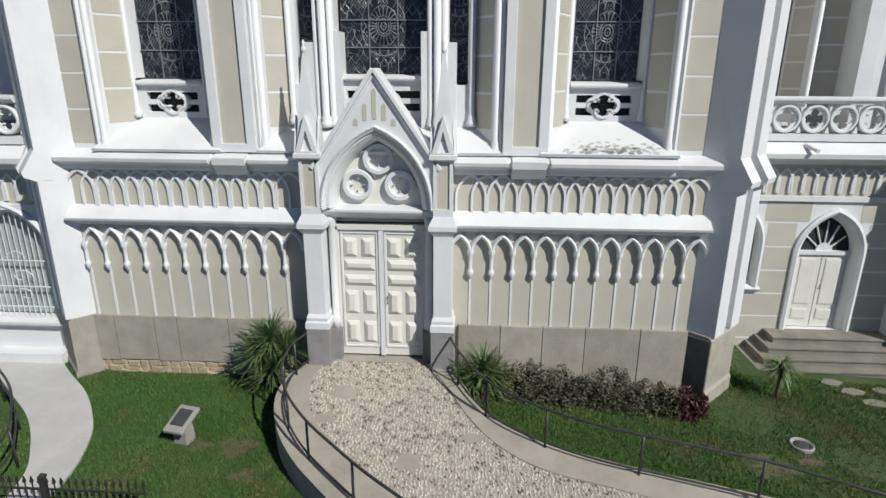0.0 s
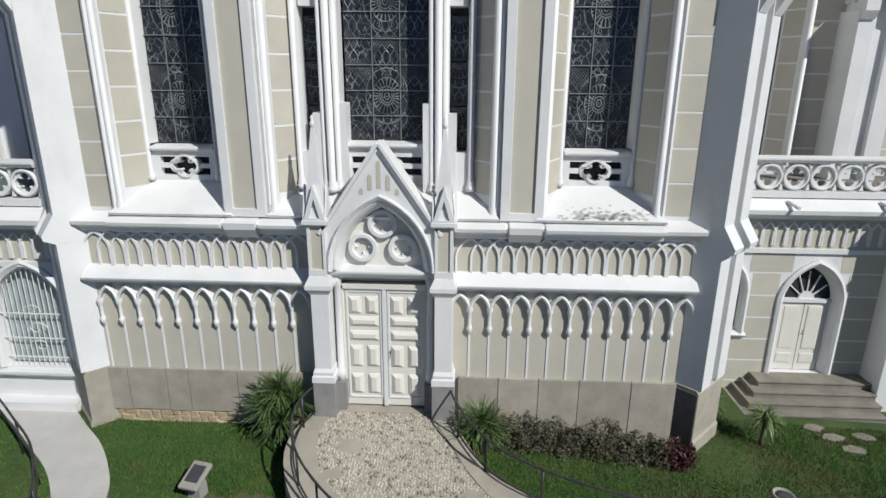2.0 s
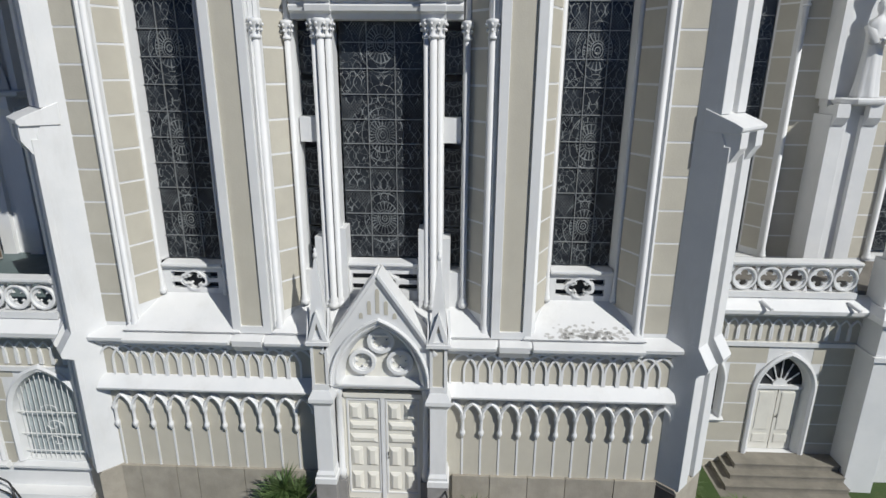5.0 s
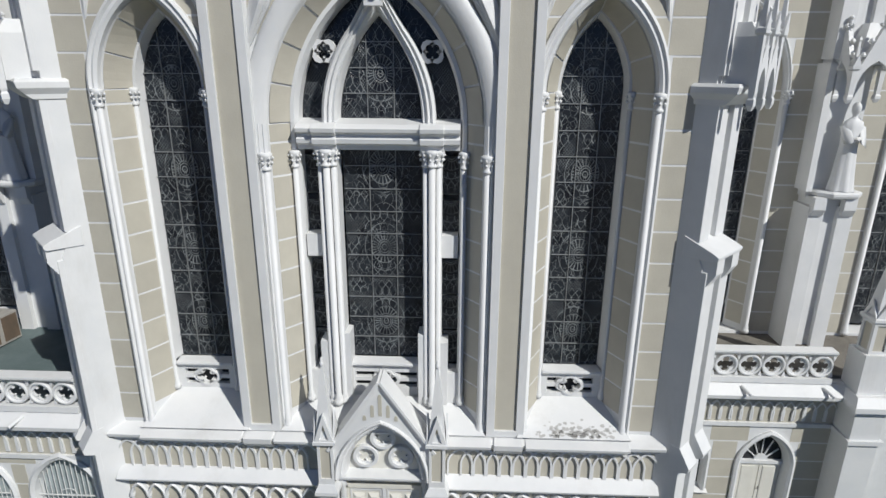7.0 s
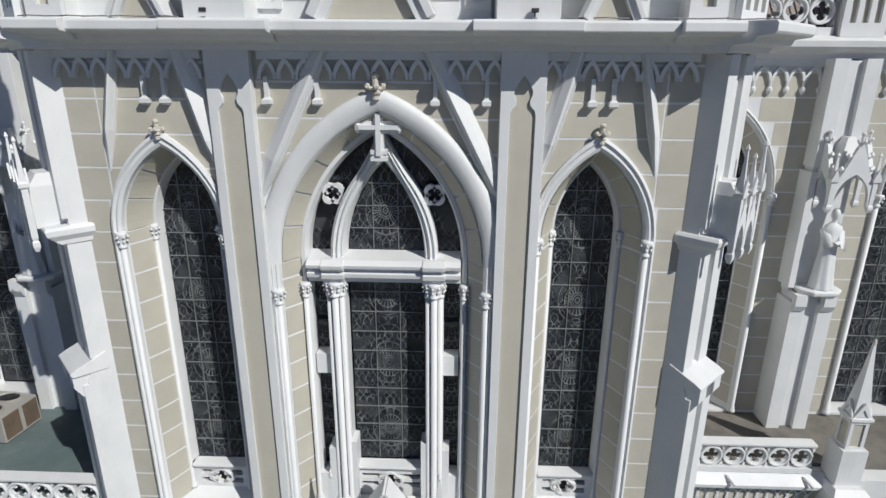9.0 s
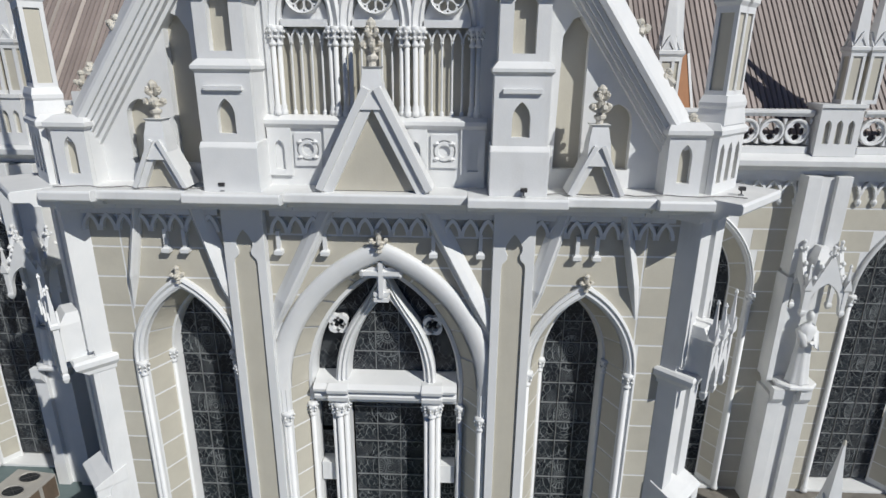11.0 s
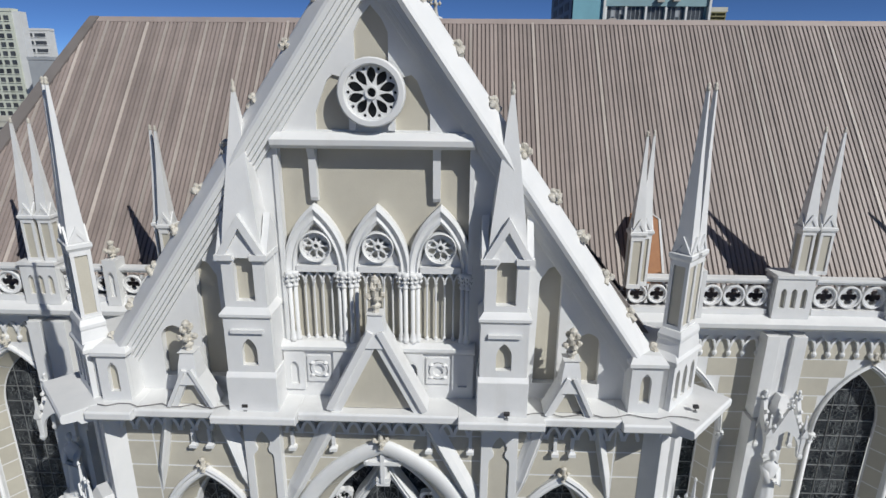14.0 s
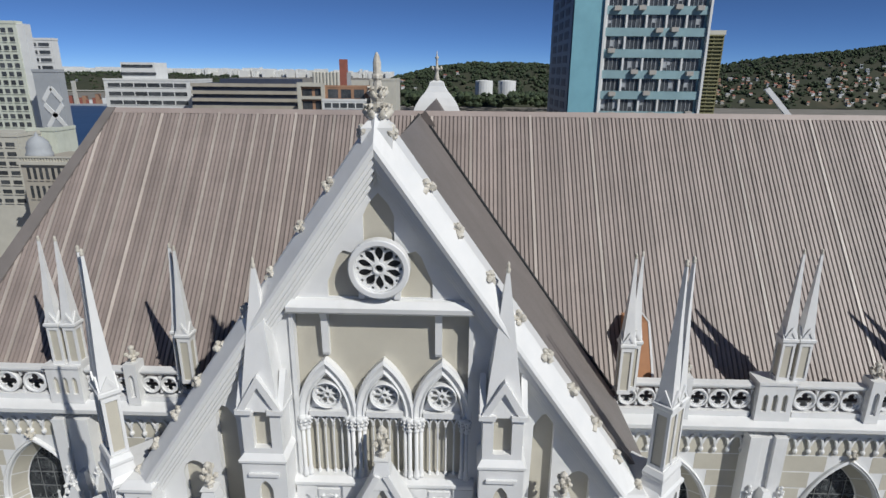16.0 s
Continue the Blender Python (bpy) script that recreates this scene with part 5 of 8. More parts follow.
# tall pier pinnacles either side of the arcade
for s in (-1, 1):
    cx = s * 2.785 + 0.045
    t = thing("pier_pinnacle", "tall white gabled pinnacle on a stepped panelled pier", "pinnacle", group="gable pinnacles")
    part("base", Shape().box(cx - 0.56, cx + 0.56, -0.72, 0.3, 16.5, 17.36).prism_x([(-0.72, 17.36), (-0.64, 17.46), (0.3, 17.46), (0.3, 17.36)], cx - 0.56, cx + 0.56), WHITE, t, bevel=0.01)
    st = Shape().plate(rect(cx - 0.52, cx + 0.52, 17.44, 18.78), [lancet(cx, 0.17, 17.95, 0.32, 17.62, 6)], -0.64, -0.50)
    st.box(cx - 0.52, cx + 0.52, -0.49, 0.3, 17.44, 18.78)
    part("stage", st, WHITE, t)
    part("niche_panel", Shape().box(cx - 0.2, cx + 0.2, -0.505, -0.495, 17.6, 18.3), BEIGE, t)
    part("shelf", Shape().box(cx - 0.36, cx + 0.36, -0.71, -0.60, 18.42, 18.50), WHITE, t)
    part("ledge", Shape().loft([[(cx - q, y, z), (cx + q, y, z), (cx + q, 0.3, z), (cx - q, 0.3, z)] for q, y, z in ((0.52, -0.64, 18.74), (0.57, -0.70, 18.80), (0.57, -0.70, 18.86), (0.47, -0.58, 18.98))]), WHITE, t)
    st = Shape().plate(rect(cx - 0.46, cx + 0.46, 18.9, 20.16), [[(cx - 0.21, 19.12), (cx + 0.21, 19.12), (cx + 0.21, 19.98), (cx + 0.12, 20.12), (cx - 0.12, 20.12), (cx - 0.21, 19.98)]], -0.57, -0.38)
    st.box(cx - 0.46, cx + 0.46, -0.37, 0.3, 18.9, 20.3)
    part("upper_stage", st, WHITE, t)
    part("upper_panel", Shape().box(cx - 0.22, cx + 0.22, -0.385, -0.375, 19.1, 20.14), BEIGE, t)
    for d in (-1, 1):
        part("corner_cap", Shape().box(*sorted((cx + d * 0.18, cx + d * 0.56)), -0.66, 0.3, 20.06, 20.18), WHITE, t)
    for k in range(3):
        g = Shape()
        if k == 0:
            g.plate([(cx - 0.52, 20.16), (cx - 0.34, 20.16), (cx, 20.76), (cx + 0.34, 20.16), (cx + 0.52, 20.16), (cx, 21.05)], [], -0.64, -0.44)
            part("gablet_panel", Shape().plate([(cx - 0.36, 20.14), (cx + 0.36, 20.14), (cx, 20.8)], [], -0.52, -0.2), BEIGE, t, "beige gablet infill")
        else:
            d = -1 if k == 1 else 1
            x0, x1 = sorted((cx + d * 0.40, cx + d * 0.54))
            g.loft([[(x0, -0.6, 20.16), (x0, 0.3, 20.16), (x0, -0.15, 21.0)], [(x1, -0.6, 20.16), (x1, 0.3, 20.16), (x1, -0.15, 21.0)]])
        part("gablet", g, WHITE, t)
    part("spire", Shape().loft([[(cx - q, -0.15 - q, z), (cx + q, -0.15 - q, z), (cx + q, -0.15 + q, z), (cx - q, -0.15 + q, z)] for q, z in ((0.43, 20.1), (0.36, 20.8), (0.19, 22.2), (0.035, 23.45))]), WHITE, t)
    part("finial", Shape().lathe([(0.02, 23.4), (0.055, 23.47), (0.055, 23.53), (0.025, 23.57), (0.04, 23.62), (0.01, 23.7)], cx, -0.15, 8), FINIAL, t, smooth=True)

# ---- diagonal corners: buttress, canopy, cornice, pedestal and twin turrets ----
for s in (-1, 1):
    def corner(name, label, category, group, kind=""):
        t = thing(name, label, category, group, kind, at=(s * 7.20, 0.06, 0))
        t.rotation_euler = (0, 0, s * math.pi / 4)
        return t
    HW = 0.58
    bt = corner("buttress", "white stepped diagonal corner buttress on a stone foot", "buttress", "corner buttresses", "structure")
    part("body", Shape().prism_x([(1.6, 0.82), (0.02, 0.82), (0.02, 3.92), (0.06, 4.4), (0.06, 8.8), (0.30, 9.3), (0.30, 16.0), (1.6, 16.0)], -HW, HW), WHITE, bt, bevel=0.012)
    part("foot", Shape().prism_x([(1.6, -1.4), (-0.10, -1.4), (-0.10, -0.45), (-0.06, -0.38), (-0.06, 0.76), (0.0, 0.83), (1.6, 0.83)], -HW - 0.04, HW + 0.04), STONE, bt, "brown stone foot", bevel=0.01)
    if s > 0:
        # Thin slab makes the inner side of the right foot darker.
        part("foot_slab", Shape().box(-HW - 0.055, -HW - 0.035, -0.04, 1.0, -1.2, 0.74), DARKSTONE, bt, "dark brown slab on the inner side of the foot")
    for k in (-1, 1):
        e0, e1 = sorted((k * 0.17, k * (HW + 0.006)))
        for z0_, z1_, y in ((0.83, 3.92, 0.02), (4.45, 8.72, 0.06), (9.32, 12.15, 0.30), (12.6, 15.95, 0.30)):
            part("edge_strip", Shape().box(e0, e1, y - 0.11, y + 0.01, z0_, z1_), WHITE, bt, bevel=0.01)
        part("cap_bracket", Shape().prism_x([(0.3, 8.42), (-0.06, 8.42), (-0.22, 8.70), (-0.22, 9.0), (0.3, 9.0)], e0 + 0.03, e1 - 0.03), WHITE, bt)
        part("knee", Shape().prism_x([(0.2, 3.86), (-0.10, 3.86), (-0.30, 3.96), (-0.32, 4.06), (-0.04, 4.5), (0.2, 4.5)], e0 - 0.004, e1 + 0.004), WHITE, bt)
    part("cap_slab", Shape().loft([[(-HW - 0.03, y0, z), (HW + 0.03, y0, z), (HW + 0.03, 0.5, z2), (-HW - 0.03, 0.5, z2)] for y0, z, z2 in ((-0.20, 8.98, 8.98), (-0.25, 9.04, 9.04), (-0.25, 9.10, 9.2), (-0.10, 9.18, 9.42))]), WHITE, bt, bevel=0.012)
    cn = corner("canopy", "white carved canopy with crocketed spirelets on the corner buttress", "canopy", "corner canopies")
    part("slab", Shape().loft([[(-HW - q, y0, z), (HW + q, y0, z), (HW + q, 0.75, z), (-HW - q, 0.75, z)] for q, y0, z in ((0.03, 0.10, 12.06), (0.04, -0.02, 12.16), (0.12, -0.14, 12.28), (0.12, -0.17, 12.40), (0.06, -0.13, 12.46))]), WHITE, cn, bevel=0.01)
    part("roof_block", Shape().loft([[(-q, y0, z), (q, y0, z), (q, 0.7, z), (-q, 0.7, z)] for q, y0, z in ((0.36, -0.24, 12.42), (0.36, -0.24, 13.30), (0.31, -0.06, 13.56))]), WHITE, cn, bevel=0.01)
    YS = -0.32
    for px, top in ((-0.47, 14.35), (0.0, 14.15), (0.47, 14.35)):
        sp_ = Shape().loft([[(px - q, YS - q, z), (px + q, YS - q, z), (px + q, YS + q, z), (px - q, YS + q, z)] for q, z in
                            ((0.03, 11.98), (0.065, 12.08), (0.065, 12.18), (0.045, 12.22), (0.058, 12.28), (0.058, 13.30), (0.095, 13.34), (0.095, 13.42), (0.062, 13.46), (0.042, 13.75), (0.018, top - 0.12), (0.036, top - 0.08), (0.01, top))])
        part("spirelet", sp_, WHITE, cn)
        for d in (-1, 1):
            part("spirelet_gablet", Shape().plate([(px - 0.10, 13.40), (px + 0.10, 13.40), (px, 13.72)], [], YS + d * 0.08 - 0.02, YS + d * 0.08 + 0.02), WHITE, cn)
    for px in (-0.235, 0.235):
        part("gablet", Shape().plate([(px - 0.22, 12.2), (px - 0.165, 12.2)] + [(x, z) for x, z in lancet(px, 0.15, 12.4, 0.36, None, 6)] + [(px + 0.165, 12.2), (px + 0.22, 12.2), (px + 0.19, 12.7), (px, 13.30), (px - 0.19, 12.7)], [], YS - 0.05, YS + 0.05), WHITE, cn)
        for k in (-1, 1):
            for f in (0.25, 0.6):
                gx, gz = px + k * 0.20 * (1 - f), 12.72 + 0.58 * f
                part("crocket", Shape().lathe([(0.012, gz - 0.02), (0.045, gz + 0.02), (0.05, gz + 0.05), (0.012, gz + 0.09)], gx + k * 0.03, YS, 6), WHITE, cn)
        part("finial", Shape().lathe([(0.03, 13.24), (0.045, 13.30), (0.08, 13.36), (0.035, 13.42), (0.03, 13.50), (0.06, 13.55), (0.025, 13.62), (0.01, 13.70)], px, YS, 6), WHITE, cn)
    cd = corner("corner_cornice", "white moulded cornice turning the transept corner", "cornice", "corner cornices", "structure")
    part("moulding", Shape().prism_x([(1.6, 15.95), (0.10, 15.98), (0.06, 16.10), (-0.28, 16.14), (-0.34, 16.24), (-0.62, 16.28), (-0.66, 16.33), (-0.66, 16.46), (-0.62, 16.505), (1.6, 16.52)], -1.0, 1.0), WHITE, cd, bevel=0.012)
    ped = corner("corner_pedestal", "white diagonal corner pedestal with three arched slots", "pedestal", "corner pedestals")
    ped.location.x = s * 7.09
    b = Shape().plate(rect(-0.60, 0.60, 16.5, 17.66), [lancet(d, 0.10, 17.3, 0.2, 16.72, 5) for d in (-0.37, 0.0, 0.37)], 0.02, 0.14)
    b.box(-0.60, 0.60, 0.15, 1.3, 16.5, 17.66)
    part("body", b, WHITE, ped)
    part("slot_panel", Shape().box(-0.55, 0.55, 0.139, 0.149, 16.7, 17.55), BEIGE, ped)
    part("top", Shape().loft([[(-q, y0, z), (q, y0, z), (q, 1.35, z), (-q, 1.35, z)] for q, y0, z in ((0.60, 0.02, 17.62), (0.65, -0.03, 17.68), (0.65, -0.03, 17.76), (0.5, 0.10, 17.92))]), WHITE, ped)
    part("turret_base", Shape().loft([[(-q, 0.30 - q * 0.55, z), (q, 0.30 - q * 0.55, z), (q, 0.30 + q * 0.55, z), (-q, 0.30 + q * 0.55, z)] for q, z in ((0.53, 17.85), (0.47, 18.15), (0.49, 18.20), (0.49, 18.27), (0.42, 18.40))]), WHITE, ped)
    fp = thing("front_pedestal", "white gable-foot pedestal with a trefoil panel", "pedestal", "front pedestals")
    cx = s * 6.04
    b = Shape().plate(rect(cx - 0.34, cx + 0.34, 16.5, 17.66), [lancet(cx, 0.12, 17.25, 0.25, 16.75, 6)], -0.42, -0.30)
    b.box(cx - 0.34, cx + 0.34, -0.29, 0.6, 16.5, 17.66)
    part("body", b, WHITE, fp)
    part("panel", Shape().box(cx - 0.15, cx + 0.15, -0.301, -0.292, 16.7, 17.55), BEIGE, fp)
    part("top", Shape().loft([[(cx - q, y0, z), (cx + q, y0, z), (cx + q, 0.6, z), (cx - q, 0.6, z)] for q, y0, z in ((0.34, -0.42, 17.62), (0.42, -0.50, 17.69), (0.42, -0.50, 17.77), (0.3, -0.3, 17.9))]), WHITE, fp)
    for u in (-0.18, 0.18):
        c45 = math.sqrt(0.5)
        lx, ly = u, 0.30
        wx = s * 7.09 + (lx * c45 - s * ly * c45)
        wy = 0.10 + (s * lx * c45 + ly * c45)
        spire_set("turret", "slender white corner turret with a tall spire", 0.42, 18.35, 20.05, 23.62, wx, wy, group="corner turrets", turn=s * math.pi / 4)
    tagged(part("wall_transept_return", Shape().box(*sorted((s * 6.5, s * 7.35)), 0.9, 6.2, -1.2, 16.4), WHITE), "plain white return wall of the transept", "wall", kind="structure")


# small spot lamps along the cornice, joined by a sagging cable
lamp_at = ((-2.94, -0.70), (2.93, -0.80), (7.25, -0.32))
for x, y in lamp_at:
    lp = thing("cornice_lamp", "small dark floodlight on a short bracket on the cornice", "lamp", group="cornice lamps", at=(x, y, 16.52))
    part("foot", Shape().box(-0.04, 0.04, -0.03, 0.03, -0.02, 0.015), LEAD, lp)
    part("bracket", Shape().tube([(0, 0, 0.0), (0, 0, 0.12)], 0.015, 6), IRON, lp)
    part("head", Shape().loft([[(-q, y_, 0.09 + e), (q, y_, 0.09 + e), (q, y_, 0.16 + e), (-q, y_, 0.16 + e)] for q, y_, e in ((0.065, -0.04, 0.0), (0.065, 0.02, 0.01), (0.04, 0.05, 0.0))]), IRON, lp, bevel=0.008)
GREYC = surface("grey_cable", (0.20, 0.19, 0.18), (0.15, 0.145, 0.14), 6, 0.6, 40, 0.05)
for x0, x1 in ((-6.4, -2.98), (2.98, 7.2)):
    pts = [(x0 + (x1 - x0) * k / 14, -0.62 - 0.08 * math.sin(k * 1.9), 16.535 + 0.012 * abs(math.sin(k * 1.3))) for k in range(15)]
    tagged(part("lamp_cable", Shape().tube(pts, 0.012, 5), GREYC), "thin grey cable lying along the cornice", "cable", group="lamp cables")


# ---- nave and side aisle, both sides of the transept ----
DIRTYROOF = surface("stained_concrete_roof", (0.19, 0.175, 0.15), (0.13, 0.12, 0.105), 1.6, 0.9, 16, 0.4, stain=(0.06, 0.055, 0.048), stain_scale=1.8, stain_amount=0.7)
AY, NY = 2.75, 5.5      # aisle wall, nave wall
NS, NR = 12.15, 2.50    # spring and rise of the nave windows
NZ = 16.9


def balustrade(name, x0, x1, y, z0, z1, count, label):
    """A pierced parapet: pierced quatrefoil rings between a base and a moulded top rail."""
    t = thing(name, label, "balustrade", kind="structure")
    rng = z1 - z0
    part("base", Shape().box(x0, x1, y - 0.14, y + 0.12, z0, z0 + rng * 0.16), WHITE, t)
    part("top_rail", Shape().prism_x([(y + 0.15, z1 - rng * 0.16), (y - 0.10, z1 - rng * 0.16), (y - 0.17, z1 - rng * 0.08), (y - 0.17, z1 - 0.02), (y + 0.15, z1)], x0, x1), WHITE, t, bevel=0.008)
    w = (x1 - x0) / count
    r = min(w * 0.5, rng * 0.34)
    zc = z0 + rng * 0.5
    s = Shape().ring(0, zc, r * 0.80, r, y - 0.09, y + 0.06, 22)
    s.plate(circle(0, zc, r * 0.84, 22), [quatrefoil(0, zc, r * 0.72, 0, 4)], y - 0.04, y + 0.03)
    me = s.mesh("pierced_ring", WHITE)
    for k in range(count):
        o = new("pierced_ring", me)
        o.parent, o.location = t, (x0 + w * (k + 0.5), 0, 0)
    sp = Shape()
    for k in range(count + 1):
        x = x0 + w * k
        for sg in (-1, 1):
            sp.loft([[(x - 0.05, y - 0.05, zc + sg * r), (x + 0.05, y - 0.05, zc + sg * r), (x, y - 0.05, zc + sg * r * 0.45)], [(x - 0.05, y + 0.05, zc + sg * r), (x + 0.05, y + 0.05, zc + sg * r), (x, y + 0.05, zc + sg * r * 0.45)]])
    part("spandrels", sp, WHITE, t)
    return t


aisle_arc = Shape()
ca_, ci_ = lancet(0, 0.19, 3.45, 0.34, 3.18, 7), lancet(0, 0.15, 3.45, 0.29, 3.18, 7)
aisle_arc.loft([[(x, 0.0, z) for x, z in ca_], [(x, -0.05, z) for x, z in ca_], [(x, -0.05, z) for x, z in ci_], [(x, 0.0, z) for x, z in ci_]], closed=False, caps=False)
aisle_me = aisle_arc.mesh("interlaced_arch", WHITE)
nh = Shape()
c1, c2 = lancet(0, 0.24, 15.35, 0.42, None, 7), lancet(0, 0.17, 15.35, 0.32, None, 7)
nh.loft([[(x, 0.02, z) for x, z in c1], [(x, -0.10, z) for x, z in c1], [(x, -0.10, z) for x, z in c2], [(x, 0.02, z) for x, z in c2]], closed=False, caps=False)
nh.box(-0.229, 0.229, -0.10, 0.0, 15.74, 15.98)
nh_me = nh.mesh("hanging_arch", WHITE)
nd_me = Shape().lathe([(0.05, 15.4), (0.045, 15.2), (0.085, 15.15), (0.085, 15.08), (0.03, 14.98)], 0, -0.05, 8).mesh("hanging_drop", WHITE)

for s in (-1, 1):
    side = "right" if s > 0 else "left"
    def X_(a, b):
        return sorted((s * a, s * b))
    # the aisle stands further forward on the west side
    AY, WX = (2.75, 6.9) if s > 0 else (0.45, 7.45)
    # aisle wall with openings
    doorx = s * 10.69
    if s > 0:
        hol = [lancet(doorx, 0.70, 1.72, 1.0, -0.33, 10), lancet(s * 8.55, 0.42, 1.95, 0.85, 0.85, 8)]
    else:
        hol = [lancet(c, 0.90, 1.85, 1.2, 0.48, 10) for c in (-8.42, -10.85)]
    aw = tagged(part("wall_aisle_" + side, Shape().plate(rect(*X_(WX, 12.5), -1.3, 4.5), hol, AY, AY + 0.35), WHITE), "beige block side aisle wall with white joints", "wall", kind="structure")
    z = -1.2 if s > 0 else 0.36
    k = 0
    while z < 3.0:
        z2 = min(z + 0.62, 3.08)
        spans = [(WX + 0.05, 12.45)]
        cut = []
        for h in hol:
            inside = [p for p in h if z - 0.15 <= p[1] <= z2 + 0.15] if min(p[1] for p in h) < z2 and max(p[1] for p in h) > z else []
            if min(p[1] for p in h) < z2 and max(p[1] for p in h) > z:
                cxh = (min(p[0] for p in h) + max(p[0] for p in h)) / 2
                ws = [abs(p[0] - cxh) for p in inside] or [max(abs(p[0] - cxh) for p in h)]
                cut.append((abs(cxh) - max(ws) - 0.17, abs(cxh) + max(ws) + 0.17))
        for c0, c1_ in sorted(cut):
            nxt = []
            for a0, a1 in spans:
                if c0 > a0 and c1_ < a1:
                    nxt += [(a0, c0), (c1_, a1)]
                elif c1_ <= a0 or c0 >= a1:
                    nxt.append((a0, a1))
                else:
                    if c0 > a0:
                        nxt.append((a0, c0))
                    if c1_ < a1:
                        nxt.append((c1_, a1))
            spans = nxt
        for a0, a1 in spans:
            if a1 - a0 > 0.15:
                part("ashlar_block", Shape().box(*X_(a0, a1), AY - 0.006, AY + 0.01, z + 0.022, z2 - 0.022), BLOCKS, aw)
        z = z2 if z2 > z else z + 0.62
        k += 1
        if z2 >= 3.08:
            break
    part("band", Shape().box(*X_(WX, 12.5), AY - 0.07, AY, 3.06, 3.18), WHITE, aw)
    part("arcade_back", Shape().box(*X_(WX, 12.5), AY - 0.006, AY, 3.18, 3.95), BEIGE, aw)
    for k in range(18):
        if 7.29 + k * 0.29 < WX + 0.1:
            continue
        o = new("interlaced_arch", aisle_me)
        o.parent, o.location = aw, (s * (7.1 + 0.19 + k * 0.29), AY - 0.006 - (0.004 if k % 2 else 0), 0.08)
    part("cornice", Shape().prism_x([(AY + 0.1, 3.92), (AY - 0.12, 3.96), (AY - 0.16, 4.05), (AY - 0.38, 4.12), (AY - 0.40, 4.24), (AY - 0.1, 4.48), (AY + 0.3, 4.5)], *X_(WX, 12.6)), WHITE, aw, bevel=0.01)
    for x in ((9.55, 11.75) if s > 0 else (9.0, 11.6)):
        part("spout", Shape().tube([(s * x, AY - 0.2, 4.42), (s * (x + 0.12), AY - 0.55, 4.32)], 0.05, 8), WHITE, aw, "small drain spout")
    balustrade("balustrade_aisle_" + side, *(X_(6.85, 11.97) if s > 0 else X_(7.61, 12.50)), AY, 4.5, 5.50, 8, "white pierced balustrade with quatrefoil rings on the aisle roof")
    tagged(part("roof_aisle_" + side, Shape().box(*X_(6.9, 30), AY + 0.2, NY, 4.45, 4.62), FLATROOF if s < 0 else DIRTYROOF), "flat aisle roof, stained and dark" if s < 0 else "flat weathered concrete aisle roof", "roof", kind="structure")
    # aisle pier with a small pinnacle, and the projecting chapel beyond
    pb = thing("aisle_pier", "white aisle pier topped by a small pinnacle", "pier", group="aisle piers", kind="structure")
    part("shaft", Shape().box(*X_(12.35, 13.15), AY - 0.75, AY + 0.6, -1.4, 4.05), WHITE, pb, bevel=0.012)
    part("collar", Shape().box(*X_(12.28, 13.22), AY - 0.83, AY + 0.6, 3.05, 3.18), WHITE, pb)
    part("cap", Shape().loft([[(xa, ya, z), (xb, ya, z), (xb, AY + 0.6, z), (xa, AY + 0.6, z)] for (xa, xb), ya, z in ((X_(12.35, 13.15), AY - 0.75, 4.0), (X_(12.2, 13.3), AY - 0.92, 4.1), (X_(12.2, 13.3), AY - 0.92, 4.25), (X_(12.35, 13.15), AY - 0.7, 4.45))]), WHITE, pb)
    part("block", Shape().box(*X_(12.4, 13.1), AY - 0.55, AY + 0.15, 4.4, 5.6), WHITE, pb)
    spire_set("aisle_pinnacle", "small white pinnacle with gablets on the aisle pier", 0.5, 5.6, 6.5, 8.8, s * 12.75, AY - 0.2, group="aisle pinnacles")
    tagged(part("wall_chapel_" + side, Shape().box(*X_(12.9, 30), AY - 0.3, AY + 0.3, -1.4, 4.45), WHITE), "plain white chapel wall beyond the aisle pier", "wall", kind="structure")

    # nave wall with tall windows
    # the two sides are not quite alike: the piers stand closer to the transept on the west
    P1, P2 = (12.27, 18.35) if s > 0 else (11.65, 17.70)
    wins = [s * 9.38, s * 15.48, s * 21.5] if s > 0 else [-8.65, -13.55, -20.0]
    hol = [lancet(c, 1.42, NS, NR, 4.7, 14) for c in wins]
    nw = tagged(part("wall_nave_" + side, Shape().plate(rect(*X_(6.6, 40), 3.0, NZ - 0.6), hol, NY, NY + 0.7), WHITE), "beige block nave wall with white joints and tall windows", "wall", kind="structure")
    for i, c in enumerate(wins):
        wn_ = thing(f"window_{(4 if s > 0 else 7) + i}", "tall pointed nave window with dark leaded glass", "window", group="nave windows", kind="structure")
        part("reveal", loft_splay(c, 1.42, NR, NY, 1.05, NR - 0.5, NY + 0.55, NS, 4.7, 12), WHITE, wn_)
        splay_blocks(wn_, c, 1.42, NR, NY, 1.05, NR - 0.5, NY + 0.55, NS, 4.9, 0.7)
        hood_band(wn_, c, 1.42, NR, NS, 4.7, 0.13, NY, 12)
        for d in (-1, 1):
            colonnette(wn_, c + d * 1.50, NY - 0.08, 4.7, NS, 0.07)
        glazing(wn_, c, 1.04, NS, NR - 0.5, 4.8, 4, 0.62, NY + 0.58)
        finial_cross(wn_, c, NY - 0.12, NS + NR + 0.17, 1.0)
    z = 4.7
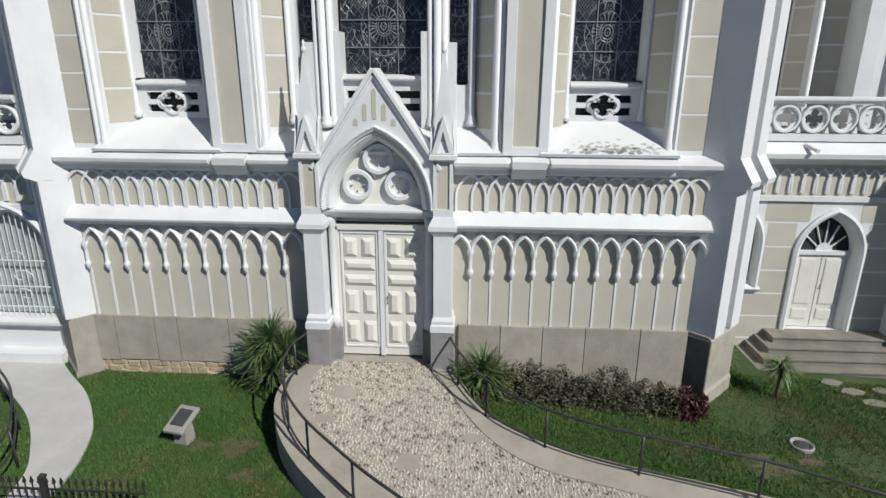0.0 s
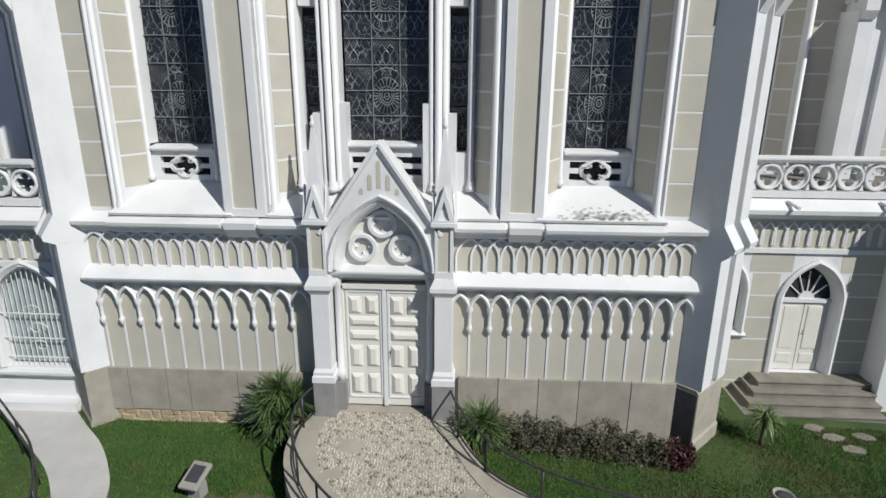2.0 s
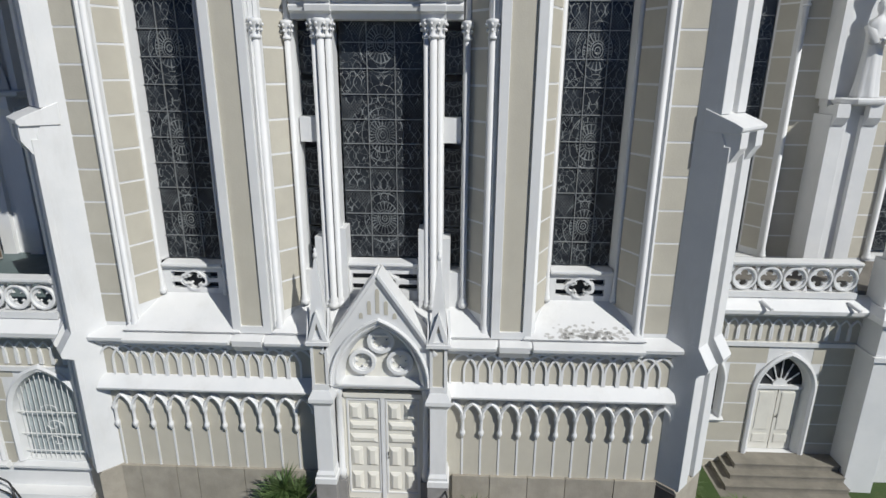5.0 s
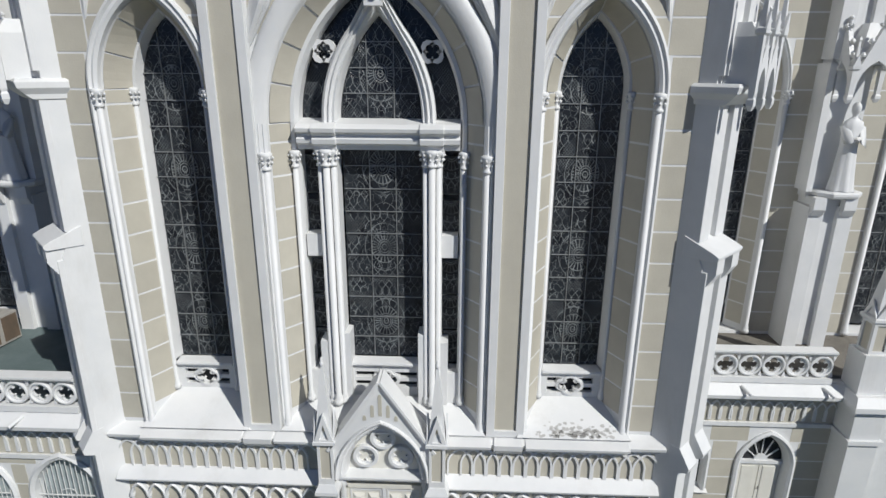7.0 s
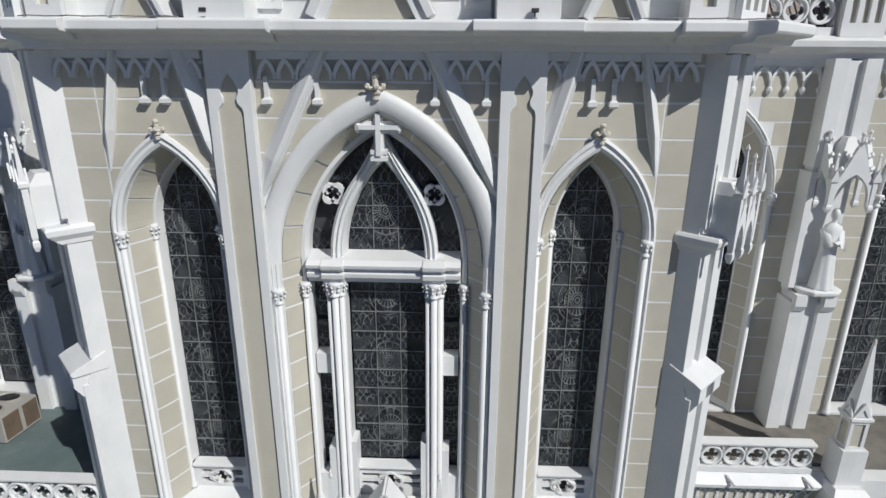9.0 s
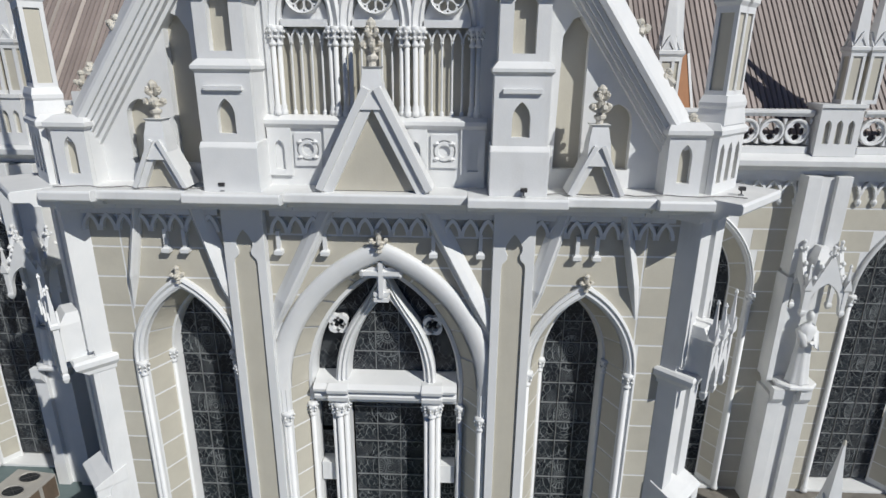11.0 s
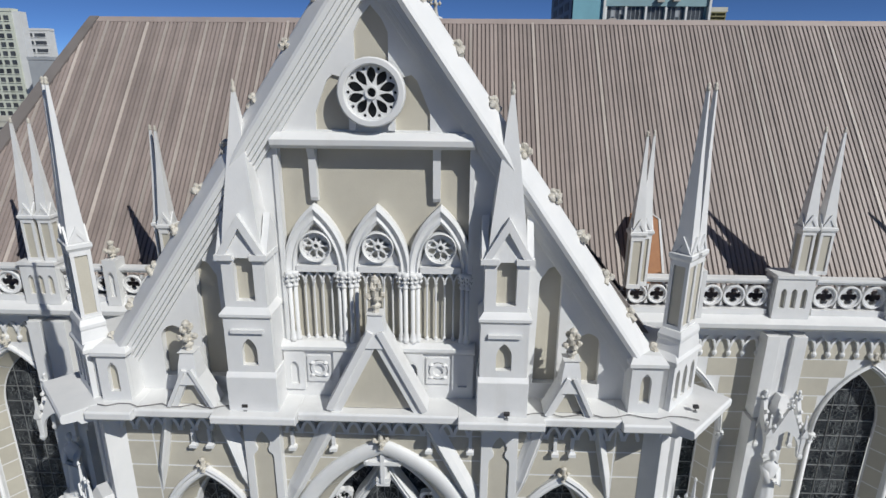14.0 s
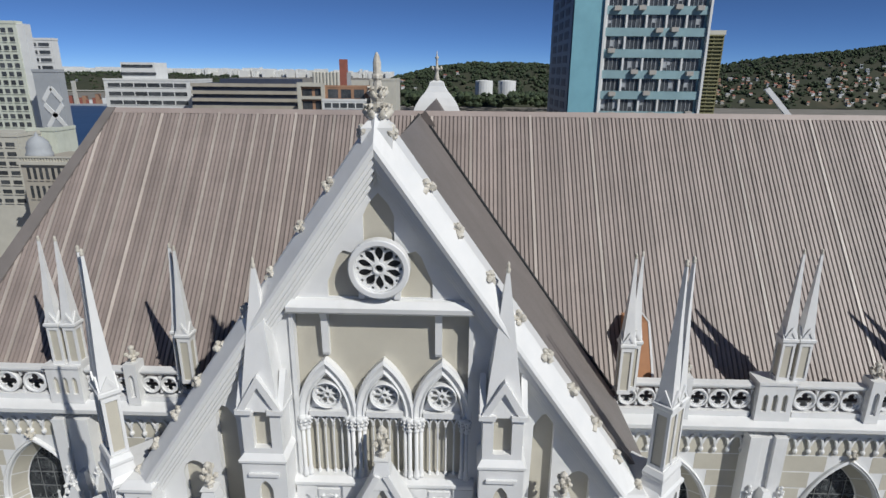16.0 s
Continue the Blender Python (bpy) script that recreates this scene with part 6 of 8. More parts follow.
    while z < 15.2:
        z2 = z + 0.68
        edges = [6.9]
        for c in wins:
            c = abs(c)
            zt = z + 0.34
            if zt < NS:
                h = 1.58
            else:
                r_ = (1.42 ** 2 + NR ** 2) / 2.84
                u = max(0, r_ ** 2 - (zt - 0.4 - NS) ** 2)
                h = max(0.0, math.sqrt(u) - (r_ - 1.42)) + 0.16 if zt < 14.9 else 0
            edges += [c - h, c + h] if h > 0.2 else [c, c]
        edges.append(24.0)
        for a0, a1 in zip(edges[::2], edges[1::2]):
            if a1 - a0 > 0.1:
                part("ashlar_block", Shape().box(*X_(a0, a1), NY - 0.006, NY + 0.01, z + 0.022, z2 - 0.022), BLOCKS, nw)
        z = z2
    n_ = int((24 - 7.2) / 0.46)
    for k in range(n_):
        x = s * (7.3 + k * 0.46)
        if min(abs(abs(x) - p) for p in (P1, P2)) < 0.75:
            continue
        o = new("hanging_arch", nh_me)
        o.parent, o.location = nw, (x, NY, 0)
        o = new("hanging_drop", nd_me)
        o.parent, o.location = nw, (x + s * 0.23, NY, 0)
    part("cornice", Shape().prism_x([(NY + 0.2, 15.9), (NY - 0.14, 15.94), (NY - 0.16, 16.06), (NY - 0.5, 16.14), (NY - 0.62, 16.24), (NY - 0.64, 16.40), (NY - 0.2, 16.56), (NY + 0.3, 16.56)], *X_(6.9, 40)), WHITE, nw, bevel=0.01)

    # nave piers with statue niche, pedestals and twin pinnacles
    for j, px in enumerate((P1, P2)):
        pr = thing("nave_pier", "white grooved nave pier with a bracket ledge", "pier", group="nave piers", kind="structure")
        for d in (-0.62, 0.22):
            part("shaft", Shape().box(*X_(px + d, px + d + 0.42), NY - 0.85, NY, 4.6, 9.0).box(*X_(px + d, px + d + 0.42), NY - 0.55, NY, 13.0, 15.95), WHITE, pr, bevel=0.01)
            part("bracket", Shape().prism_x([(NY - 0.8, 8.75), (NY - 0.9, 8.75), (NY - 1.02, 8.95), (NY - 1.02, 9.30), (NY - 0.8, 9.30)], *X_(px + d + 0.02, px + d + 0.36)), WHITE, pr)
        part("core", Shape().box(*X_(px - 0.5, px + 0.5), NY - 0.70, NY, 4.6, 9.25).box(*X_(px - 0.55, px + 0.6), NY - 0.42, NY, 9.2, 15.9), WHITE, pr)
        m = s * px + 0.16
        part("ledge", Shape().loft([[(m - q, NY - 0.3, z), (m - q, NY - 0.82, z), (m - q * 0.55, NY - 0.5 - q, z), (m + q * 0.55, NY - 0.5 - q, z), (m + q, NY - 0.82, z), (m + q, NY - 0.3, z)] for q, z in ((0.50, 9.26), (0.60, 9.31), (0.62, 9.36), (0.62, 9.42), (0.56, 9.46))]), WHITE, pr)
        part("niche_side", Shape().box(*X_(px - 0.68, px - 0.5), NY - 0.62, NY, 9.4, 12.9), WHITE, pr)
        cn = thing("niche_canopy", "white carved canopy with crocketed gablets and spirelets over a statue", "canopy", group="niche canopies")
        CY = NY - 0.62
        part("vault", Shape().loft([[(m - q, CY - q, z), (m + q, CY - q, z), (m + q, NY - 0.3, z), (m - q, NY - 0.3, z)] for q, z in ((0.46, 12.85), (0.46, 13.0), (0.30, 13.3), (0.10, 13.9))]), WHITE, cn)
        face = Shape().plate([(-0.56, 12.05), (-0.47, 12.05)] + [(x, z) for x, z in lancet(0, 0.45, 12.25, 0.70, None, 8)] + [(0.47, 12.05), (0.56, 12.05), (0.54, 12.55), (0.06, 13.72), (-0.06, 13.72), (-0.54, 12.55)], [], -0.60, -0.48)
        face_me = face.mesh("hood", WHITE)
        knob_me = Shape().lathe([(0.02, -0.04), (0.06, 0.0), (0.075, 0.04), (0.05, 0.09), (0.015, 0.12)], 0, 0, 6).mesh("crocket", WHITE)
        for a in (-math.pi / 2, 0, math.pi / 2):
            o = new("hood", face_me)
            o.parent, o.location, o.rotation_euler = cn, (m, CY, 0), (0, 0, a)
            ca, sa = math.cos(a), math.sin(a)
            for k in (-1, 1):
                for f in (0.1, 0.4, 0.7):
                    u, v = k * (0.58 - 0.48 * f), -0.54
                    o = new("crocket", knob_me)
                    o.parent, o.location = cn, (m + u * ca - v * sa, CY + u * sa + v * ca, 12.58 + 1.17 * f)
            leafy_finial(cn, m + 0.54 * sa, CY - 0.54 * ca, 13.64, 0.46, 0.13, 2, mat=WHITE, label="white carved finial")
        for du, dv in ((-0.56, -0.56), (0.56, -0.56), (-0.56, 0.05), (0.56, 0.05)):
            part("spirelet", Shape().loft([[(m + du - q, CY + dv - q, z), (m + du + q, CY + dv - q, z), (m + du + q, CY + dv + q, z), (m + du - q, CY + dv + q, z)] for q, z in
                                           ((0.03, 11.88), (0.075, 11.98), (0.075, 12.06), (0.055, 12.1), (0.065, 12.7), (0.105, 12.75), (0.105, 12.82), (0.06, 12.86), (0.02, 13.42), (0.04, 13.46), (0.012, 13.54))]), WHITE, cn)
            for k in (-1, 1):
                part("spirelet_gablet", Shape().plate([(m + du - 0.11, 12.8), (m + du + 0.11, 12.8), (m + du, 13.1)], [], CY + dv + k * 0.09 - 0.02, CY + dv + k * 0.09 + 0.02), WHITE, cn)
        # a plain standing figure
        st = Shape()
        prof = [(0.30, 0.24, 0.0), (0.29, 0.24, 0.05), (0.25, 0.20, 0.4), (0.22, 0.17, 0.85), (0.20, 0.15, 1.15), (0.22, 0.15, 1.4), (0.245, 0.15, 1.62), (0.22, 0.13, 1.74), (0.12, 0.09, 1.82), (0.06, 0.065, 1.86), (0.06, 0.065, 1.91), (0.09, 0.10, 1.98), (0.10, 0.115, 2.06), (0.09, 0.105, 2.14), (0.05, 0.06, 2.20), (0.02, 0.02, 2.22)]
        rg = []
        for k, (ax_, ay_, z) in enumerate(prof):
            ring_ = []
            for i in range(28):
                a = 2 * math.pi * i / 28
                wv = 1 + ((0.11 - 0.04 * z) * math.sin(a * 7 + z * 1.5) if z < 1.7 else 0)
                ring_.append((ax_ * wv * math.cos(a), ay_ * wv * math.sin(a), z))
            rg.append(ring_)
        st.loft(rg)
        st.loft([[(-0.28, -0.05, 1.62), (-0.12, -0.05, 1.7), (-0.12, 0.08, 1.7), (-0.28, 0.08, 1.62)], [(-0.22, -0.26, 1.18), (-0.08, -0.28, 1.28), (-0.08, -0.16, 1.32), (-0.24, -0.14, 1.22)], [(0.02, -0.34, 1.32), (0.08, -0.34, 1.40), (0.08, -0.24, 1.42), (0.02, -0.24, 1.34)]])
        st.loft([[(0.28, -0.05, 1.62), (0.12, -0.05, 1.7), (0.12, 0.08, 1.7), (0.28, 0.08, 1.62)], [(0.26, -0.26, 1.12), (0.12, -0.28, 1.22), (0.12, -0.16, 1.26), (0.28, -0.14, 1.16)], [(0.04, -0.36, 1.26), (-0.04, -0.34, 1.34), (-0.04, -0.24, 1.36), (0.04, -0.24, 1.28)]])
        so = part("statue", st, WHITE, None, smooth=True)
        so.location, so.scale = (m, NY - 0.76, 9.46), (1.12, 1.12, 1.10)
        tagged(so, "white robed stone statue standing on a bracket ledge", "statue", group="niche statues")
        # parapet pedestal with twin pinnacles
        pd = thing("parapet_pedestal", "white parapet pedestal with arched slots", "pedestal", group="parapet pedestals")
        part("body", Shape().plate(rect(*X_(px - 0.56, px + 0.60), 16.5, 17.86), [lancet(s * px + d, 0.09, 17.35, 0.16, 16.85, 5) for d in (-0.3, 0.02, 0.34)], NY - 0.40, NY - 0.30).box(*X_(px - 0.56, px + 0.60), NY - 0.29, NY + 0.3, 16.5, 17.86), WHITE, pd)
        part("slot_panel", Shape().box(*X_(px - 0.5, px + 0.56), NY - 0.304, NY - 0.294, 16.8, 17.6), BEIGE, pd)
        part("top", Shape().box(*X_(px - 0.60, px + 0.66), NY - 0.45, NY + 0.34, 17.85, 17.95), WHITE, pd)
        for d in ((0.18, 0.73) if s > 0 else (-0.42, 0.13)):
            spire_set("nave_pinnacle", "slender white pinnacle with a needle spire on the nave parapet", 0.42, 17.95, 19.35, 22.35, s * (px + d), NY - 0.08, group="nave pinnacles")
    # nave parapet
    balustrade("balustrade_nave_" + side, *X_(9.5, P1 - 0.65), NY - 0.1, 16.55, 17.78, 3, "white pierced balustrade with quatrefoil rings on the nave parapet")
    balustrade("balustrade_nave_" + side, *X_(P1 + 0.75, 15.3), NY - 0.1, 16.55, 17.78, 3, "white pierced balustrade with quatrefoil rings on the nave parapet")
    balustrade("balustrade_nave_" + side, *X_(15.75, P2 - 0.65), NY - 0.1, 16.55, 17.78, 3, "white pierced balustrade with quatrefoil rings on the nave parapet")
    balustrade("balustrade_nave_" + side, *X_(7.2, 9.1), NY - 0.1, 16.55, 17.78, 3, "white pierced balustrade with quatrefoil rings on the nave parapet")
    for px in (9.3, 15.52):
        pd = thing("parapet_post", "narrow white parapet post with a weathered finial", "post", group="parapet posts")
        part("body", Shape().plate(rect(*X_(px - 0.22, px + 0.22), 16.5, 18.05), [lancet(s * px, 0.09, 17.5, 0.16, 16.8, 5)], NY - 0.42, NY - 0.32).box(*X_(px - 0.22, px + 0.22), NY - 0.31, NY + 0.1, 16.5, 18.05), WHITE, pd)
        finial_cross(pd, s * px, NY - 0.15, 18.05, 1.35)
    for x, y in ((7.22, 5.1), (7.50, 5.36)):
        spire_set("nave_pinnacle", "slender white pinnacle with a needle spire on the nave parapet", 0.42, 17.5, 19.2, 22.2, s * x, y, group="nave pinnacles")

# ---- roofs ----
RY, RZ = 13.5, 25.87        # nave ridge
EY, EZ = 6.0, 17.0           # nave eave
RX0, RX1 = -13.75, 40.0
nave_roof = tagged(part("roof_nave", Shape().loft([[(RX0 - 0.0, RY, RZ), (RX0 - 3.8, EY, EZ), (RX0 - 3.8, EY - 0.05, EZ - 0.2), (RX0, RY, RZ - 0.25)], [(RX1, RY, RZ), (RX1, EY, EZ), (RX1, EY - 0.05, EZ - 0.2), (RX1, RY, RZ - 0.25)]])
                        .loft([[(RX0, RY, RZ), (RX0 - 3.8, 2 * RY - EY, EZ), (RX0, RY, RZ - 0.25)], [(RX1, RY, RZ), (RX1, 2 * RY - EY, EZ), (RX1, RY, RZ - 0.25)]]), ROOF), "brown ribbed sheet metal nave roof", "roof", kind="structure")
part("hip_end", Shape().add([(RX0, RY, RZ), (RX0 - 3.8, EY, EZ), (RX0 - 3.8, 2 * RY - EY, EZ)], [(0, 1, 2)]), ROOF, nave_roof)
part("ridge_cap", Shape().loft([[(RX0, RY - 0.16, RZ - 0.12), (RX0, RY, RZ + 0.09), (RX0, RY + 0.2, RZ - 0.2)], [(RX1, RY - 0.16, RZ - 0.12), (RX1, RY, RZ + 0.09), (RX1, RY + 0.2, RZ - 0.2)]]), ROOFRIB, nave_roof)
slope = Vector((0, RY - EY, RZ - EZ))
L = slope.length
rise = math.atan2(RZ - EZ, RY - EY)
TR = 25.8   # transept ridge height
rb = Shape()
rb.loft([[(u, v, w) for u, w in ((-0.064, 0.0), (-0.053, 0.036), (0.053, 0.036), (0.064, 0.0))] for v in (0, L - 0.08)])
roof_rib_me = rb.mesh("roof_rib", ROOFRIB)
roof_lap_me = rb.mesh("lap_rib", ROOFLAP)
HX = 7.15    # half width of the transept roof at its eaves
# transept roof, in front of the nave roof
tro = tagged(part("roof_transept", Shape().loft([[(0, 0.8, TR), (-HX, 0.8, EZ), (-HX, 0.8, EZ - 0.2), (0, 0.8, TR - 0.25)], [(0, RY, TR), (-HX, RY, EZ), (-HX, RY, EZ - 0.2), (0, RY, TR - 0.25)]])
                  .loft([[(0, 0.8, TR), (HX, 0.8, EZ), (HX, 0.8, EZ - 0.2), (0, 0.8, TR - 0.25)], [(0, RY, TR), (HX, RY, EZ), (HX, RY, EZ - 0.2), (0, RY, TR - 0.25)]]), VALLEY), "grey-brown sheet metal transept roof", "roof", kind="structure")
random.seed(77)
x, k = RX0 - 3.4, 0
while x < 26:
    t1 = 1 - (RX0 - x) / 3.8 if x < RX0 else 1.0
    lap = k % 5 == 0 if x < 1 else (k % 5 == 0 and random.random() < 0.45)
    o = new("lap_rib" if lap else "roof_rib", roof_lap_me if lap else roof_rib_me)
    o.parent = nave_roof
    o.location = (x + random.uniform(-0.006, 0.006), EY, EZ)
    o.rotation_euler = (rise, 0, 0)
    o.scale = (1, max(0.05, t1), random.uniform(0.85, 1.15) * (1.2 if lap else 1))
    x += 0.168
    k += 1
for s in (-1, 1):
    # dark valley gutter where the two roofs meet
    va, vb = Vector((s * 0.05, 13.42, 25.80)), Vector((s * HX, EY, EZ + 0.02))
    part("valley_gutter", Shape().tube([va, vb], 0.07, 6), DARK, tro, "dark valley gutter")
# broad flashing along the hip
h0, h1 = Vector((RX0, RY, RZ + 0.05)), Vector((RX0 - 3.8, EY, EZ + 0.05))
inn = Vector((0.75, 0, 0))
up = Vector((0, -0.05, 0.06))
part("hip_flashing", Shape().loft([[h0 + up, h0 + inn * 0.5 + up, h0 + inn * 0.5, h0], [h1 + up, h1 + inn + up, h1 + inn, h1]]), VALLEY, nave_roof, "smooth grey-brown hip flashing")
# terracotta-coloured panel leaning behind the parapet
TERRA = surface("terracotta_panel", (0.40, 0.20, 0.10), (0.34, 0.165, 0.085), 2.0, 0.8, 20, 0.2, stain=(0.22, 0.12, 0.07), stain_scale=1.5, stain_amount=0.5)
tp = thing("roof_hatch", "terracotta-coloured hatch panel with pale edge on the roof", "hatch")
part("panel", Shape().loft([[(7.55, 6.1, 17.05), (8.60, 6.1, 17.05), (8.60, 6.5, 17.05), (7.55, 6.5, 17.05)], [(7.7, 6.75, 19.25), (8.40, 6.75, 19.25), (8.40, 7.6, 19.25), (7.7, 7.6, 19.25)]]), TERRA, tp)
part("edge", Shape().loft([[(8.60, 6.08, 17.05), (8.68, 6.08, 17.05), (8.68, 6.5, 17.05), (8.60, 6.5, 17.05)], [(8.40, 6.73, 19.27), (8.47, 6.73, 19.27), (8.47, 7.6, 19.27), (8.40, 7.6, 19.27)]]), WHITE, tp)


# ---- aisle door, windows, steps ----
rdoor = thing("door_2", "closed white double side door under a fanlight, up stone steps", "door", kind="structure")
DX = 10.69
s_ = Shape()
arch_band(s_, [(0.86, 1.18, AY + 0.02), (0.86, 1.18, AY - 0.07), (0.79, 1.10, AY - 0.10), (0.72, 1.02, AY - 0.05), (0.70, 1.0, AY + 0.02), (0.62, 0.9, AY + 0.22)], DX, 1.72, -0.33, 10)
part("surround", s_, WHITE, rdoor)
for k in (-1, 1):
    x0, x1 = sorted((DX + k * 0.01, DX + k * 0.60))
    lf = part("door_leaf", Shape().box(x0, x1, AY + 0.20, AY + 0.26, -0.31, 1.66), DOORW, rdoor)
    for z0_, z1_ in ((-0.12, 0.2), (0.3, 1.56)):
        part("raised_panel", Shape().loft([[(x0 + q, y, z0_ + q - 0.08), (x1 - q, y, z0_ + q - 0.08), (x1 - q, y, z1_ - q + 0.08), (x0 + q, y, z1_ - q + 0.08)] for q, y in ((0.10, AY + 0.20), (0.10, AY + 0.185), (0.14, AY + 0.18))]), DOORW, lf)
part("transom", Shape().box(DX - 0.63, DX + 0.63, AY + 0.14, AY + 0.27, 1.66, 1.76), WHITE, rdoor)
fan = Shape()
for k in range(5):
    a = math.radians(30 + 30 * k)
    fan.tube([(DX + 0.15 * math.cos(a), AY + 0.22, 1.76 + 0.12 * math.sin(a)), (DX + 0.55 * math.cos(a), AY + 0.22, 1.76 + 0.75 * math.sin(a))], 0.022, 6)
fan.plate([(DX + 0.2 * math.cos(math.radians(180 * i / 12)), 1.76 + 0.2 * math.sin(math.radians(180 * i / 12))) for i in range(13)], [], AY + 0.19, AY + 0.25)
part("fanlight_bars", fan, WHITE, rdoor)
part("fanlight_glass", Shape().plate(lancet(DX, 0.62, 1.75, 0.88, None, 10), [], AY + 0.245, AY + 0.255), DARK, rdoor)
part("handle", Shape().tube([(DX + 0.05, AY + 0.2, 0.75), (DX + 0.05, AY + 0.15, 0.75), (DX + 0.05, AY + 0.15, 0.86)], 0.012), IRON, rdoor, "small dark handle")
awin = thing("window_10", "narrow pointed aisle window with leaded panes", "window", kind="structure")
s_ = Shape()
arch_band(s_, [(0.54, 1.0, AY + 0.02), (0.54, 1.0, AY - 0.06), (0.48, 0.92, AY - 0.09), (0.43, 0.86, AY - 0.03), (0.40, 0.82, AY + 0.2)], 8.55, 1.95, 0.85, 10)
part("surround", s_, WHITE, awin)
glazing(awin, 8.55, 0.41, 1.95, 0.83, 0.86, 3, 0.36, AY + 0.2)
part("sill", Shape().prism_x([(AY + 0.2, 0.70), (AY - 0.08, 0.72), (AY - 0.14, 0.80), (AY + 0.2, 0.92)], 7.95, 9.15), WHITE, awin)

BARS = surface("white_grille_paint", (0.72, 0.72, 0.70), (0.62, 0.62, 0.60), 4, 0.5, 40, 0.1)
# Sky reflection is painted into this glass as a pale base colour.
PALE = surface("sky_reflection_glass", (0.44, 0.49, 0.49), (0.30, 0.34, 0.345), 1.2, 0.15, 20, 0.02)
AL = 0.45
for num, cx, hw in ((11, -10.85, 0.90), (12, -8.42, 0.90)):
    lw = thing(f"window_{num}", "pointed aisle window behind a white iron grille", "window", kind="structure")
    s_ = Shape()
    arch_band(s_, [(hw + 0.16, 1.40, AL + 0.02), (hw + 0.16, 1.40, AL - 0.06), (hw + 0.09, 1.31, AL - 0.10), (hw, 1.2, AL - 0.04), (hw - 0.04, 1.15, AL + 0.24)], cx, 1.85, 0.48, 10)
    part("surround", s_, WHITE, lw)
    part("glass", Shape().plate(lancet(cx, hw - 0.02, 1.85, 1.17, 0.48, 10), [], AL + 0.25, AL + 0.26), PALE, lw, "glass with the sky reflection in its pale colour")
    nb = int(hw * 2 / 0.125)
    for k in range(1, nb):
        x = cx - hw + 2 * hw * k / nb
        r_ = (hw * hw + 1.44) / (2 * hw)
        top = 1.85 + math.sqrt(max(0.0, r_ * r_ - (abs(x - cx) + r_ - hw) ** 2)) - 0.03
        part("grille_bar", Shape().tube([(x, AL + 0.06, 0.49), (x, AL + 0.06, top)], 0.011, 5), BARS, lw)
    for z in (0.72, 1.22, 1.85):
        part("grille_rail", Shape().box(cx - hw + 0.02, cx + hw - 0.02, AL + 0.045, AL + 0.075, z - 0.012, z + 0.012), BARS, lw)
    sc = Shape()
    for k in range(3):
        zz = 0.85 + 0.45 * k
        pts = [(cx + (0.28 - 0.022 * i) * math.cos(i * 0.6) * (1 if k % 2 else -1), AL + 0.05, zz + 0.16 + (0.20 - 0.016 * i) * math.sin(i * 0.6)) for i in range(12)]
        sc.tube(pts, 0.01, 5)
    part("grille_scroll", sc, BARS, lw)
    part("sill", Shape().prism_x([(AL + 0.24, 0.26), (AL - 0.10, 0.28), (AL - 0.18, 0.36), (AL - 0.18, 0.42), (AL + 0.24, 0.49)], cx - hw - 0.22, cx + hw + 0.22), WHITE, lw)

STEPC = surface("step_stone", (0.245, 0.225, 0.185), (0.18, 0.165, 0.135), 2, 0.8, 18, 0.35, stain=(0.18, 0.165, 0.14), stain_scale=2, stain_amount=0.5)
steps = thing("entrance_steps", "worn grey stone steps up to the side door", "steps", kind="structure")
for k in range(4):
    e = 0.26 * k
    part("step", Shape().loft([[(9.45 - e * 0.8 + q, 2.20 - e + q, z), (12.34, 2.20 - e + q, z), (12.34, AY, z), (9.45 - e * 0.8 + q, AY, z)] for q, z in ((0.03, -1.4), (0.03, -0.36 - 0.17 * k), (0.0, -0.35 - 0.17 * k), (0.0, -0.31 - 0.17 * k))]), STEPC, steps)
FLAG = STEPC
for k, (x, y) in enumerate(((10.3, 1.0), (10.55, 0.62), (10.75, 0.18), (11.3, 0.75))):
    pts = [(0.22 * math.cos(a + 0.3 * math.sin(3 * a + k)) * (1.1 + 0.2 * math.sin(2 * a + k)), 0.15 * math.sin(a) * (1 + 0.15 * math.cos(3 * a + k))) for a in [i * 2 * math.pi / 9 for i in range(9)]]
    o = part("stepping_stone", Shape().prism_z(pts, 0, 0.09), FLAG)
    o.location = (x, y, lawn_z(x, y) - 0.05)
    tagged(o, "flat grey stepping stone set in the lawn", "stone", group="stepping stones")

# ---- forecourt ramp with pebble paving ----
def ramp_z(x, y):
    return -0.06 * max(0.0, -y - 1.2)


def smooth_line(pts, n=8):
    """A smooth curve through points."""
    out = []
    P = [pts[0]] + list(pts) + [pts[-1]]
    for i in range(1, len(P) - 2):
        for k in range(n):
            t = k / n
            p0, p1, p2, p3 = (np.array(P[i + d]) for d in (-1, 0, 1, 2))
            out.append(tuple(0.5 * (2 * p1 + (p2 - p0) * t + (2 * p0 - 5 * p1 + 4 * p2 - p3) * t ** 2 + (3 * p1 - p0 - 3 * p2 + p3) * t ** 3)))
    out.append(tuple(pts[-1]))
    return out


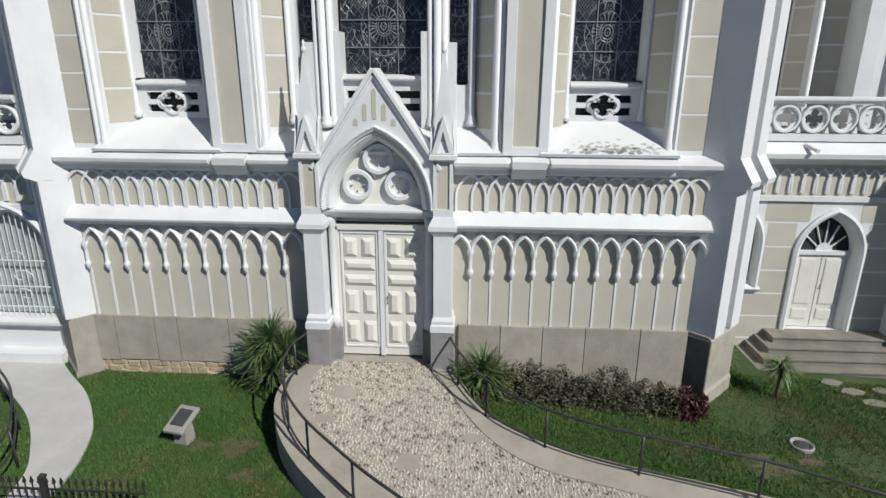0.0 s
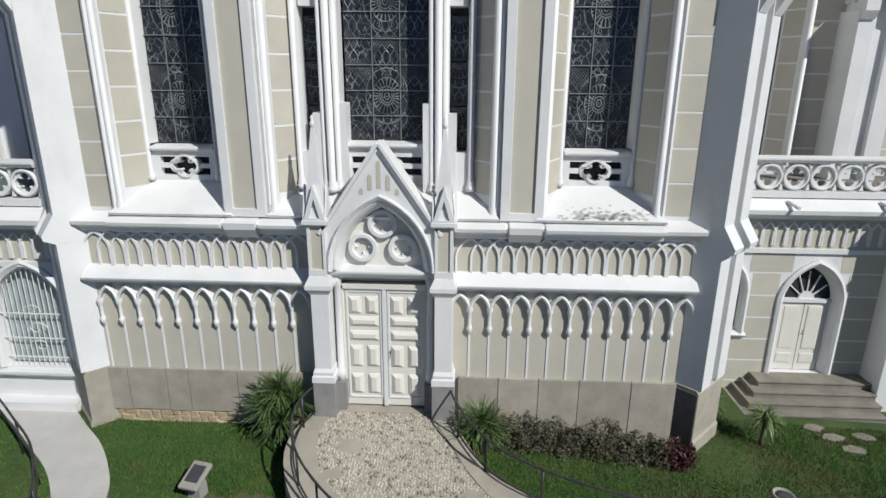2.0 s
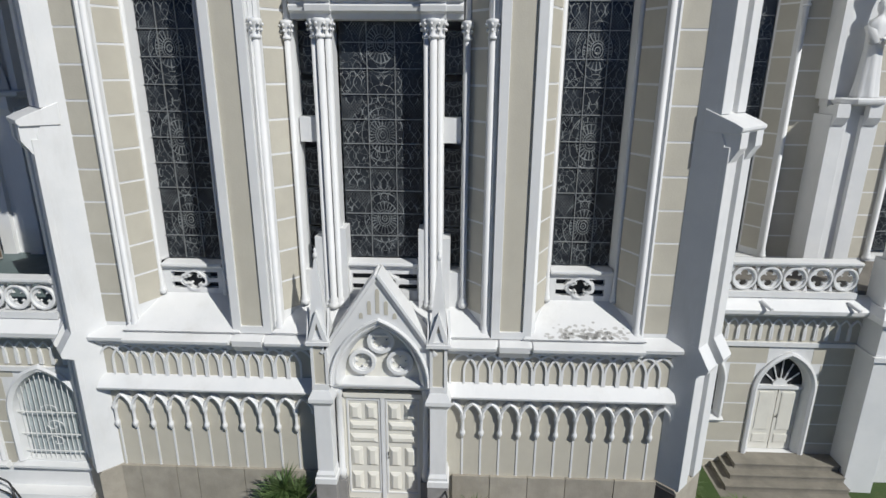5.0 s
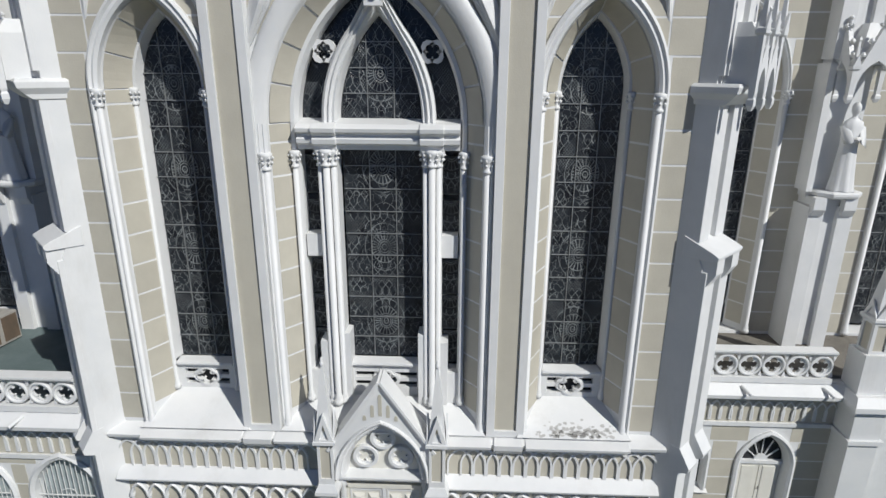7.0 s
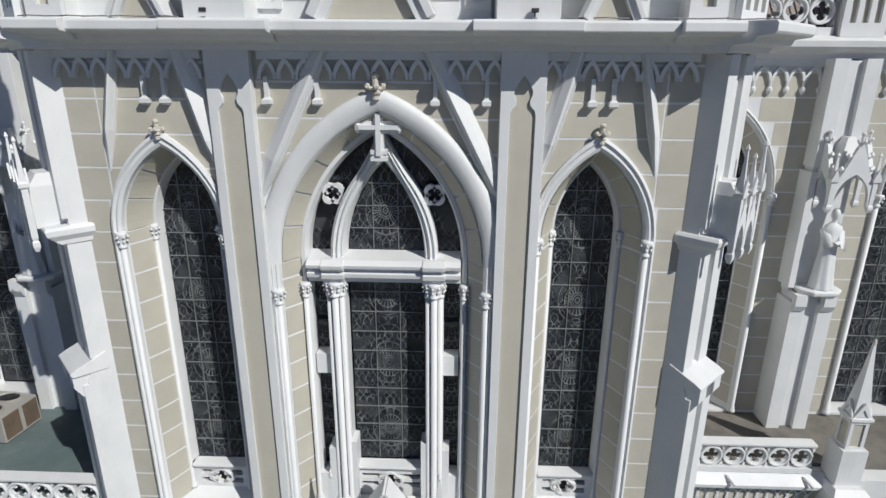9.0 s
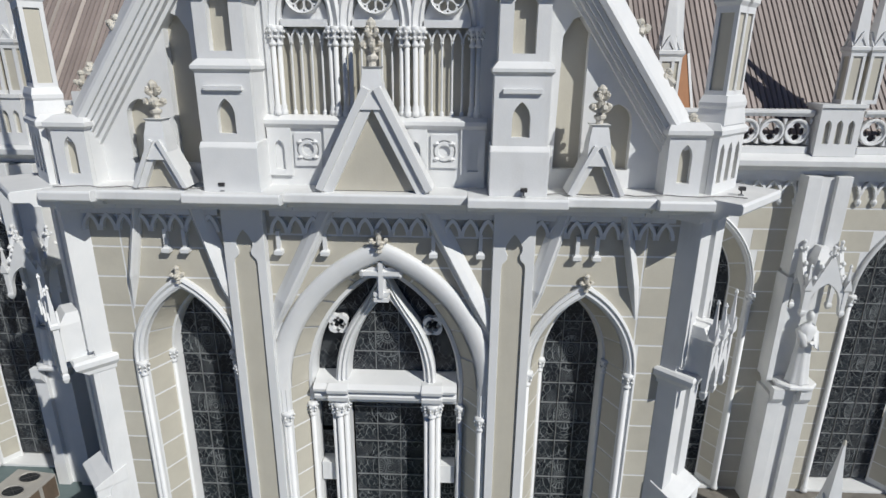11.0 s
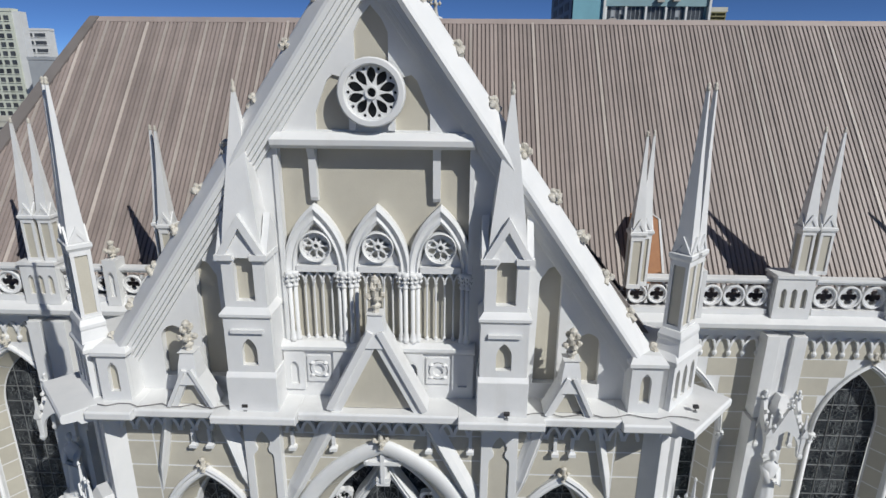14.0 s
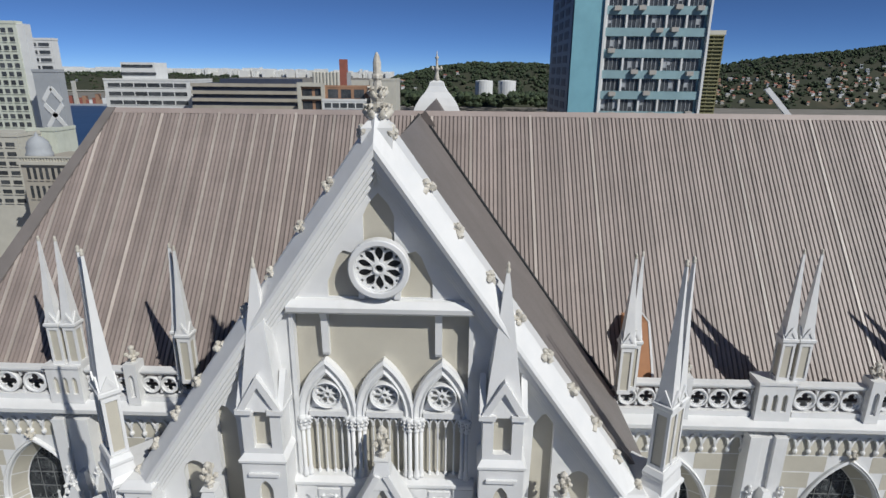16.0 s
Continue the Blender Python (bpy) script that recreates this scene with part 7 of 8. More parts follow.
out_l = smooth_line([(-1.60, -0.02), (-1.70, -0.62), (-1.86, -1.18), (-1.83, -1.88), (-1.53, -2.68), (-1.06, -3.40), (-0.42, -4.08), (0.6, -5.0), (2.4, -6.2), (5.0, -7.2), (9.0, -8.2)])
in_l = smooth_line([(-1.04, -0.02), (-1.20, -0.42), (-1.30, -1.05), (-1.20, -1.75), (-0.92, -2.40), (-0.41, -3.03), (0.20, -3.60), (1.2, -4.4), (2.8, -5.6), (5.2, -6.6), (9.0, -7.6)])
in_r = smooth_line([(0.94, -0.02), (1.08, -0.40), (1.26, -0.86), (1.60, -1.58), (1.92, -2.24), (2.40, -2.92), (3.12, -3.46), (4.15, -3.80), (5.5, -4.25), (7.2, -4.95), (9.4, -5.5)])
out_r = smooth_line([(1.52, -0.02), (1.60, -0.5), (1.77, -1.14), (2.14, -1.90), (2.66, -2.48), (3.50, -2.93), (4.45, -3.28), (5.6, -3.60), (6.75, -3.95), (8.0, -4.5), (10.0, -5.0)])


def ribbon(a, b, za, thick):
    """A raised strip between two lines, with sides."""
    n = len(a)
    s = Shape()
    rings = []
    for p, q in zip(a, b):
        z0_, z1_ = ramp_z(*p) + za, ramp_z(*q) + za
        rings.append([(p[0], p[1], z0_ - thick), (p[0], p[1], z0_), (q[0], q[1], z1_), (q[0], q[1], z1_ - thick)])
    return s.loft(rings)


ramp = thing("forecourt_ramp", "curved raised forecourt with pebble mosaic between concrete kerbs", "ramp", kind="structure")
part("bed", ribbon(in_l, in_r, 0.0, 0.9), KERB, ramp)
for a, b in ((out_l, in_l), (in_r, out_r)):
    # kerb in cast lengths
    for k in range(0, len(a) - 1, 10):
        e = min(k + 10, len(a) - 1)
        part("kerb", ribbon(a[k:e + 1], b[k:e + 1], 0.025, 1.0), KERB, ramp)

PEBW = bpy.data.materials.new("pebbles")
n_, l_, p_ = nodes_of(PEBW)
gi = n_.new("ShaderNodeNewGeometry")
cr_ = n_.new("ShaderNodeValToRGB")
cr_.color_ramp.elements[0].color, cr_.color_ramp.elements[1].color = (0.11, 0.095, 0.078, 1), (0.60, 0.56, 0.47, 1)
cr_.color_ramp.elements[0].position, cr_.color_ramp.elements[1].position = 0.0, 1.0
for pos, col in ((0.20, (0.15, 0.13, 0.11, 1)), (0.32, (0.33, 0.295, 0.235, 1)), (0.55, (0.48, 0.445, 0.365, 1))):
    e_ = cr_.color_ramp.elements.new(pos)
    e_.color = col
cl_ = n_.new("ShaderNodeTexNoise")
cl_.inputs["Scale"].default_value, cl_.inputs["Detail"].default_value = 7.0, 4
l_.new(gi.outputs["Position"], cl_.inputs["Vector"])
ad_ = n_.new("ShaderNodeMath")
ad_.operation = "MULTIPLY_ADD"
ad_.inputs[1].default_value, ad_.inputs[2].default_value = 3.2, -1.33
l_.new(cl_.outputs[0], ad_.inputs[0])
sm_ = n_.new("ShaderNodeMath")
sm_.operation = "ADD"
sm_.use_clamp = True
ml_ = n_.new("ShaderNodeMath")
ml_.operation = "MULTIPLY"
ml_.inputs[1].default_value = 0.75
l_.new(gi.outputs["Random Per Island"], ml_.inputs[0])
l_.new(ml_.outputs[0], sm_.inputs[0])
l_.new(ad_.outputs[0], sm_.inputs[1])
l_.new(sm_.outputs[0], cr_.inputs[0])
l_.new(cr_.outputs[0], p_.inputs["Base Color"])
p_.inputs["Roughness"].default_value = 0.75

random.seed(11)
def inside(x, y, poly):
    """Whether a point lies in an outline."""
    c = False
    j = len(poly) - 1
    for i in range(len(poly)):
        xi, yi = poly[i]
        xj, yj = poly[j]
        if (yi > y) != (yj > y) and x < (xj - xi) * (y - yi) / (yj - yi) + xi:
            c = not c
        j = i
    return c


poly = in_l[:64] + in_r[:64][::-1]
pv, pf = [], []
patches = [(-0.55, -1.5, 0.34), (-0.75, -2.35, 0.25), (1.95, -2.75, 0.22), (0.9, -3.4, 0.28)]
y = -0.33
while y > -5.0:
    x = -1.6
    while x < 6.2:
        px, py = x + random.uniform(-0.02, 0.02), y + random.uniform(-0.02, 0.02)
        x += 0.062
        if not inside(px, py, poly) or any(math.hypot(px - a, (py - b) * 1.4) < r * random.uniform(0.7, 1.1) for a, b, r in patches):
            continue
        a0, w, h = 1.75 + random.uniform(-0.7, 0.7), random.uniform(0.028, 0.046), random.uniform(0.014, 0.023)
        z = ramp_z(px, py)
        o = len(pv)
        for k in range(5):
            a = 2 * math.pi * k / 5
            dx, dy = w * math.cos(a), h * math.sin(a)
            pv.append((px + dx * math.cos(a0) - dy * math.sin(a0), py + dx * math.sin(a0) + dy * math.cos(a0), z - 0.004))
        for k in range(5):
            a = 2 * math.pi * k / 5
            dx, dy = w * 0.62 * math.cos(a), h * 0.62 * math.sin(a)
            pv.append((px + dx * math.cos(a0) - dy * math.sin(a0), py + dx * math.sin(a0) + dy * math.cos(a0), z + random.uniform(0.010, 0.018)))
        pf += [(o + k, o + (k + 1) % 5, o + 5 + (k + 1) % 5, o + 5 + k) for k in range(5)] + [tuple(o + 5 + k for k in range(5))]
    y -= 0.058
pm = bpy.data.meshes.new("pebble_paving")
pm.from_pydata(pv, [], pf)
pm.materials.append(PEBW)
tagged(new("pebble_paving", pm), "black and cream pebble mosaic paving", "paving", kind="stuff")


# ---- railings ----
def railing(name, line, count, height, low, label, start_loop=True):
    t = thing(name, label, "railing", kind="structure")
    part("top_rail", Shape().tube([(p[0], p[1], p[2] + height) for p in line], 0.024, 8), IRON, t, smooth=True)
    part("low_rail", Shape().tube([(p[0], p[1], p[2] + low) for p in line], 0.019, 8), IRON, t, smooth=True)
    n = len(line)
    for k in range(count):
        p = line[int(round(k * (n - 1) / (count - 1)))]
        part("post", Shape().tube([(p[0], p[1], p[2] - 0.1), (p[0], p[1], p[2] + height)], 0.022, 8), IRON, t, smooth=True)
    return t


def offset_mid(a, b, f):
    return [(p[0] + (q[0] - p[0]) * f, p[1] + (q[1] - p[1]) * f) for p, q in zip(a, b)]


ll = [(x, y, ramp_z(x, y) + 0.02) for x, y in offset_mid(out_l, in_l, 0.30)][4:72]
railing("railing_left", ll, 8, 0.74, 0.10, "dark iron handrail along the curved ramp kerb")
rl = [(x, y, ramp_z(x, y) + 0.02) for x, y in offset_mid(in_r, out_r, 0.72)][5:76]
railing("railing_right", rl, 7, 0.74, 0.10, "dark iron handrail along the curved ramp kerb")

# ---- curved side path and its railing ----
pr_ = smooth_line([(-8.6, 1.0), (-7.64, 0.20), (-6.95, -0.42), (-6.25, -1.02), (-5.62, -1.76), (-5.18, -2.48), (-4.88, -3.60), (-5.0, -5.2)])
pl_ = smooth_line([(-12.5, 0.9), (-9.75, 0.14), (-8.94, -0.28), (-7.75, -1.20), (-6.78, -2.0), (-6.05, -2.88), (-5.62, -3.66), (-5.45, -5.0)])
PATHC = surface("path_concrete", (0.50, 0.49, 0.465), (0.43, 0.42, 0.40), 1.4, 0.85, 20, 0.3, stain=(0.32, 0.31, 0.295), stain_scale=1.6, stain_amount=0.5)
s_ = Shape()
s_.loft([[(p[0], p[1], -0.9), (p[0], p[1], lawn_z(*p) + 0.05), (q[0], q[1], lawn_z(*q) + 0.05), (q[0], q[1], -0.9)] for p, q in zip(pl_, pr_)])
tagged(part("path", s_, PATHC), "curved pale concrete garden path", "path", kind="structure")
pv_ = [(p[0] - 0.12, p[1] - 0.10, lawn_z(*p) + 0.02) for p in pl_][6:54]
railing("railing_path", pv_, 6, 0.80, 0.42, "dark iron railing beside the curved garden path")
tagged(part("terrace_aisle", Shape().box(-13.5, -7.55, 0.10, 0.45, -1.2, -0.30), WHITE), "white painted concrete apron below the aisle windows", "pavement", kind="structure")

# picket fence at the lawn's edge
fence = thing("picket_fence", "low dark iron picket fence at the edge of the lawn", "fence", kind="structure")
FY = -4.5
pick = Shape().tube([(0, 0, -0.75), (0, 0, 0.10)], 0.011, 5).loft([[(-q, -q, z), (q, -q, z), (q, q, z), (-q, q, z)] for q, z in ((0.012, 0.08), (0.02, 0.11), (0.004, 0.2))]).mesh("picket", IRON)
x = -9.0
while x < -2.85:
    o = new("picket", pick)
    o.parent, o.location = fence, (x, FY, 0.0)
    x += 0.115
for z in (-0.02, -0.5):
    part("fence_rail", Shape().box(-9.0, -2.9, FY - 0.014, FY + 0.014, z - 0.014, z + 0.014), IRON, fence)
for x in (-7.95, -6.2, -4.45):
    part("fence_post", Shape().box(x - 0.035, x + 0.035, FY - 0.035, FY + 0.035, -0.8, 0.2).loft([[(x - q, FY - q, z), (x + q, FY - q, z), (x + q, FY + q, z), (x - q, FY + q, z)] for q, z in ((0.045, 0.19), (0.045, 0.22), (0.01, 0.26))]), IRON, fence)

# ---- plaque on the lawn ----
PLATE = surface("dark_plaque", (0.045, 0.045, 0.05), (0.06, 0.06, 0.065), 6, 0.35, 60, 0.1)
plq = thing("plaque_stand", "dark plaque on a tilted pale concrete pedestal on the lawn", "plaque", at=(-3.40, -2.42, lawn_z(-3.40, -2.42)))
plq.rotation_euler, plq.scale = (0, 0, radians(-12)), (0.86, 0.82, 0.86)
part("pedestal", Shape().loft([[(-q, -e, z), (q, -e, z), (q, e, z), (-q, e, z)] for q, e, z in ((0.17, 0.15, -0.1), (0.16, 0.14, 0.30), (0.14, 0.12, 0.42))]), CONCRETE, plq, bevel=0.012)
tp = Shape().loft([[(-0.24, -0.33, 0.36), (0.24, -0.33, 0.36), (0.24, 0.33, 0.60), (-0.24, 0.33, 0.60)], [(-0.24, -0.35, 0.44), (0.24, -0.35, 0.44), (0.24, 0.31, 0.69), (-0.24, 0.31, 0.69)]])
part("top_slab", tp, CONCRETE, plq, bevel=0.02)
part("plate", Shape().loft([[(-0.16, -0.20, 0.499), (0.16, -0.20, 0.499), (0.16, 0.20, 0.651), (-0.16, 0.20, 0.651)], [(-0.16, -0.20, 0.512), (0.16, -0.20, 0.512), (0.16, 0.20, 0.664), (-0.16, 0.20, 0.664)]]), PLATE, plq, "dark metal plate")

# ground spot lamp
spot = thing("ground_spotlight", "round recessed ground spotlight with pale rim in the lawn", "lamp", at=(8.27, -1.56, lawn_z(8.27, -1.56)))
part("rim", Shape().lathe([(0.22, -0.05), (0.22, 0.05), (0.20, 0.07), (0.17, 0.05), (0.15, 0.02)], 0, 0, 20), CONCRETE, spot)
part("lens", Shape().lathe([(0.15, 0.0), (0.15, 0.03), (0.05, 0.04)], 0, 0, 20), PLATE, spot, "dark glass lens", smooth=True)

# air conditioner on the left aisle roof
AC = surface("beige_metal", (0.42, 0.40, 0.36), (0.36, 0.34, 0.31), 2, 0.5, 30, 0.1, metal=0.1)
ACD = surface("brown_coil", (0.16, 0.115, 0.08), (0.12, 0.09, 0.065), 3, 0.6, 50, 0.3)
ac = thing("air_conditioner", "beige rooftop air conditioner with two fans and brown coils", "air conditioner", at=(-12.62, 3.5, 4.62))
ac.rotation_euler, ac.scale = (0, 0, radians(-7)), (0.95, 0.66, 0.86)
part("cabinet", Shape().box(-0.75, 0.75, -1.0, 1.0, 0.05, 1.1), AC, ac, bevel=0.02)
for y0, y1 in ((-0.92, -0.08), (0.14, 0.92)):
    part("coil", Shape().box(0.74, 0.765, y0, y1, 0.14, 1.02), ACD, ac, "brown finned coil")
for y in (-0.5, 0.5):
    f = Shape().lathe([(0.40, 1.09), (0.42, 1.16), (0.38, 1.16), (0.36, 1.11)], 0.05, y, 20)
    part("fan_ring", f, AC, ac)
    part("fan_grille", Shape().lathe([(0.36, 1.105), (0.36, 1.115)], 0.05, y, 20), DARK, ac)
    bl = Shape()
    for k in range(8):
        a = k * math.pi / 4
        bl.tube([(0.05, y, 1.14), (0.05 + 0.38 * math.cos(a), y + 0.38 * math.sin(a), 1.14)], 0.008, 4)
    part("fan_guard", bl, IRON, ac)


# ---- plants ----
def leaf_material(name, a, b, rough=0.5):
    m = bpy.data.materials.new(name)
    n, l, p = nodes_of(m)
    g = n.new("ShaderNodeNewGeometry")
    mx = n.new("ShaderNodeMix")
    mx.data_type = "RGBA"
    mx.inputs[6].default_value, mx.inputs[7].default_value = (*a, 1), (*b, 1)
    l.new(g.outputs["Random Per Island"], mx.inputs[0])
    l.new(mx.outputs[2], p.inputs["Base Color"])
    p.inputs["Roughness"].default_value = rough
    return m


LEAF = leaf_material("yucca_leaf", (0.04, 0.082, 0.022), (0.12, 0.18, 0.06))
LEAF2 = leaf_material("pony_leaf", (0.07, 0.12, 0.035), (0.16, 0.22, 0.08))
HEDGE = leaf_material("hedge_leaf", (0.055, 0.06, 0.032), (0.15, 0.135, 0.085), 0.6)
RED = leaf_material("red_leaf", (0.042, 0.015, 0.016), (0.095, 0.03, 0.032), 0.5)
GRASS = leaf_material("grass_blade", (0.034, 0.100, 0.013), (0.086, 0.178, 0.032), 0.75)
gn, gl = GRASS.node_tree.nodes, GRASS.node_tree.links
for sc_, lo_, hi_, col_ in ((1.1, 0.48, 0.68, (0.115, 0.185, 0.035, 1)), (0.7, 0.57, 0.68, (0.17, 0.135, 0.055, 1))):
    gg = gn.new("ShaderNodeNewGeometry")
    pn = gn.new("ShaderNodeTexNoise")
    pn.inputs["Scale"].default_value, pn.inputs["Detail"].default_value, pn.inputs["Roughness"].default_value = sc_, 5, 0.65
    gl.new(gg.outputs["Position"], pn.inputs["Vector"])
    pr0 = gn.new("ShaderNodeMapRange")
    pr0.inputs[1].default_value, pr0.inputs[2].default_value, pr0.inputs[4].default_value = lo_, hi_, 0.75
    gl.new(pn.outputs[0], pr0.inputs[0])
    pm_ = gn.new("ShaderNodeMix")
    pm_.data_type = "RGBA"
    pm_.inputs[7].default_value = col_
    src = gn["Principled BSDF"].inputs["Base Color"].links[0].from_socket
    gl.new(src, pm_.inputs[6])
    gl.new(pr0.outputs[0], pm_.inputs[0])
    gl.new(pm_.outputs[2], gn["Principled BSDF"].inputs["Base Color"])
BARK = surface("plant_bark", (0.16, 0.12, 0.08), (0.10, 0.075, 0.05), 6, 0.9, 30, 0.6)


def blade(shape, base, d, up, length, w, droop, n=5):
    """One long bending leaf."""
    d = Vector(d).normalized()
    side = d.cross(Vector((0, 0, 1)))
    side = side.normalized() if side.length > 1e-3 else Vector((1, 0, 0))
    L_, R_ = [], []
    for k in range(n + 1):
        t = k / n
        c = Vector(base) + d * length * t * math.cos(up - droop * t * 0.5) + Vector((0, 0, length * (t * math.sin(up) - droop * t * t * 0.5)))
        ww = w * (0.7 + 0.6 * t) * (1 - t ** 2.5) if k < n else 0.001
        L_.append(tuple(c - side * ww))
        R_.append(tuple(c + side * ww + Vector((0, 0, 0.004))))
    m = len(L_)
    shape.add(L_ + R_, [(i, i + 1, m + i + 1, m + i) for i in range(n)])


def yucca(x, y, heads, label, seed, mat, trunk_h, leaf_len, count, droop, name="yucca", r=0.0):
    random.seed(seed)
    z = lawn_z(x, y)
    t = thing(name, label, "plant", group="spiky plants", at=(x, y, z))
    ts = Shape()
    lv = Shape()
    for hx, hy, hz in heads:
        ts.tube([(hx * 0.3, hy * 0.3, -0.1), (hx * 0.7, hy * 0.7, hz * 0.5), (hx, hy, hz)], 0.05, 7, 0.7)
        for k in range(count):
            a = random.uniform(0, 2 * math.pi)
            up = random.uniform(-0.25, 1.45)
            blade(lv, (hx, hy, hz + random.uniform(-0.1, 0.1)), (math.cos(a), math.sin(a), 0), up, leaf_len * random.uniform(0.75, 1.1), random.uniform(0.012, 0.019), droop * random.uniform(0.6, 1.3))
    part("trunk", ts, BARK, t, smooth=True)
    part("leaves", lv, mat, t)
    return t


yucca(-2.32, -0.52, [(0, 0, 1.15), (0.28, 0.06, 0.85), (-0.25, -0.05, 0.8), (0.05, -0.2, 0.55)], "tall bushy dark green yucca beside the portal", 3, LEAF, 1.0, 0.68, 190, 0.35)
yucca(2.15, -0.85, [(0, 0, 0.75), (0.18, 0.1, 0.55), (-0.2, -0.05, 0.45)], "low bushy green yucca beside the ramp", 5, LEAF, 0.7, 0.66, 170, 0.4)
yucca(8.62, 0.16, [(0, 0, 0.70)], "small ponytail palm with drooping leaves on the lawn", 8, LEAF2, 0.6, 0.52, 150, 1.3, name="ponytail_palm")
yucca(7.95, 1.3, [(0, 0, 0.35)], "small spiky green plant by the buttress", 9, LEAF, 0.3, 0.4, 70, 0.5)


def bush(name, label, pts, mat, seed, size, n, cat="bush", group=""):
    """A rough shrub of many small leaves on thin twigs."""
    random.seed(seed)
    s = Shape()
    for (x, y, h, r) in pts:
        z = lawn_z(x, y)
        for k in range(n):
            a, u = random.uniform(0, 2 * math.pi), random.random() ** 0.5
            hh = random.random()
            rr = r * u * (0.75 + 0.35 * math.sin(a * 3 + x * 5)) * (1.05 - 0.35 * hh)
            c = Vector((x + rr * math.cos(a), y + rr * math.sin(a) * 0.8, z + h * hh * (0.9 + 0.2 * math.sin(a * 2 + x * 7))))
            d = Vector((random.uniform(-1, 1), random.uniform(-1, 1), random.uniform(-0.2, 1.0))).normalized()
            e = d.cross(Vector((random.uniform(-1, 1), random.uniform(-1, 1), random.uniform(-1, 1)))).normalized()
            q = size * random.uniform(0.6, 1.3)
            s.add([tuple(c - e * q * 0.3), tuple(c + d * q * 0.6 - e * q * 0.05), tuple(c + d * q), tuple(c + e * q * 0.3)], [(0, 1, 2, 3)])
    me = bpy.data.meshes.new(name)
    me.from_pydata(s.v, [], s.f)
    me.materials.append(mat)
    o = new(name, me)
    return o


x = 2.75
k = 0
while x < 5.9:
    t = thing("hedge_shrub", "low grey-green shrub of the hedge along the plinth", "shrub", group="hedge shrubs", at=(0, 0, 0))
    o = bush("foliage", "", [(x, -0.58 - 0.06 * math.sin(k * 2.1) - 0.06 * (x - 2.7), 0.74 + 0.12 * math.sin(k * 1.7), 0.42)], HEDGE, 40 + k, 0.06, 1900)
    o.parent = t
    x += 0.44
    k += 1
t = thing("red_shrub", "dark red-leaved shrub at the end of the hedge", "shrub")
o = bush("foliage", "", [(6.18, -0.85, 0.60, 0.34), (6.50, -0.85, 0.48, 0.28)], RED, 77, 0.09, 900)
o.parent = t

# worn bare earth in the lawn
EARTH = surface("bare_earth", (0.115, 0.095, 0.055), (0.08, 0.075, 0.035), 5, 0.95, 30, 0.6, stain=(0.06, 0.085, 0.025), stain_scale=4, stain_amount=0.8)
BARE = ((-2.35, -2.55, 0.34), (-3.05, -2.55, 0.20), (7.35, -2.25, 0.42), (8.2, -2.0, 0.22), (-1.95, -3.3, 0.22))
ev = Shape()
for k, (bx_, by_, r_) in enumerate(BARE):
    pts = []
    for i in range(18):
        a = 2 * math.pi * i / 18
        q = r_ * (0.75 + 0.25 * math.sin(3 * a + k) + 0.15 * math.sin(7 * a + 2 * k))
        px_, py_ = bx_ + q * 1.3 * math.cos(a), by_ + q * math.sin(a)
        pts.append((px_, py_, lawn_z(px_, py_) + 0.006))
    ev.add(pts, [tuple(range(18))])
tagged(part("bare_earth", ev, EARTH), "brown bare earth patches worn into the lawn", "soil", kind="stuff")

# lawn blades, shorter than a hand
random.seed(21)
gv, gf = [], []
made = 0
walk_poly = out_l[:70] + out_r[:70][::-1]
path_poly = pl_ + pr_[::-1]
while made < 160000:
    x, y = random.uniform(-9.5, 12.5), random.uniform(-5.2, 1.6)
    if y > 0.0 and -7.4 < x < 7.4:
        continue
    if -2.2 < x < 9 and inside(x, y, walk_poly):
        continue
    if x < -4.5 and inside(x, y, path_poly):
        continue
    if x > 8.3 and y > 1.1 or (x < -7.8 and y > 1.2):
        continue
    z = lawn_z(x, y)
    thin = noise.noise(Vector((x * 0.6, y * 0.6, 3.1)))
    if thin < -0.34 and random.random() < 0.6:
        continue
    if any(math.hypot((x - a_) / 1.3, y - b_) < r_ * 0.9 for a_, b_, r_ in BARE) and random.random() < 0.6:
        continue
    h = random.uniform(0.03, 0.075) * (1 + 0.5 * thin)
    a = random.uniform(0, 6.28)
    w = random.uniform(0.006, 0.011)
    lx, ly = random.uniform(-0.03, 0.03), random.uniform(-0.03, 0.03)
    o = len(gv)
    gv += [(x - w * math.cos(a), y - w * math.sin(a), z - 0.005), (x + w * math.cos(a), y + w * math.sin(a), z - 0.005), (x + lx, y + ly, z + h)]
    gf.append((o, o + 1, o + 2))
    made += 1
gm = bpy.data.meshes.new("lawn_grass")
gm.from_pydata(gv, [], gf)
gm.materials.append(GRASS)
tagged(new("lawn_grass", gm), "short green grass blades of the church lawn", "grass", kind="stuff")


# ---- opposite transept gable, behind the ridge ----
og = thing("gable_far", "white gable tip of the opposite transept with stone finial", "gable", kind="structure")
part("wall", Shape().plate([(-3.2, 22.0), (3.6, 22.0), (1.2, 25.4), (-0.8, 25.4)], [], 25.0, 25.5), WHITE, og)
part("cap", Shape().loft([[(0.2 - q, 25.2 - q * 0.6, z), (0.2 + q, 25.2 - q * 0.6, z), (0.2 + q, 25.2 + q * 0.6, z), (0.2 - q, 25.2 + q * 0.6, z)] for q, z in ((1.55, 24.9), (1.30, 25.55), (1.02, 26.0), (0.72, 26.35), (0.50, 26.72), (0.44, 26.95), (0.22, 27.05))]), WHITE, og, bevel=0.03)
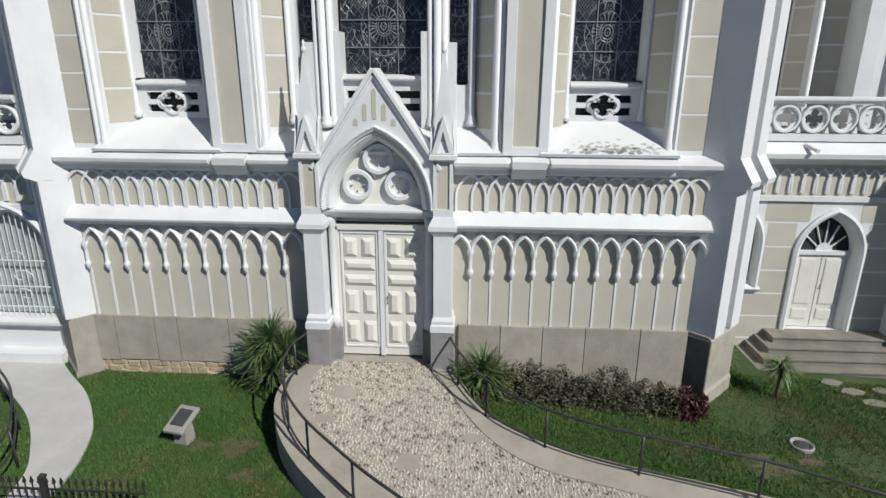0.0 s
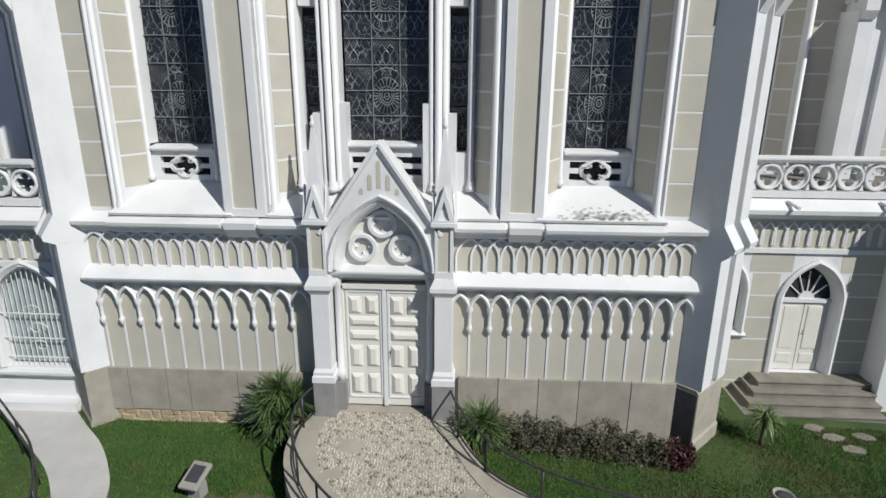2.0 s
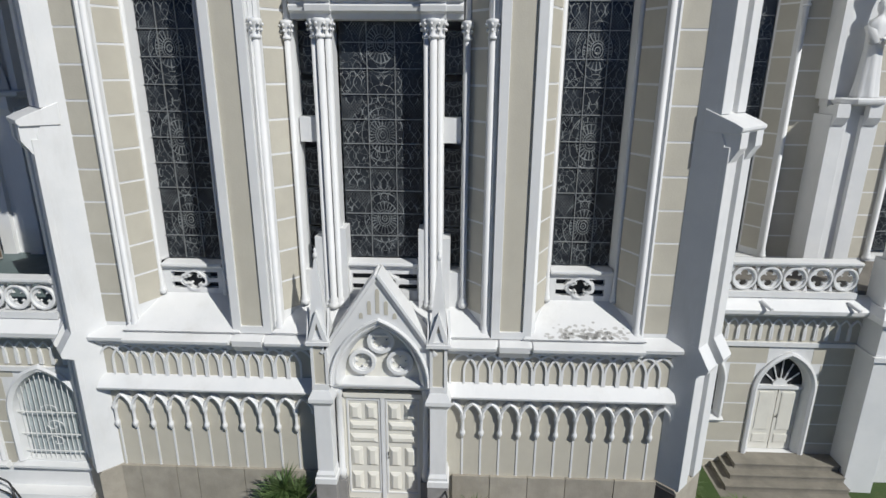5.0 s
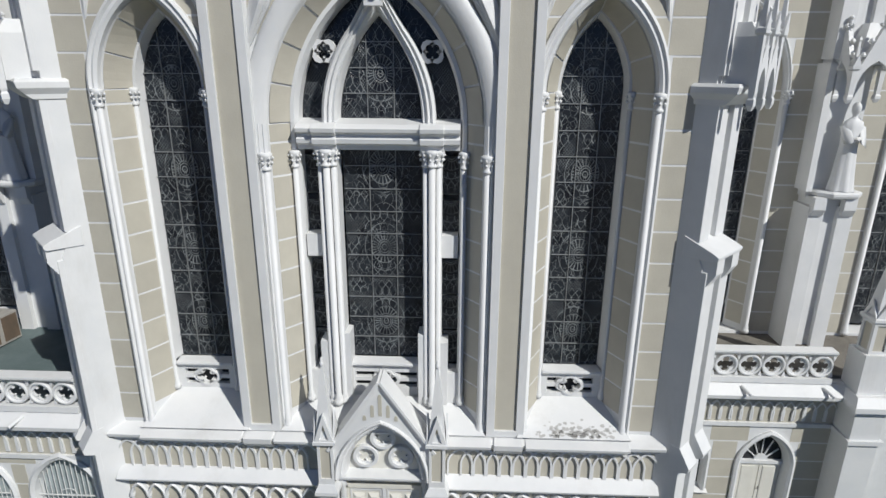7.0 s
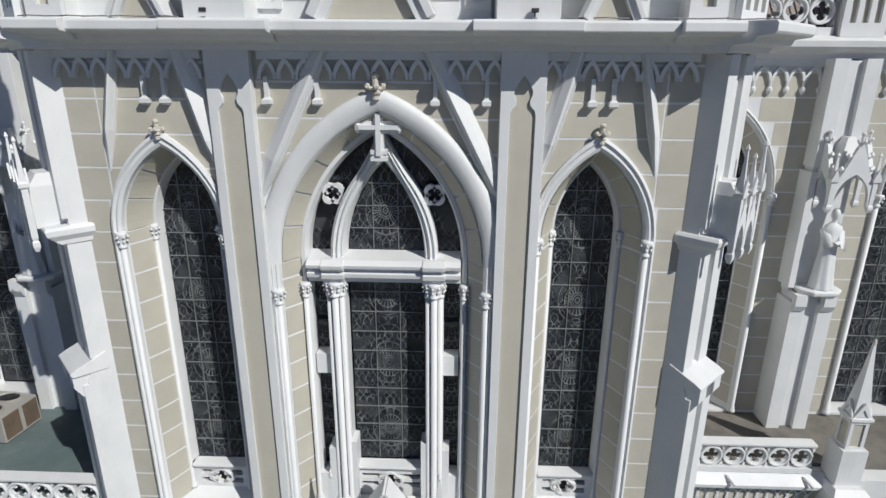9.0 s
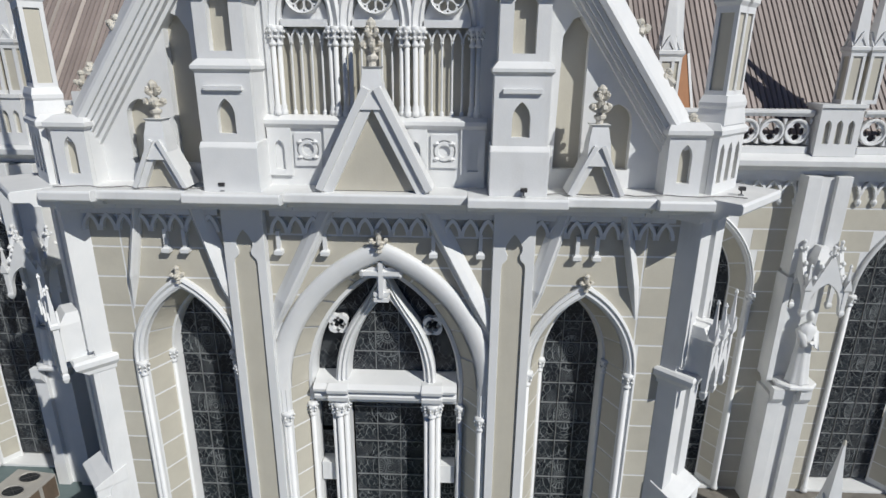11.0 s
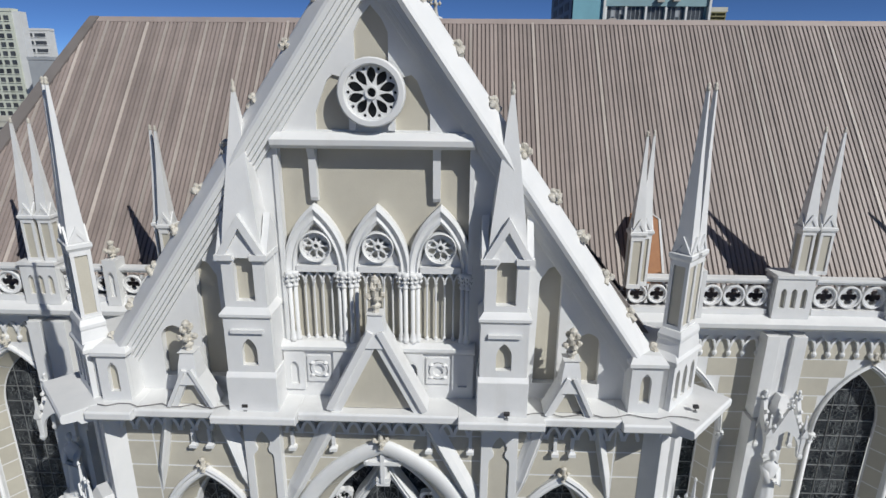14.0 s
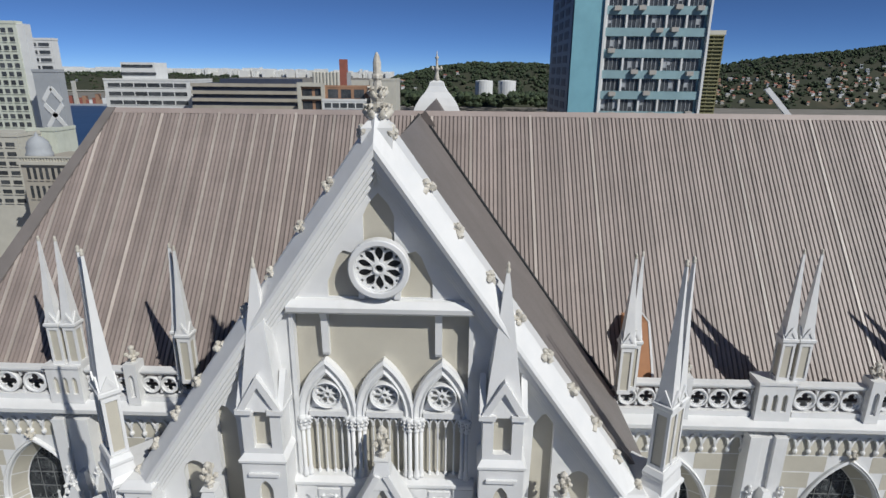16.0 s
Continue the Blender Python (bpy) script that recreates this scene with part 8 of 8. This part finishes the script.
f = Shape().lathe([(0.22, 26.9), (0.14, 27.3), (0.10, 27.6), (0.20, 27.72), (0.08, 27.85), (0.06, 28.3), (0.13, 28.38), (0.04, 28.5), (0.02, 28.75)], 0.2, 25.2, 8)
for k in range(4):
    a = k * math.pi / 2
    f.lathe([(0.02, 27.62), (0.11, 27.75), (0.02, 27.9)], 0.2 + 0.26 * math.cos(a), 25.2 + 0.26 * math.sin(a), 6)
part("finial", f, FINIAL, og, "weathered finial", smooth=True)
tagged(part("roof_far_transept", Shape().loft([[(0.2, 13, 26.0), (-6.2, 13, 17.0), (6.6, 13, 17.0)], [(0.2, 25.2, 26.0), (-6.2, 25.2, 17.0), (6.6, 25.2, 17.0)]]), ROOF), "brown roof of the opposite transept", "roof", kind="structure")
rear = thing("rear_coping", "slim white raking coping behind the nave ridge", "coping", kind="structure")
part("bar", Shape().loft([[(21.15, y, 26.62), (21.42, y, 26.78), (24.2, y, 24.0), (23.93, y, 23.84)] for y in (26.85, 27.05)]), WHITE, rear)
part("wall", Shape().box(23.3, 24.4, 26.75, 27.15, -1.5, 24.1), WHITE, rear)
tagged(part("wall_church_rear", Shape().box(-16.5, 40, 19.3, 19.6, -1.5, 17.0).box(-17.0, -16.6, 6, 19.5, -1.5, 17.0).box(-6.2, 6.6, 24.6, 25.0, -1.5, 22.1), WHITE), "plain white rear walls of the church", "wall", kind="structure")

# ---- town in the distance ----
TOWN = -19.5
CREAM = surface("cream_render", (0.50, 0.485, 0.42), (0.44, 0.425, 0.37), 0.3, 0.8, 3, 0.1, stain=(0.40, 0.39, 0.35), stain_scale=0.15, stain_amount=0.4, streak=1)
APTC = surface("pale_green_render", (0.56, 0.59, 0.51), (0.50, 0.53, 0.45), 0.3, 0.8, 3, 0.1, stain=(0.27, 0.29, 0.23), stain_scale=0.15, stain_amount=0.5, streak=1)
WHITER = surface("white_render", (0.66, 0.67, 0.66), (0.60, 0.61, 0.60), 0.3, 0.8, 3, 0.1, stain=(0.45, 0.45, 0.43), stain_scale=0.15, stain_amount=0.3, streak=1)
GREYR = surface("grey_render", (0.36, 0.38, 0.40), (0.31, 0.33, 0.35), 0.2, 0.8, 3, 0.1, stain=(0.26, 0.27, 0.28), stain_scale=0.2, stain_amount=0.4, streak=1)
BLUEW = surface("sky_blue_render", (0.19, 0.41, 0.48), (0.165, 0.36, 0.43), 0.4, 0.75, 6, 0.1, stain=(0.16, 0.31, 0.38), stain_scale=0.4, stain_amount=0.4, streak=1)
BLUEP = surface("pale_blue_spandrel", (0.24, 0.37, 0.40), (0.20, 0.31, 0.34), 0.5, 0.7, 6, 0.1, stain=(0.15, 0.23, 0.25), stain_scale=0.6, stain_amount=0.4, streak=1)
NAVY = surface("dark_navy_wall", (0.045, 0.055, 0.085), (0.06, 0.07, 0.10), 0.3, 0.5, 5, 0.1)
WIND = surface("window_glass_far", (0.035, 0.04, 0.045), (0.075, 0.08, 0.085), 0.35, 0.25, 3, 0.0, per_object=0.35)
BROWN = surface("brown_render", (0.36, 0.21, 0.13), (0.30, 0.175, 0.11), 0.2, 0.8, 3, 0.1, stain=(0.2, 0.13, 0.09), stain_scale=0.2, stain_amount=0.4)
BRICKR = surface("red_brick_far", (0.30, 0.10, 0.07), (0.24, 0.085, 0.06), 0.2, 0.8, 3, 0.1)
LOUVRE = surface("louvre_concrete", (0.40, 0.37, 0.31), (0.34, 0.31, 0.26), 0.2, 0.8, 3, 0.1)
OLIVE = surface("olive_louvre", (0.16, 0.15, 0.07), (0.12, 0.115, 0.06), 0.6, 0.7, 6, 0.1)


def block(name, label, x0, x1, y0, y1, z1, mat, rows=(), z0=TOWN, face="y", win=None):
    """A building with real recessed window openings as dark panes with sills; rows: (z0, z1, count, margin, gap)."""
    t = thing(name, label, "building")
    part("wall", Shape().box(x0, x1, y0, y1, z0, z1), mat, t)
    part("parapet", Shape().plate(rect(x0 - 0.15, x1 + 0.15, z1 - 0.3, z1 + 0.6), [], y0 - 0.15, y0 + 0.25).box(x1 - 0.1, x1 + 0.15, y0 + 0.25, y1, z1 - 0.3, z1 + 0.6), mat, t)
    for za, zb, count, margin, gap in rows:
        w = (x1 - x0 - 2 * margin) / count
        for k in range(count):
            a = x0 + margin + k * w + gap / 2
            wob = part("window", Shape().box(a, a + w - gap, y0 - 0.06, y0 + 0.02, za, zb), win or WIND, t)
            part("sill", Shape().box(a - 0.1, a + w - gap + 0.1, y0 - 0.25, y0 + 0.02, za - 0.25, za), mat, wob)
    return t


# blue office tower close behind the nave
SIDEW = surface("dark_side_window", (0.02, 0.022, 0.03), (0.035, 0.037, 0.045), 0.3, 0.6, 3, 0.0)
tower = thing("office_tower", "pale blue office tower with window bands and air conditioners", "building")
TX0, TX1, TY, TT = 20.2, 34.0, 70.0, 62.0
part("wall", Shape().box(TX0, TX1, TY, TY + 16, TOWN, TT), BLUEP, tower)
part("blank_wall", Shape().box(TX0 - 3.90, TX0 - 0.02, TY - 0.4, TY + 16, TOWN, TT), BLUEW, tower, "sky blue blank wall")
# Shade on the tower's side is put into this wall's navy colour.
part("side_wall", Shape().box(TX0 - 4.05, TX0 - 3.91, TY - 0.2, TY + 18, TOWN, TT), NAVY, tower, "side wall with its shade in the navy colour")
part("edge_fin", Shape().box(TX0 - 0.02, TX0 + 0.28, TY - 0.75, TY + 0.5, TOWN, TT), WHITER, tower, "white edge fin")
part("edge_fin", Shape().box(TX1 - 0.25, TX1 + 0.05, TY - 0.75, TY + 0.5, TOWN, TT), WHITER, tower, "white edge fin")
random.seed(31)
FH = 2.68
ac_me = Shape().box(-0.45, 0.45, -0.55, 0.0, 0, 0.55).lathe([(0.2, 0.56), (0.2, 0.6)], 0, -0.27, 8).mesh("air_conditioner", AC)
for k in range(14):
    zb = 22.55 + FH * k
    part("spandrel", Shape().box(TX0 + 0.28, TX1 - 0.25, TY - 0.45, TY + 0.1, zb - 1.05, zb), BLUEP, tower)
    bays = 5
    wv = (TX1 - TX0 - 0.8) / bays
    for i in range(bays):
        bx = TX0 + 0.4 + wv * i
        part("pier", Shape().box(bx - 0.13, bx + 0.13, TY - 0.42, TY + 0.1, zb, zb + FH - 1.05), WHITER, tower)
        for j in range(4):
            wx = bx + 0.2 + (wv - 0.4) / 4 * j
            wo = part("window", Shape().box(wx + 0.04, wx + (wv - 0.4) / 4 - 0.04, TY - 0.05, TY + 0.02, zb + 0.04, zb + FH - 1.1), WIND, tower)
            part("frame", Shape().box(wx - 0.03, wx + 0.03, TY - 0.12, TY, zb, zb + FH - 1.05), GREYR, wo)
            if random.random() < 0.14:
                part("blind", Shape().box(wx + 0.05, wx + (wv - 0.4) / 4 - 0.05, TY - 0.07, TY - 0.052, zb + random.uniform(0.3, 0.9), zb + FH - 1.1), GREYR, wo, "grey blind")
        if random.random() < 0.42:
            o = new("air_conditioner", ac_me)
            o.parent, o.location = tower, (bx + random.uniform(0.6, wv - 0.7), TY - 0.45, zb - 0.6 + random.uniform(-0.1, 0.2))
for k in range(22):
    for j in range(3):
        part("side_window", Shape().box(TX0 - 4.09, TX0 - 4.04, TY + 2 + 5 * j, TY + 5.2 + 5 * j, 18 + 1.55 * k, 19.0 + 1.55 * k), SIDEW, tower)

# louvred olive block beside it
OLOUV = surface("olive_louvre_blade", (0.22, 0.205, 0.10), (0.17, 0.16, 0.08), 0.4, 0.7, 6, 0.1)
lb = thing("louvred_building", "narrow building faced with olive horizontal louvres", "building")
part("wall", Shape().box(41.8, 46.6, 95, 104, TOWN, 34.0), OLIVE, lb)
part("cap", Shape().box(41.5, 46.9, 94.6, 104, 34.0, 34.7), CREAM, lb)
for k in range(24):
    part("louvre", Shape().box(41.7, 46.7, 94.5, 95.0, 19.5 + 0.62 * k, 19.72 + 0.62 * k), OLOUV, lb)
for k in range(4):
    part("fin", Shape().box(41.75 + 1.6 * k, 41.95 + 1.6 * k, 94.7, 95.0, TOWN, 34.0), OLIVE, lb)

# left group
apt = block("apartment_block", "tall cream apartment block with small dark windows", -170, -141.2, 180, 183.2, 41.3, APTC, [(z, z + 1.5, 11, 0.6, 0.9) for z in [38.3 - 2.7 * k for k in range(18)]])
part("end_wall", Shape().box(-141.15, -138.6, 180.3, 183.2, TOWN, 41.0), WHITER, apt, "white blank end wall")
block("tower_block", "plain white tower block behind", -178.5, -166.2, 232, 236, 38.7, WHITER, [(36 - 3 * k, 37.4 - 3 * k, 2, 0.8, 0.8) for k in range(6)])
gb = block("grey_building", "grey slab building with pale geometric panels", -132.8, -124.6, 172, 175.0, 26.6, GREYR)
for zc in (17.6, 9.4):
    s_ = Shape()
    for a, b in (((-4, 0), (0, 4)), ((0, 4), (4, 0)), ((-4, -1), (0, -4.5)), ((0, -4.5), (4, -1))):
        d = Vector((b[0] - a[0], 0, b[1] - a[1])).normalized()
        n = Vector((-d.z, 0, d.x)) * 0.8
        q = [Vector((a[0], 0, a[1])) - n, Vector((b[0], 0, b[1])) - n, Vector((b[0], 0, b[1])) + n, Vector((a[0], 0, a[1])) + n]
        s_.loft([[(p.x * 0.75 - 127.8, 171.8, p.z + zc) for p in q], [(p.x * 0.75 - 127.8, 172.02, p.z + zc) for p in q]])
    part("panel", s_, WHITER, gb, "pale geometric relief")
dm = block("domed_building", "old cream building with a grey dome and balustrade", -94.0, -81.5, 110, 126, 8.2, LOUVRE, [(4.2, 6.8, 8, 0.8, 0.7), (0.0, 2.8, 8, 0.8, 0.7)])
part("dome", Shape().lathe([(2.7, 8.1), (2.7, 9.4), (2.5, 9.6), (2.45, 10.6), (2.1, 11.8), (1.35, 12.7), (0.4, 13.2), (0.35, 13.5), (0.1, 14.0)], -92.6, 114.5, 16), GREYR, dm, "grey metal dome", smooth=True)
part("cornice", Shape().box(-94.4, -81.1, 109.4, 110.2, 7.5, 8.2), CREAM, dm)
for k in range(20):
    part("baluster", Shape().box(-94.0 + 0.64 * k, -93.75 + 0.64 * k, 109.6, 109.9, 8.2, 9.0), CREAM, dm)
part("rail", Shape().box(-94.2, -81.3, 109.5, 110.0, 9.0, 9.3), CREAM, dm)
block("striped_building", "white office block with long dark window bands", -118, -104.4, 124, 138, 12.0, CREAM, [(9.4 - 2.3 * k, 10.4 - 2.3 * k, 4, 0.6, 0.9) for k in range(7)])
block("pale_green_house", "plain pale green rendered block", -108, -100.6, 132, 140, 12.6, APTC)
# middle group
fo = block("white_office", "white office building with green window bands", -164.3, -123.7, 260, 285, 22.6, WHITER, [(19.4 - 3.9 * k, 21.2 - 3.9 * k, 6, 1.6, 0.5) for k in range(5)])
part("roof_house", Shape().box(-157.4, -141.5, 264, 276, 22.6, 30.4), WHITER, fo)
part("roof_band", Shape().box(-157.7, -141.2, 263.6, 264.2, 24.8, 26.0), WIND, fo)
part("roof_band", Shape().box(-156.7, -142.2, 263.6, 264.2, 28.4, 29.4), WIND, fo)
lv = thing("louvred_office", "long low office with alternating beige and dark bands", "building")
part("wall", Shape().box(-118.8, -71.7, 251, 275, TOWN, 21.6), NAVY, lv)
for k in range(9):
    part("band", Shape().box(-119.0, -71.5, 249.8, 251.2, 20.3 - 3.2 * k, 21.7 - 3.2 * k), LOUVRE, lv)
part("plant_room", Shape().box(-108, -74, 256, 270, 21.6, 23.6), NAVY, lv)
bh = block("brown_building", "brown framed building with open concrete bays", -65.4, -36.9, 231, 250, 21.2, BROWN, [(16.6, 20.2, 5, 0.8, 1.2), (12.0, 15.4, 5, 0.8, 1.2)])
part("frame", Shape().plate(rect(-65.6, -54.4, 7, 22.8), [rect(-64.1, -55.8, 17.4, 21.2), rect(-64.1, -55.8, 11.5, 16.2)], 229.6, 231.0), CREAM, bh)
block("small_white_building", "small white flat-roofed building", -51.8, -35.3, 214, 226, 16.6, WHITER, [(13.8, 15.6, 5, 0.6, 0.5)])
block("cream_block", "plain cream building block", -33.4, -23.6, 216, 232, 24.3, CREAM, [(18.6, 21.3, 2, 4.5, 0.6)])
sl = thing("grain_silos", "row of pale cylindrical grain silos", "silo")
for k in range(8):
    part("silo", Shape().lathe([(1.75, TOWN), (1.75, 25.4), (0.9, 26.4)], -150.2 + 3.5 * k, 600, 10), CREAM, sl, smooth=False)
part("base_building", Shape().box(-152, -97, 604, 620, TOWN, 18), CREAM, sl)
rt = thing("brick_tower", "tall red brick silo tower", "tower")
part("shaft", Shape().box(-107.4, -101.3, 520, 528, TOWN, 37.1), BRICKR, rt)
part("stair_shaft", Shape().box(-101.2, -98.6, 521, 527, TOWN, 26.0), GREYR, rt)
# dockside
WATER = surface("harbour_water", (0.02, 0.055, 0.14), (0.03, 0.075, 0.17), 0.02, 0.6, 0.6, 0.6)
wt = Shape().add([(-1500, 330, -18.6), (-150, 330, -18.6), (-150, 880, -18.6), (-1500, 880, -18.6)], [(0, 1, 2, 3)])
tagged(part("water", wt, WATER), "dark blue harbour water", "water", kind="structure")
random.seed(12)
dk = thing("container_stack", "stacked red and white shipping containers on the quay", "containers")
part("quay", Shape().box(-620, -330, 738, 790, -19.4, -16.5), GREYR, dk, "grey concrete quay")
for k in range(34):
    x = -545 + 4.4 * k
    part("container", Shape().box(x, x + 4.1, 745, 751, -16.6, -16.6 + random.choice((5, 7.5, 10, 12.5))), random.choice((BRICKR, BRICKR, BROWN, BROWN, WHITER)), dk)
part("crane", Shape().box(-501, -496.5, 741, 744, -16.6, 12).box(-515, -440, 741.5, 743, -0.5, 0.8), CREAM, dk, "cream dock crane")

# hills with trees and houses
WOODS = leaf_material("far_woods", (0.018, 0.032, 0.016), (0.05, 0.07, 0.032), 0.9)


def hill(name, label, x0, x1, y0, y1, prof, seed, trees, houses):
    """A wooded ridge: a smooth mound, crowns of leaf clumps and small houses."""
    random.seed(seed)
    n, m = 40, 10
    def hz(u, v):
        k = min(int(u * (len(prof) - 1)), len(prof) - 2)
        f = u * (len(prof) - 1) - k
        top = prof[k] * (1 - f) + prof[k + 1] * f
        return TOWN + (top - TOWN) * math.sin(math.pi / 2 * min(1, v * 1.4)) + 2.0 * noise.noise(Vector((u * 14, v * 9, seed)))
    t = thing(name, label, "hill", kind="structure")
    s = Shape()
    s.add([(x0 + (x1 - x0) * i / n, y0 + (y1 - y0) * j / m, hz(i / n, j / m)) for j in range(m + 1) for i in range(n + 1)],
          [(j * (n + 1) + i, j * (n + 1) + i + 1, (j + 1) * (n + 1) + i + 1, (j + 1) * (n + 1) + i) for j in range(m) for i in range(n)])
    part("slope", s, HILLS, t, smooth=True)
    w = Shape()
    for k in range(trees):
        u, v = random.random(), random.random() ** 0.8
        c = Vector((x0 + (x1 - x0) * u, y0 + (y1 - y0) * v, hz(u, v)))
        r = random.uniform(2.0, 4.6)
        for q in range(random.randint(3, 6)):
            d = Vector((random.uniform(-1, 1), random.uniform(-1, 1), random.uniform(0.1, 1.3))) * r * 0.7
            e = r * random.uniform(0.35, 0.65)
            w.lathe([(e * 0.3, c.z + d.z - e), (e, c.z + d.z - e * 0.1), (e * 0.7, c.z + d.z + e * 0.55), (e * 0.1, c.z + d.z + e * 0.9)], c.x + d.x, c.y + d.y, 6, random.random())
    me = bpy.data.meshes.new("woods")
    me.from_pydata(w.v, [], w.f)
    me.materials.append(WOODS)
    wo = new("woods", me)
    wo.parent = t
    for k in range(houses):
        u, v = random.random(), random.uniform(0.02, 0.42)
        c = (x0 + (x1 - x0) * u, y0 + (y1 - y0) * v, hz(u, v))
        a, b, h = random.uniform(1.4, 3.2), random.uniform(1.4, 2.6), random.uniform(2.2, 4.2)
        hs = thing("hill_house", "small rendered house on the wooded hillside", "house", group="hillside houses", at=c)
        part("wall", Shape().box(-a, a, -b, b, -3, h), random.choice((WHITER, CREAM, CREAM, BROWN, GREYR, LOUVRE)), hs)
        part("roof", Shape().loft([[(-a - 0.3, -b - 0.3, h), (a + 0.3, -b - 0.3, h), (a + 0.3, b + 0.3, h), (-a - 0.3, b + 0.3, h)], [(-a * 0.9, -0.2, h + 1.2), (a * 0.9, -0.2, h + 1.2), (a * 0.9, 0.2, h + 1.2), (-a * 0.9, 0.2, h + 1.2)]]), random.choice((BRICKR, BROWN, GREYR)), hs)
        for q in (-1, 1):
            part("window", Shape().box(q * a * 0.5 - 0.6, q * a * 0.5 + 0.6, -b - 0.06, -b + 0.02, h * 0.35, h * 0.7), WIND, hs)
    return t


HILLS = surface("hill_scrub", (0.028, 0.036, 0.02), (0.045, 0.046, 0.028), 0.02, 0.9, 0.5, 0.4, stain=(0.10, 0.08, 0.055), stain_scale=0.02, stain_amount=0.5)
hill("hill_centre", "green wooded hill with fuel tanks and houses", -110, 190, 820, 1000, [14, 22, 31, 35, 38, 37, 38, 37, 34, 32], 3, 1500, 16)
hill("hill_right", "wooded hillside covered with small houses", 330, 980, 850, 1150, [10, 20, 34, 48, 57, 61, 69, 77, 71, 63, 55], 5, 2300, 270)
hill("hill_left", "dark wooded hill across the harbour", -1000, -520, 1200, 1400, [10, 15, 17, 17, 16, 14, 10], 7, 420, 6)
for x in (31.7, 62.8):
    tk = thing("fuel_tank", "white cylindrical fuel storage tank on the hill", "tank", group="fuel tanks")
    part("shell", Shape().lathe([(11.9, -4), (11.9, 15.6), (11.3, 16.0), (0.5, 17.2)], x, 798, 20), WHITER, tk)
# dark treeline in front of the tanks
random.seed(5)
w = Shape()
for k in range(260):
    x, y, r = random.uniform(-70, 150), random.uniform(700, 780), random.uniform(3, 6)
    zt = random.uniform(-12, 1.5)
    for q in range(4):
        e = r * random.uniform(0.5, 0.8)
        w.lathe([(e * 0.3, zt - e), (e, zt), (e * 0.6, zt + e * 0.6), (e * 0.1, zt + e)], x + random.uniform(-r, r), y + random.uniform(-r, r), 6, random.random())
me = bpy.data.meshes.new("treeline")
me.from_pydata(w.v, [], w.f)
me.materials.append(WOODS)
tagged(new("treeline", me), "dark green belt of far trees", "trees", kind="stuff")
# far city skyline
random.seed(9)
cv = Shape()
for k in range(300):
    x = random.uniform(-2900, -500)
    h = random.choice((6, 10, 14, 18, 22, 32)) * random.uniform(0.7, 1.2) * (1.15 if -1700 < x < -1300 else 1)
    wd = random.uniform(6, 16)
    cv.box(x, x + wd, 3900 + random.uniform(0, 400), 4320, -20, h)
tagged(part("far_skyline", cv, WHITER), "pale high-rise skyline across the bay", "skyline", kind="stuff")
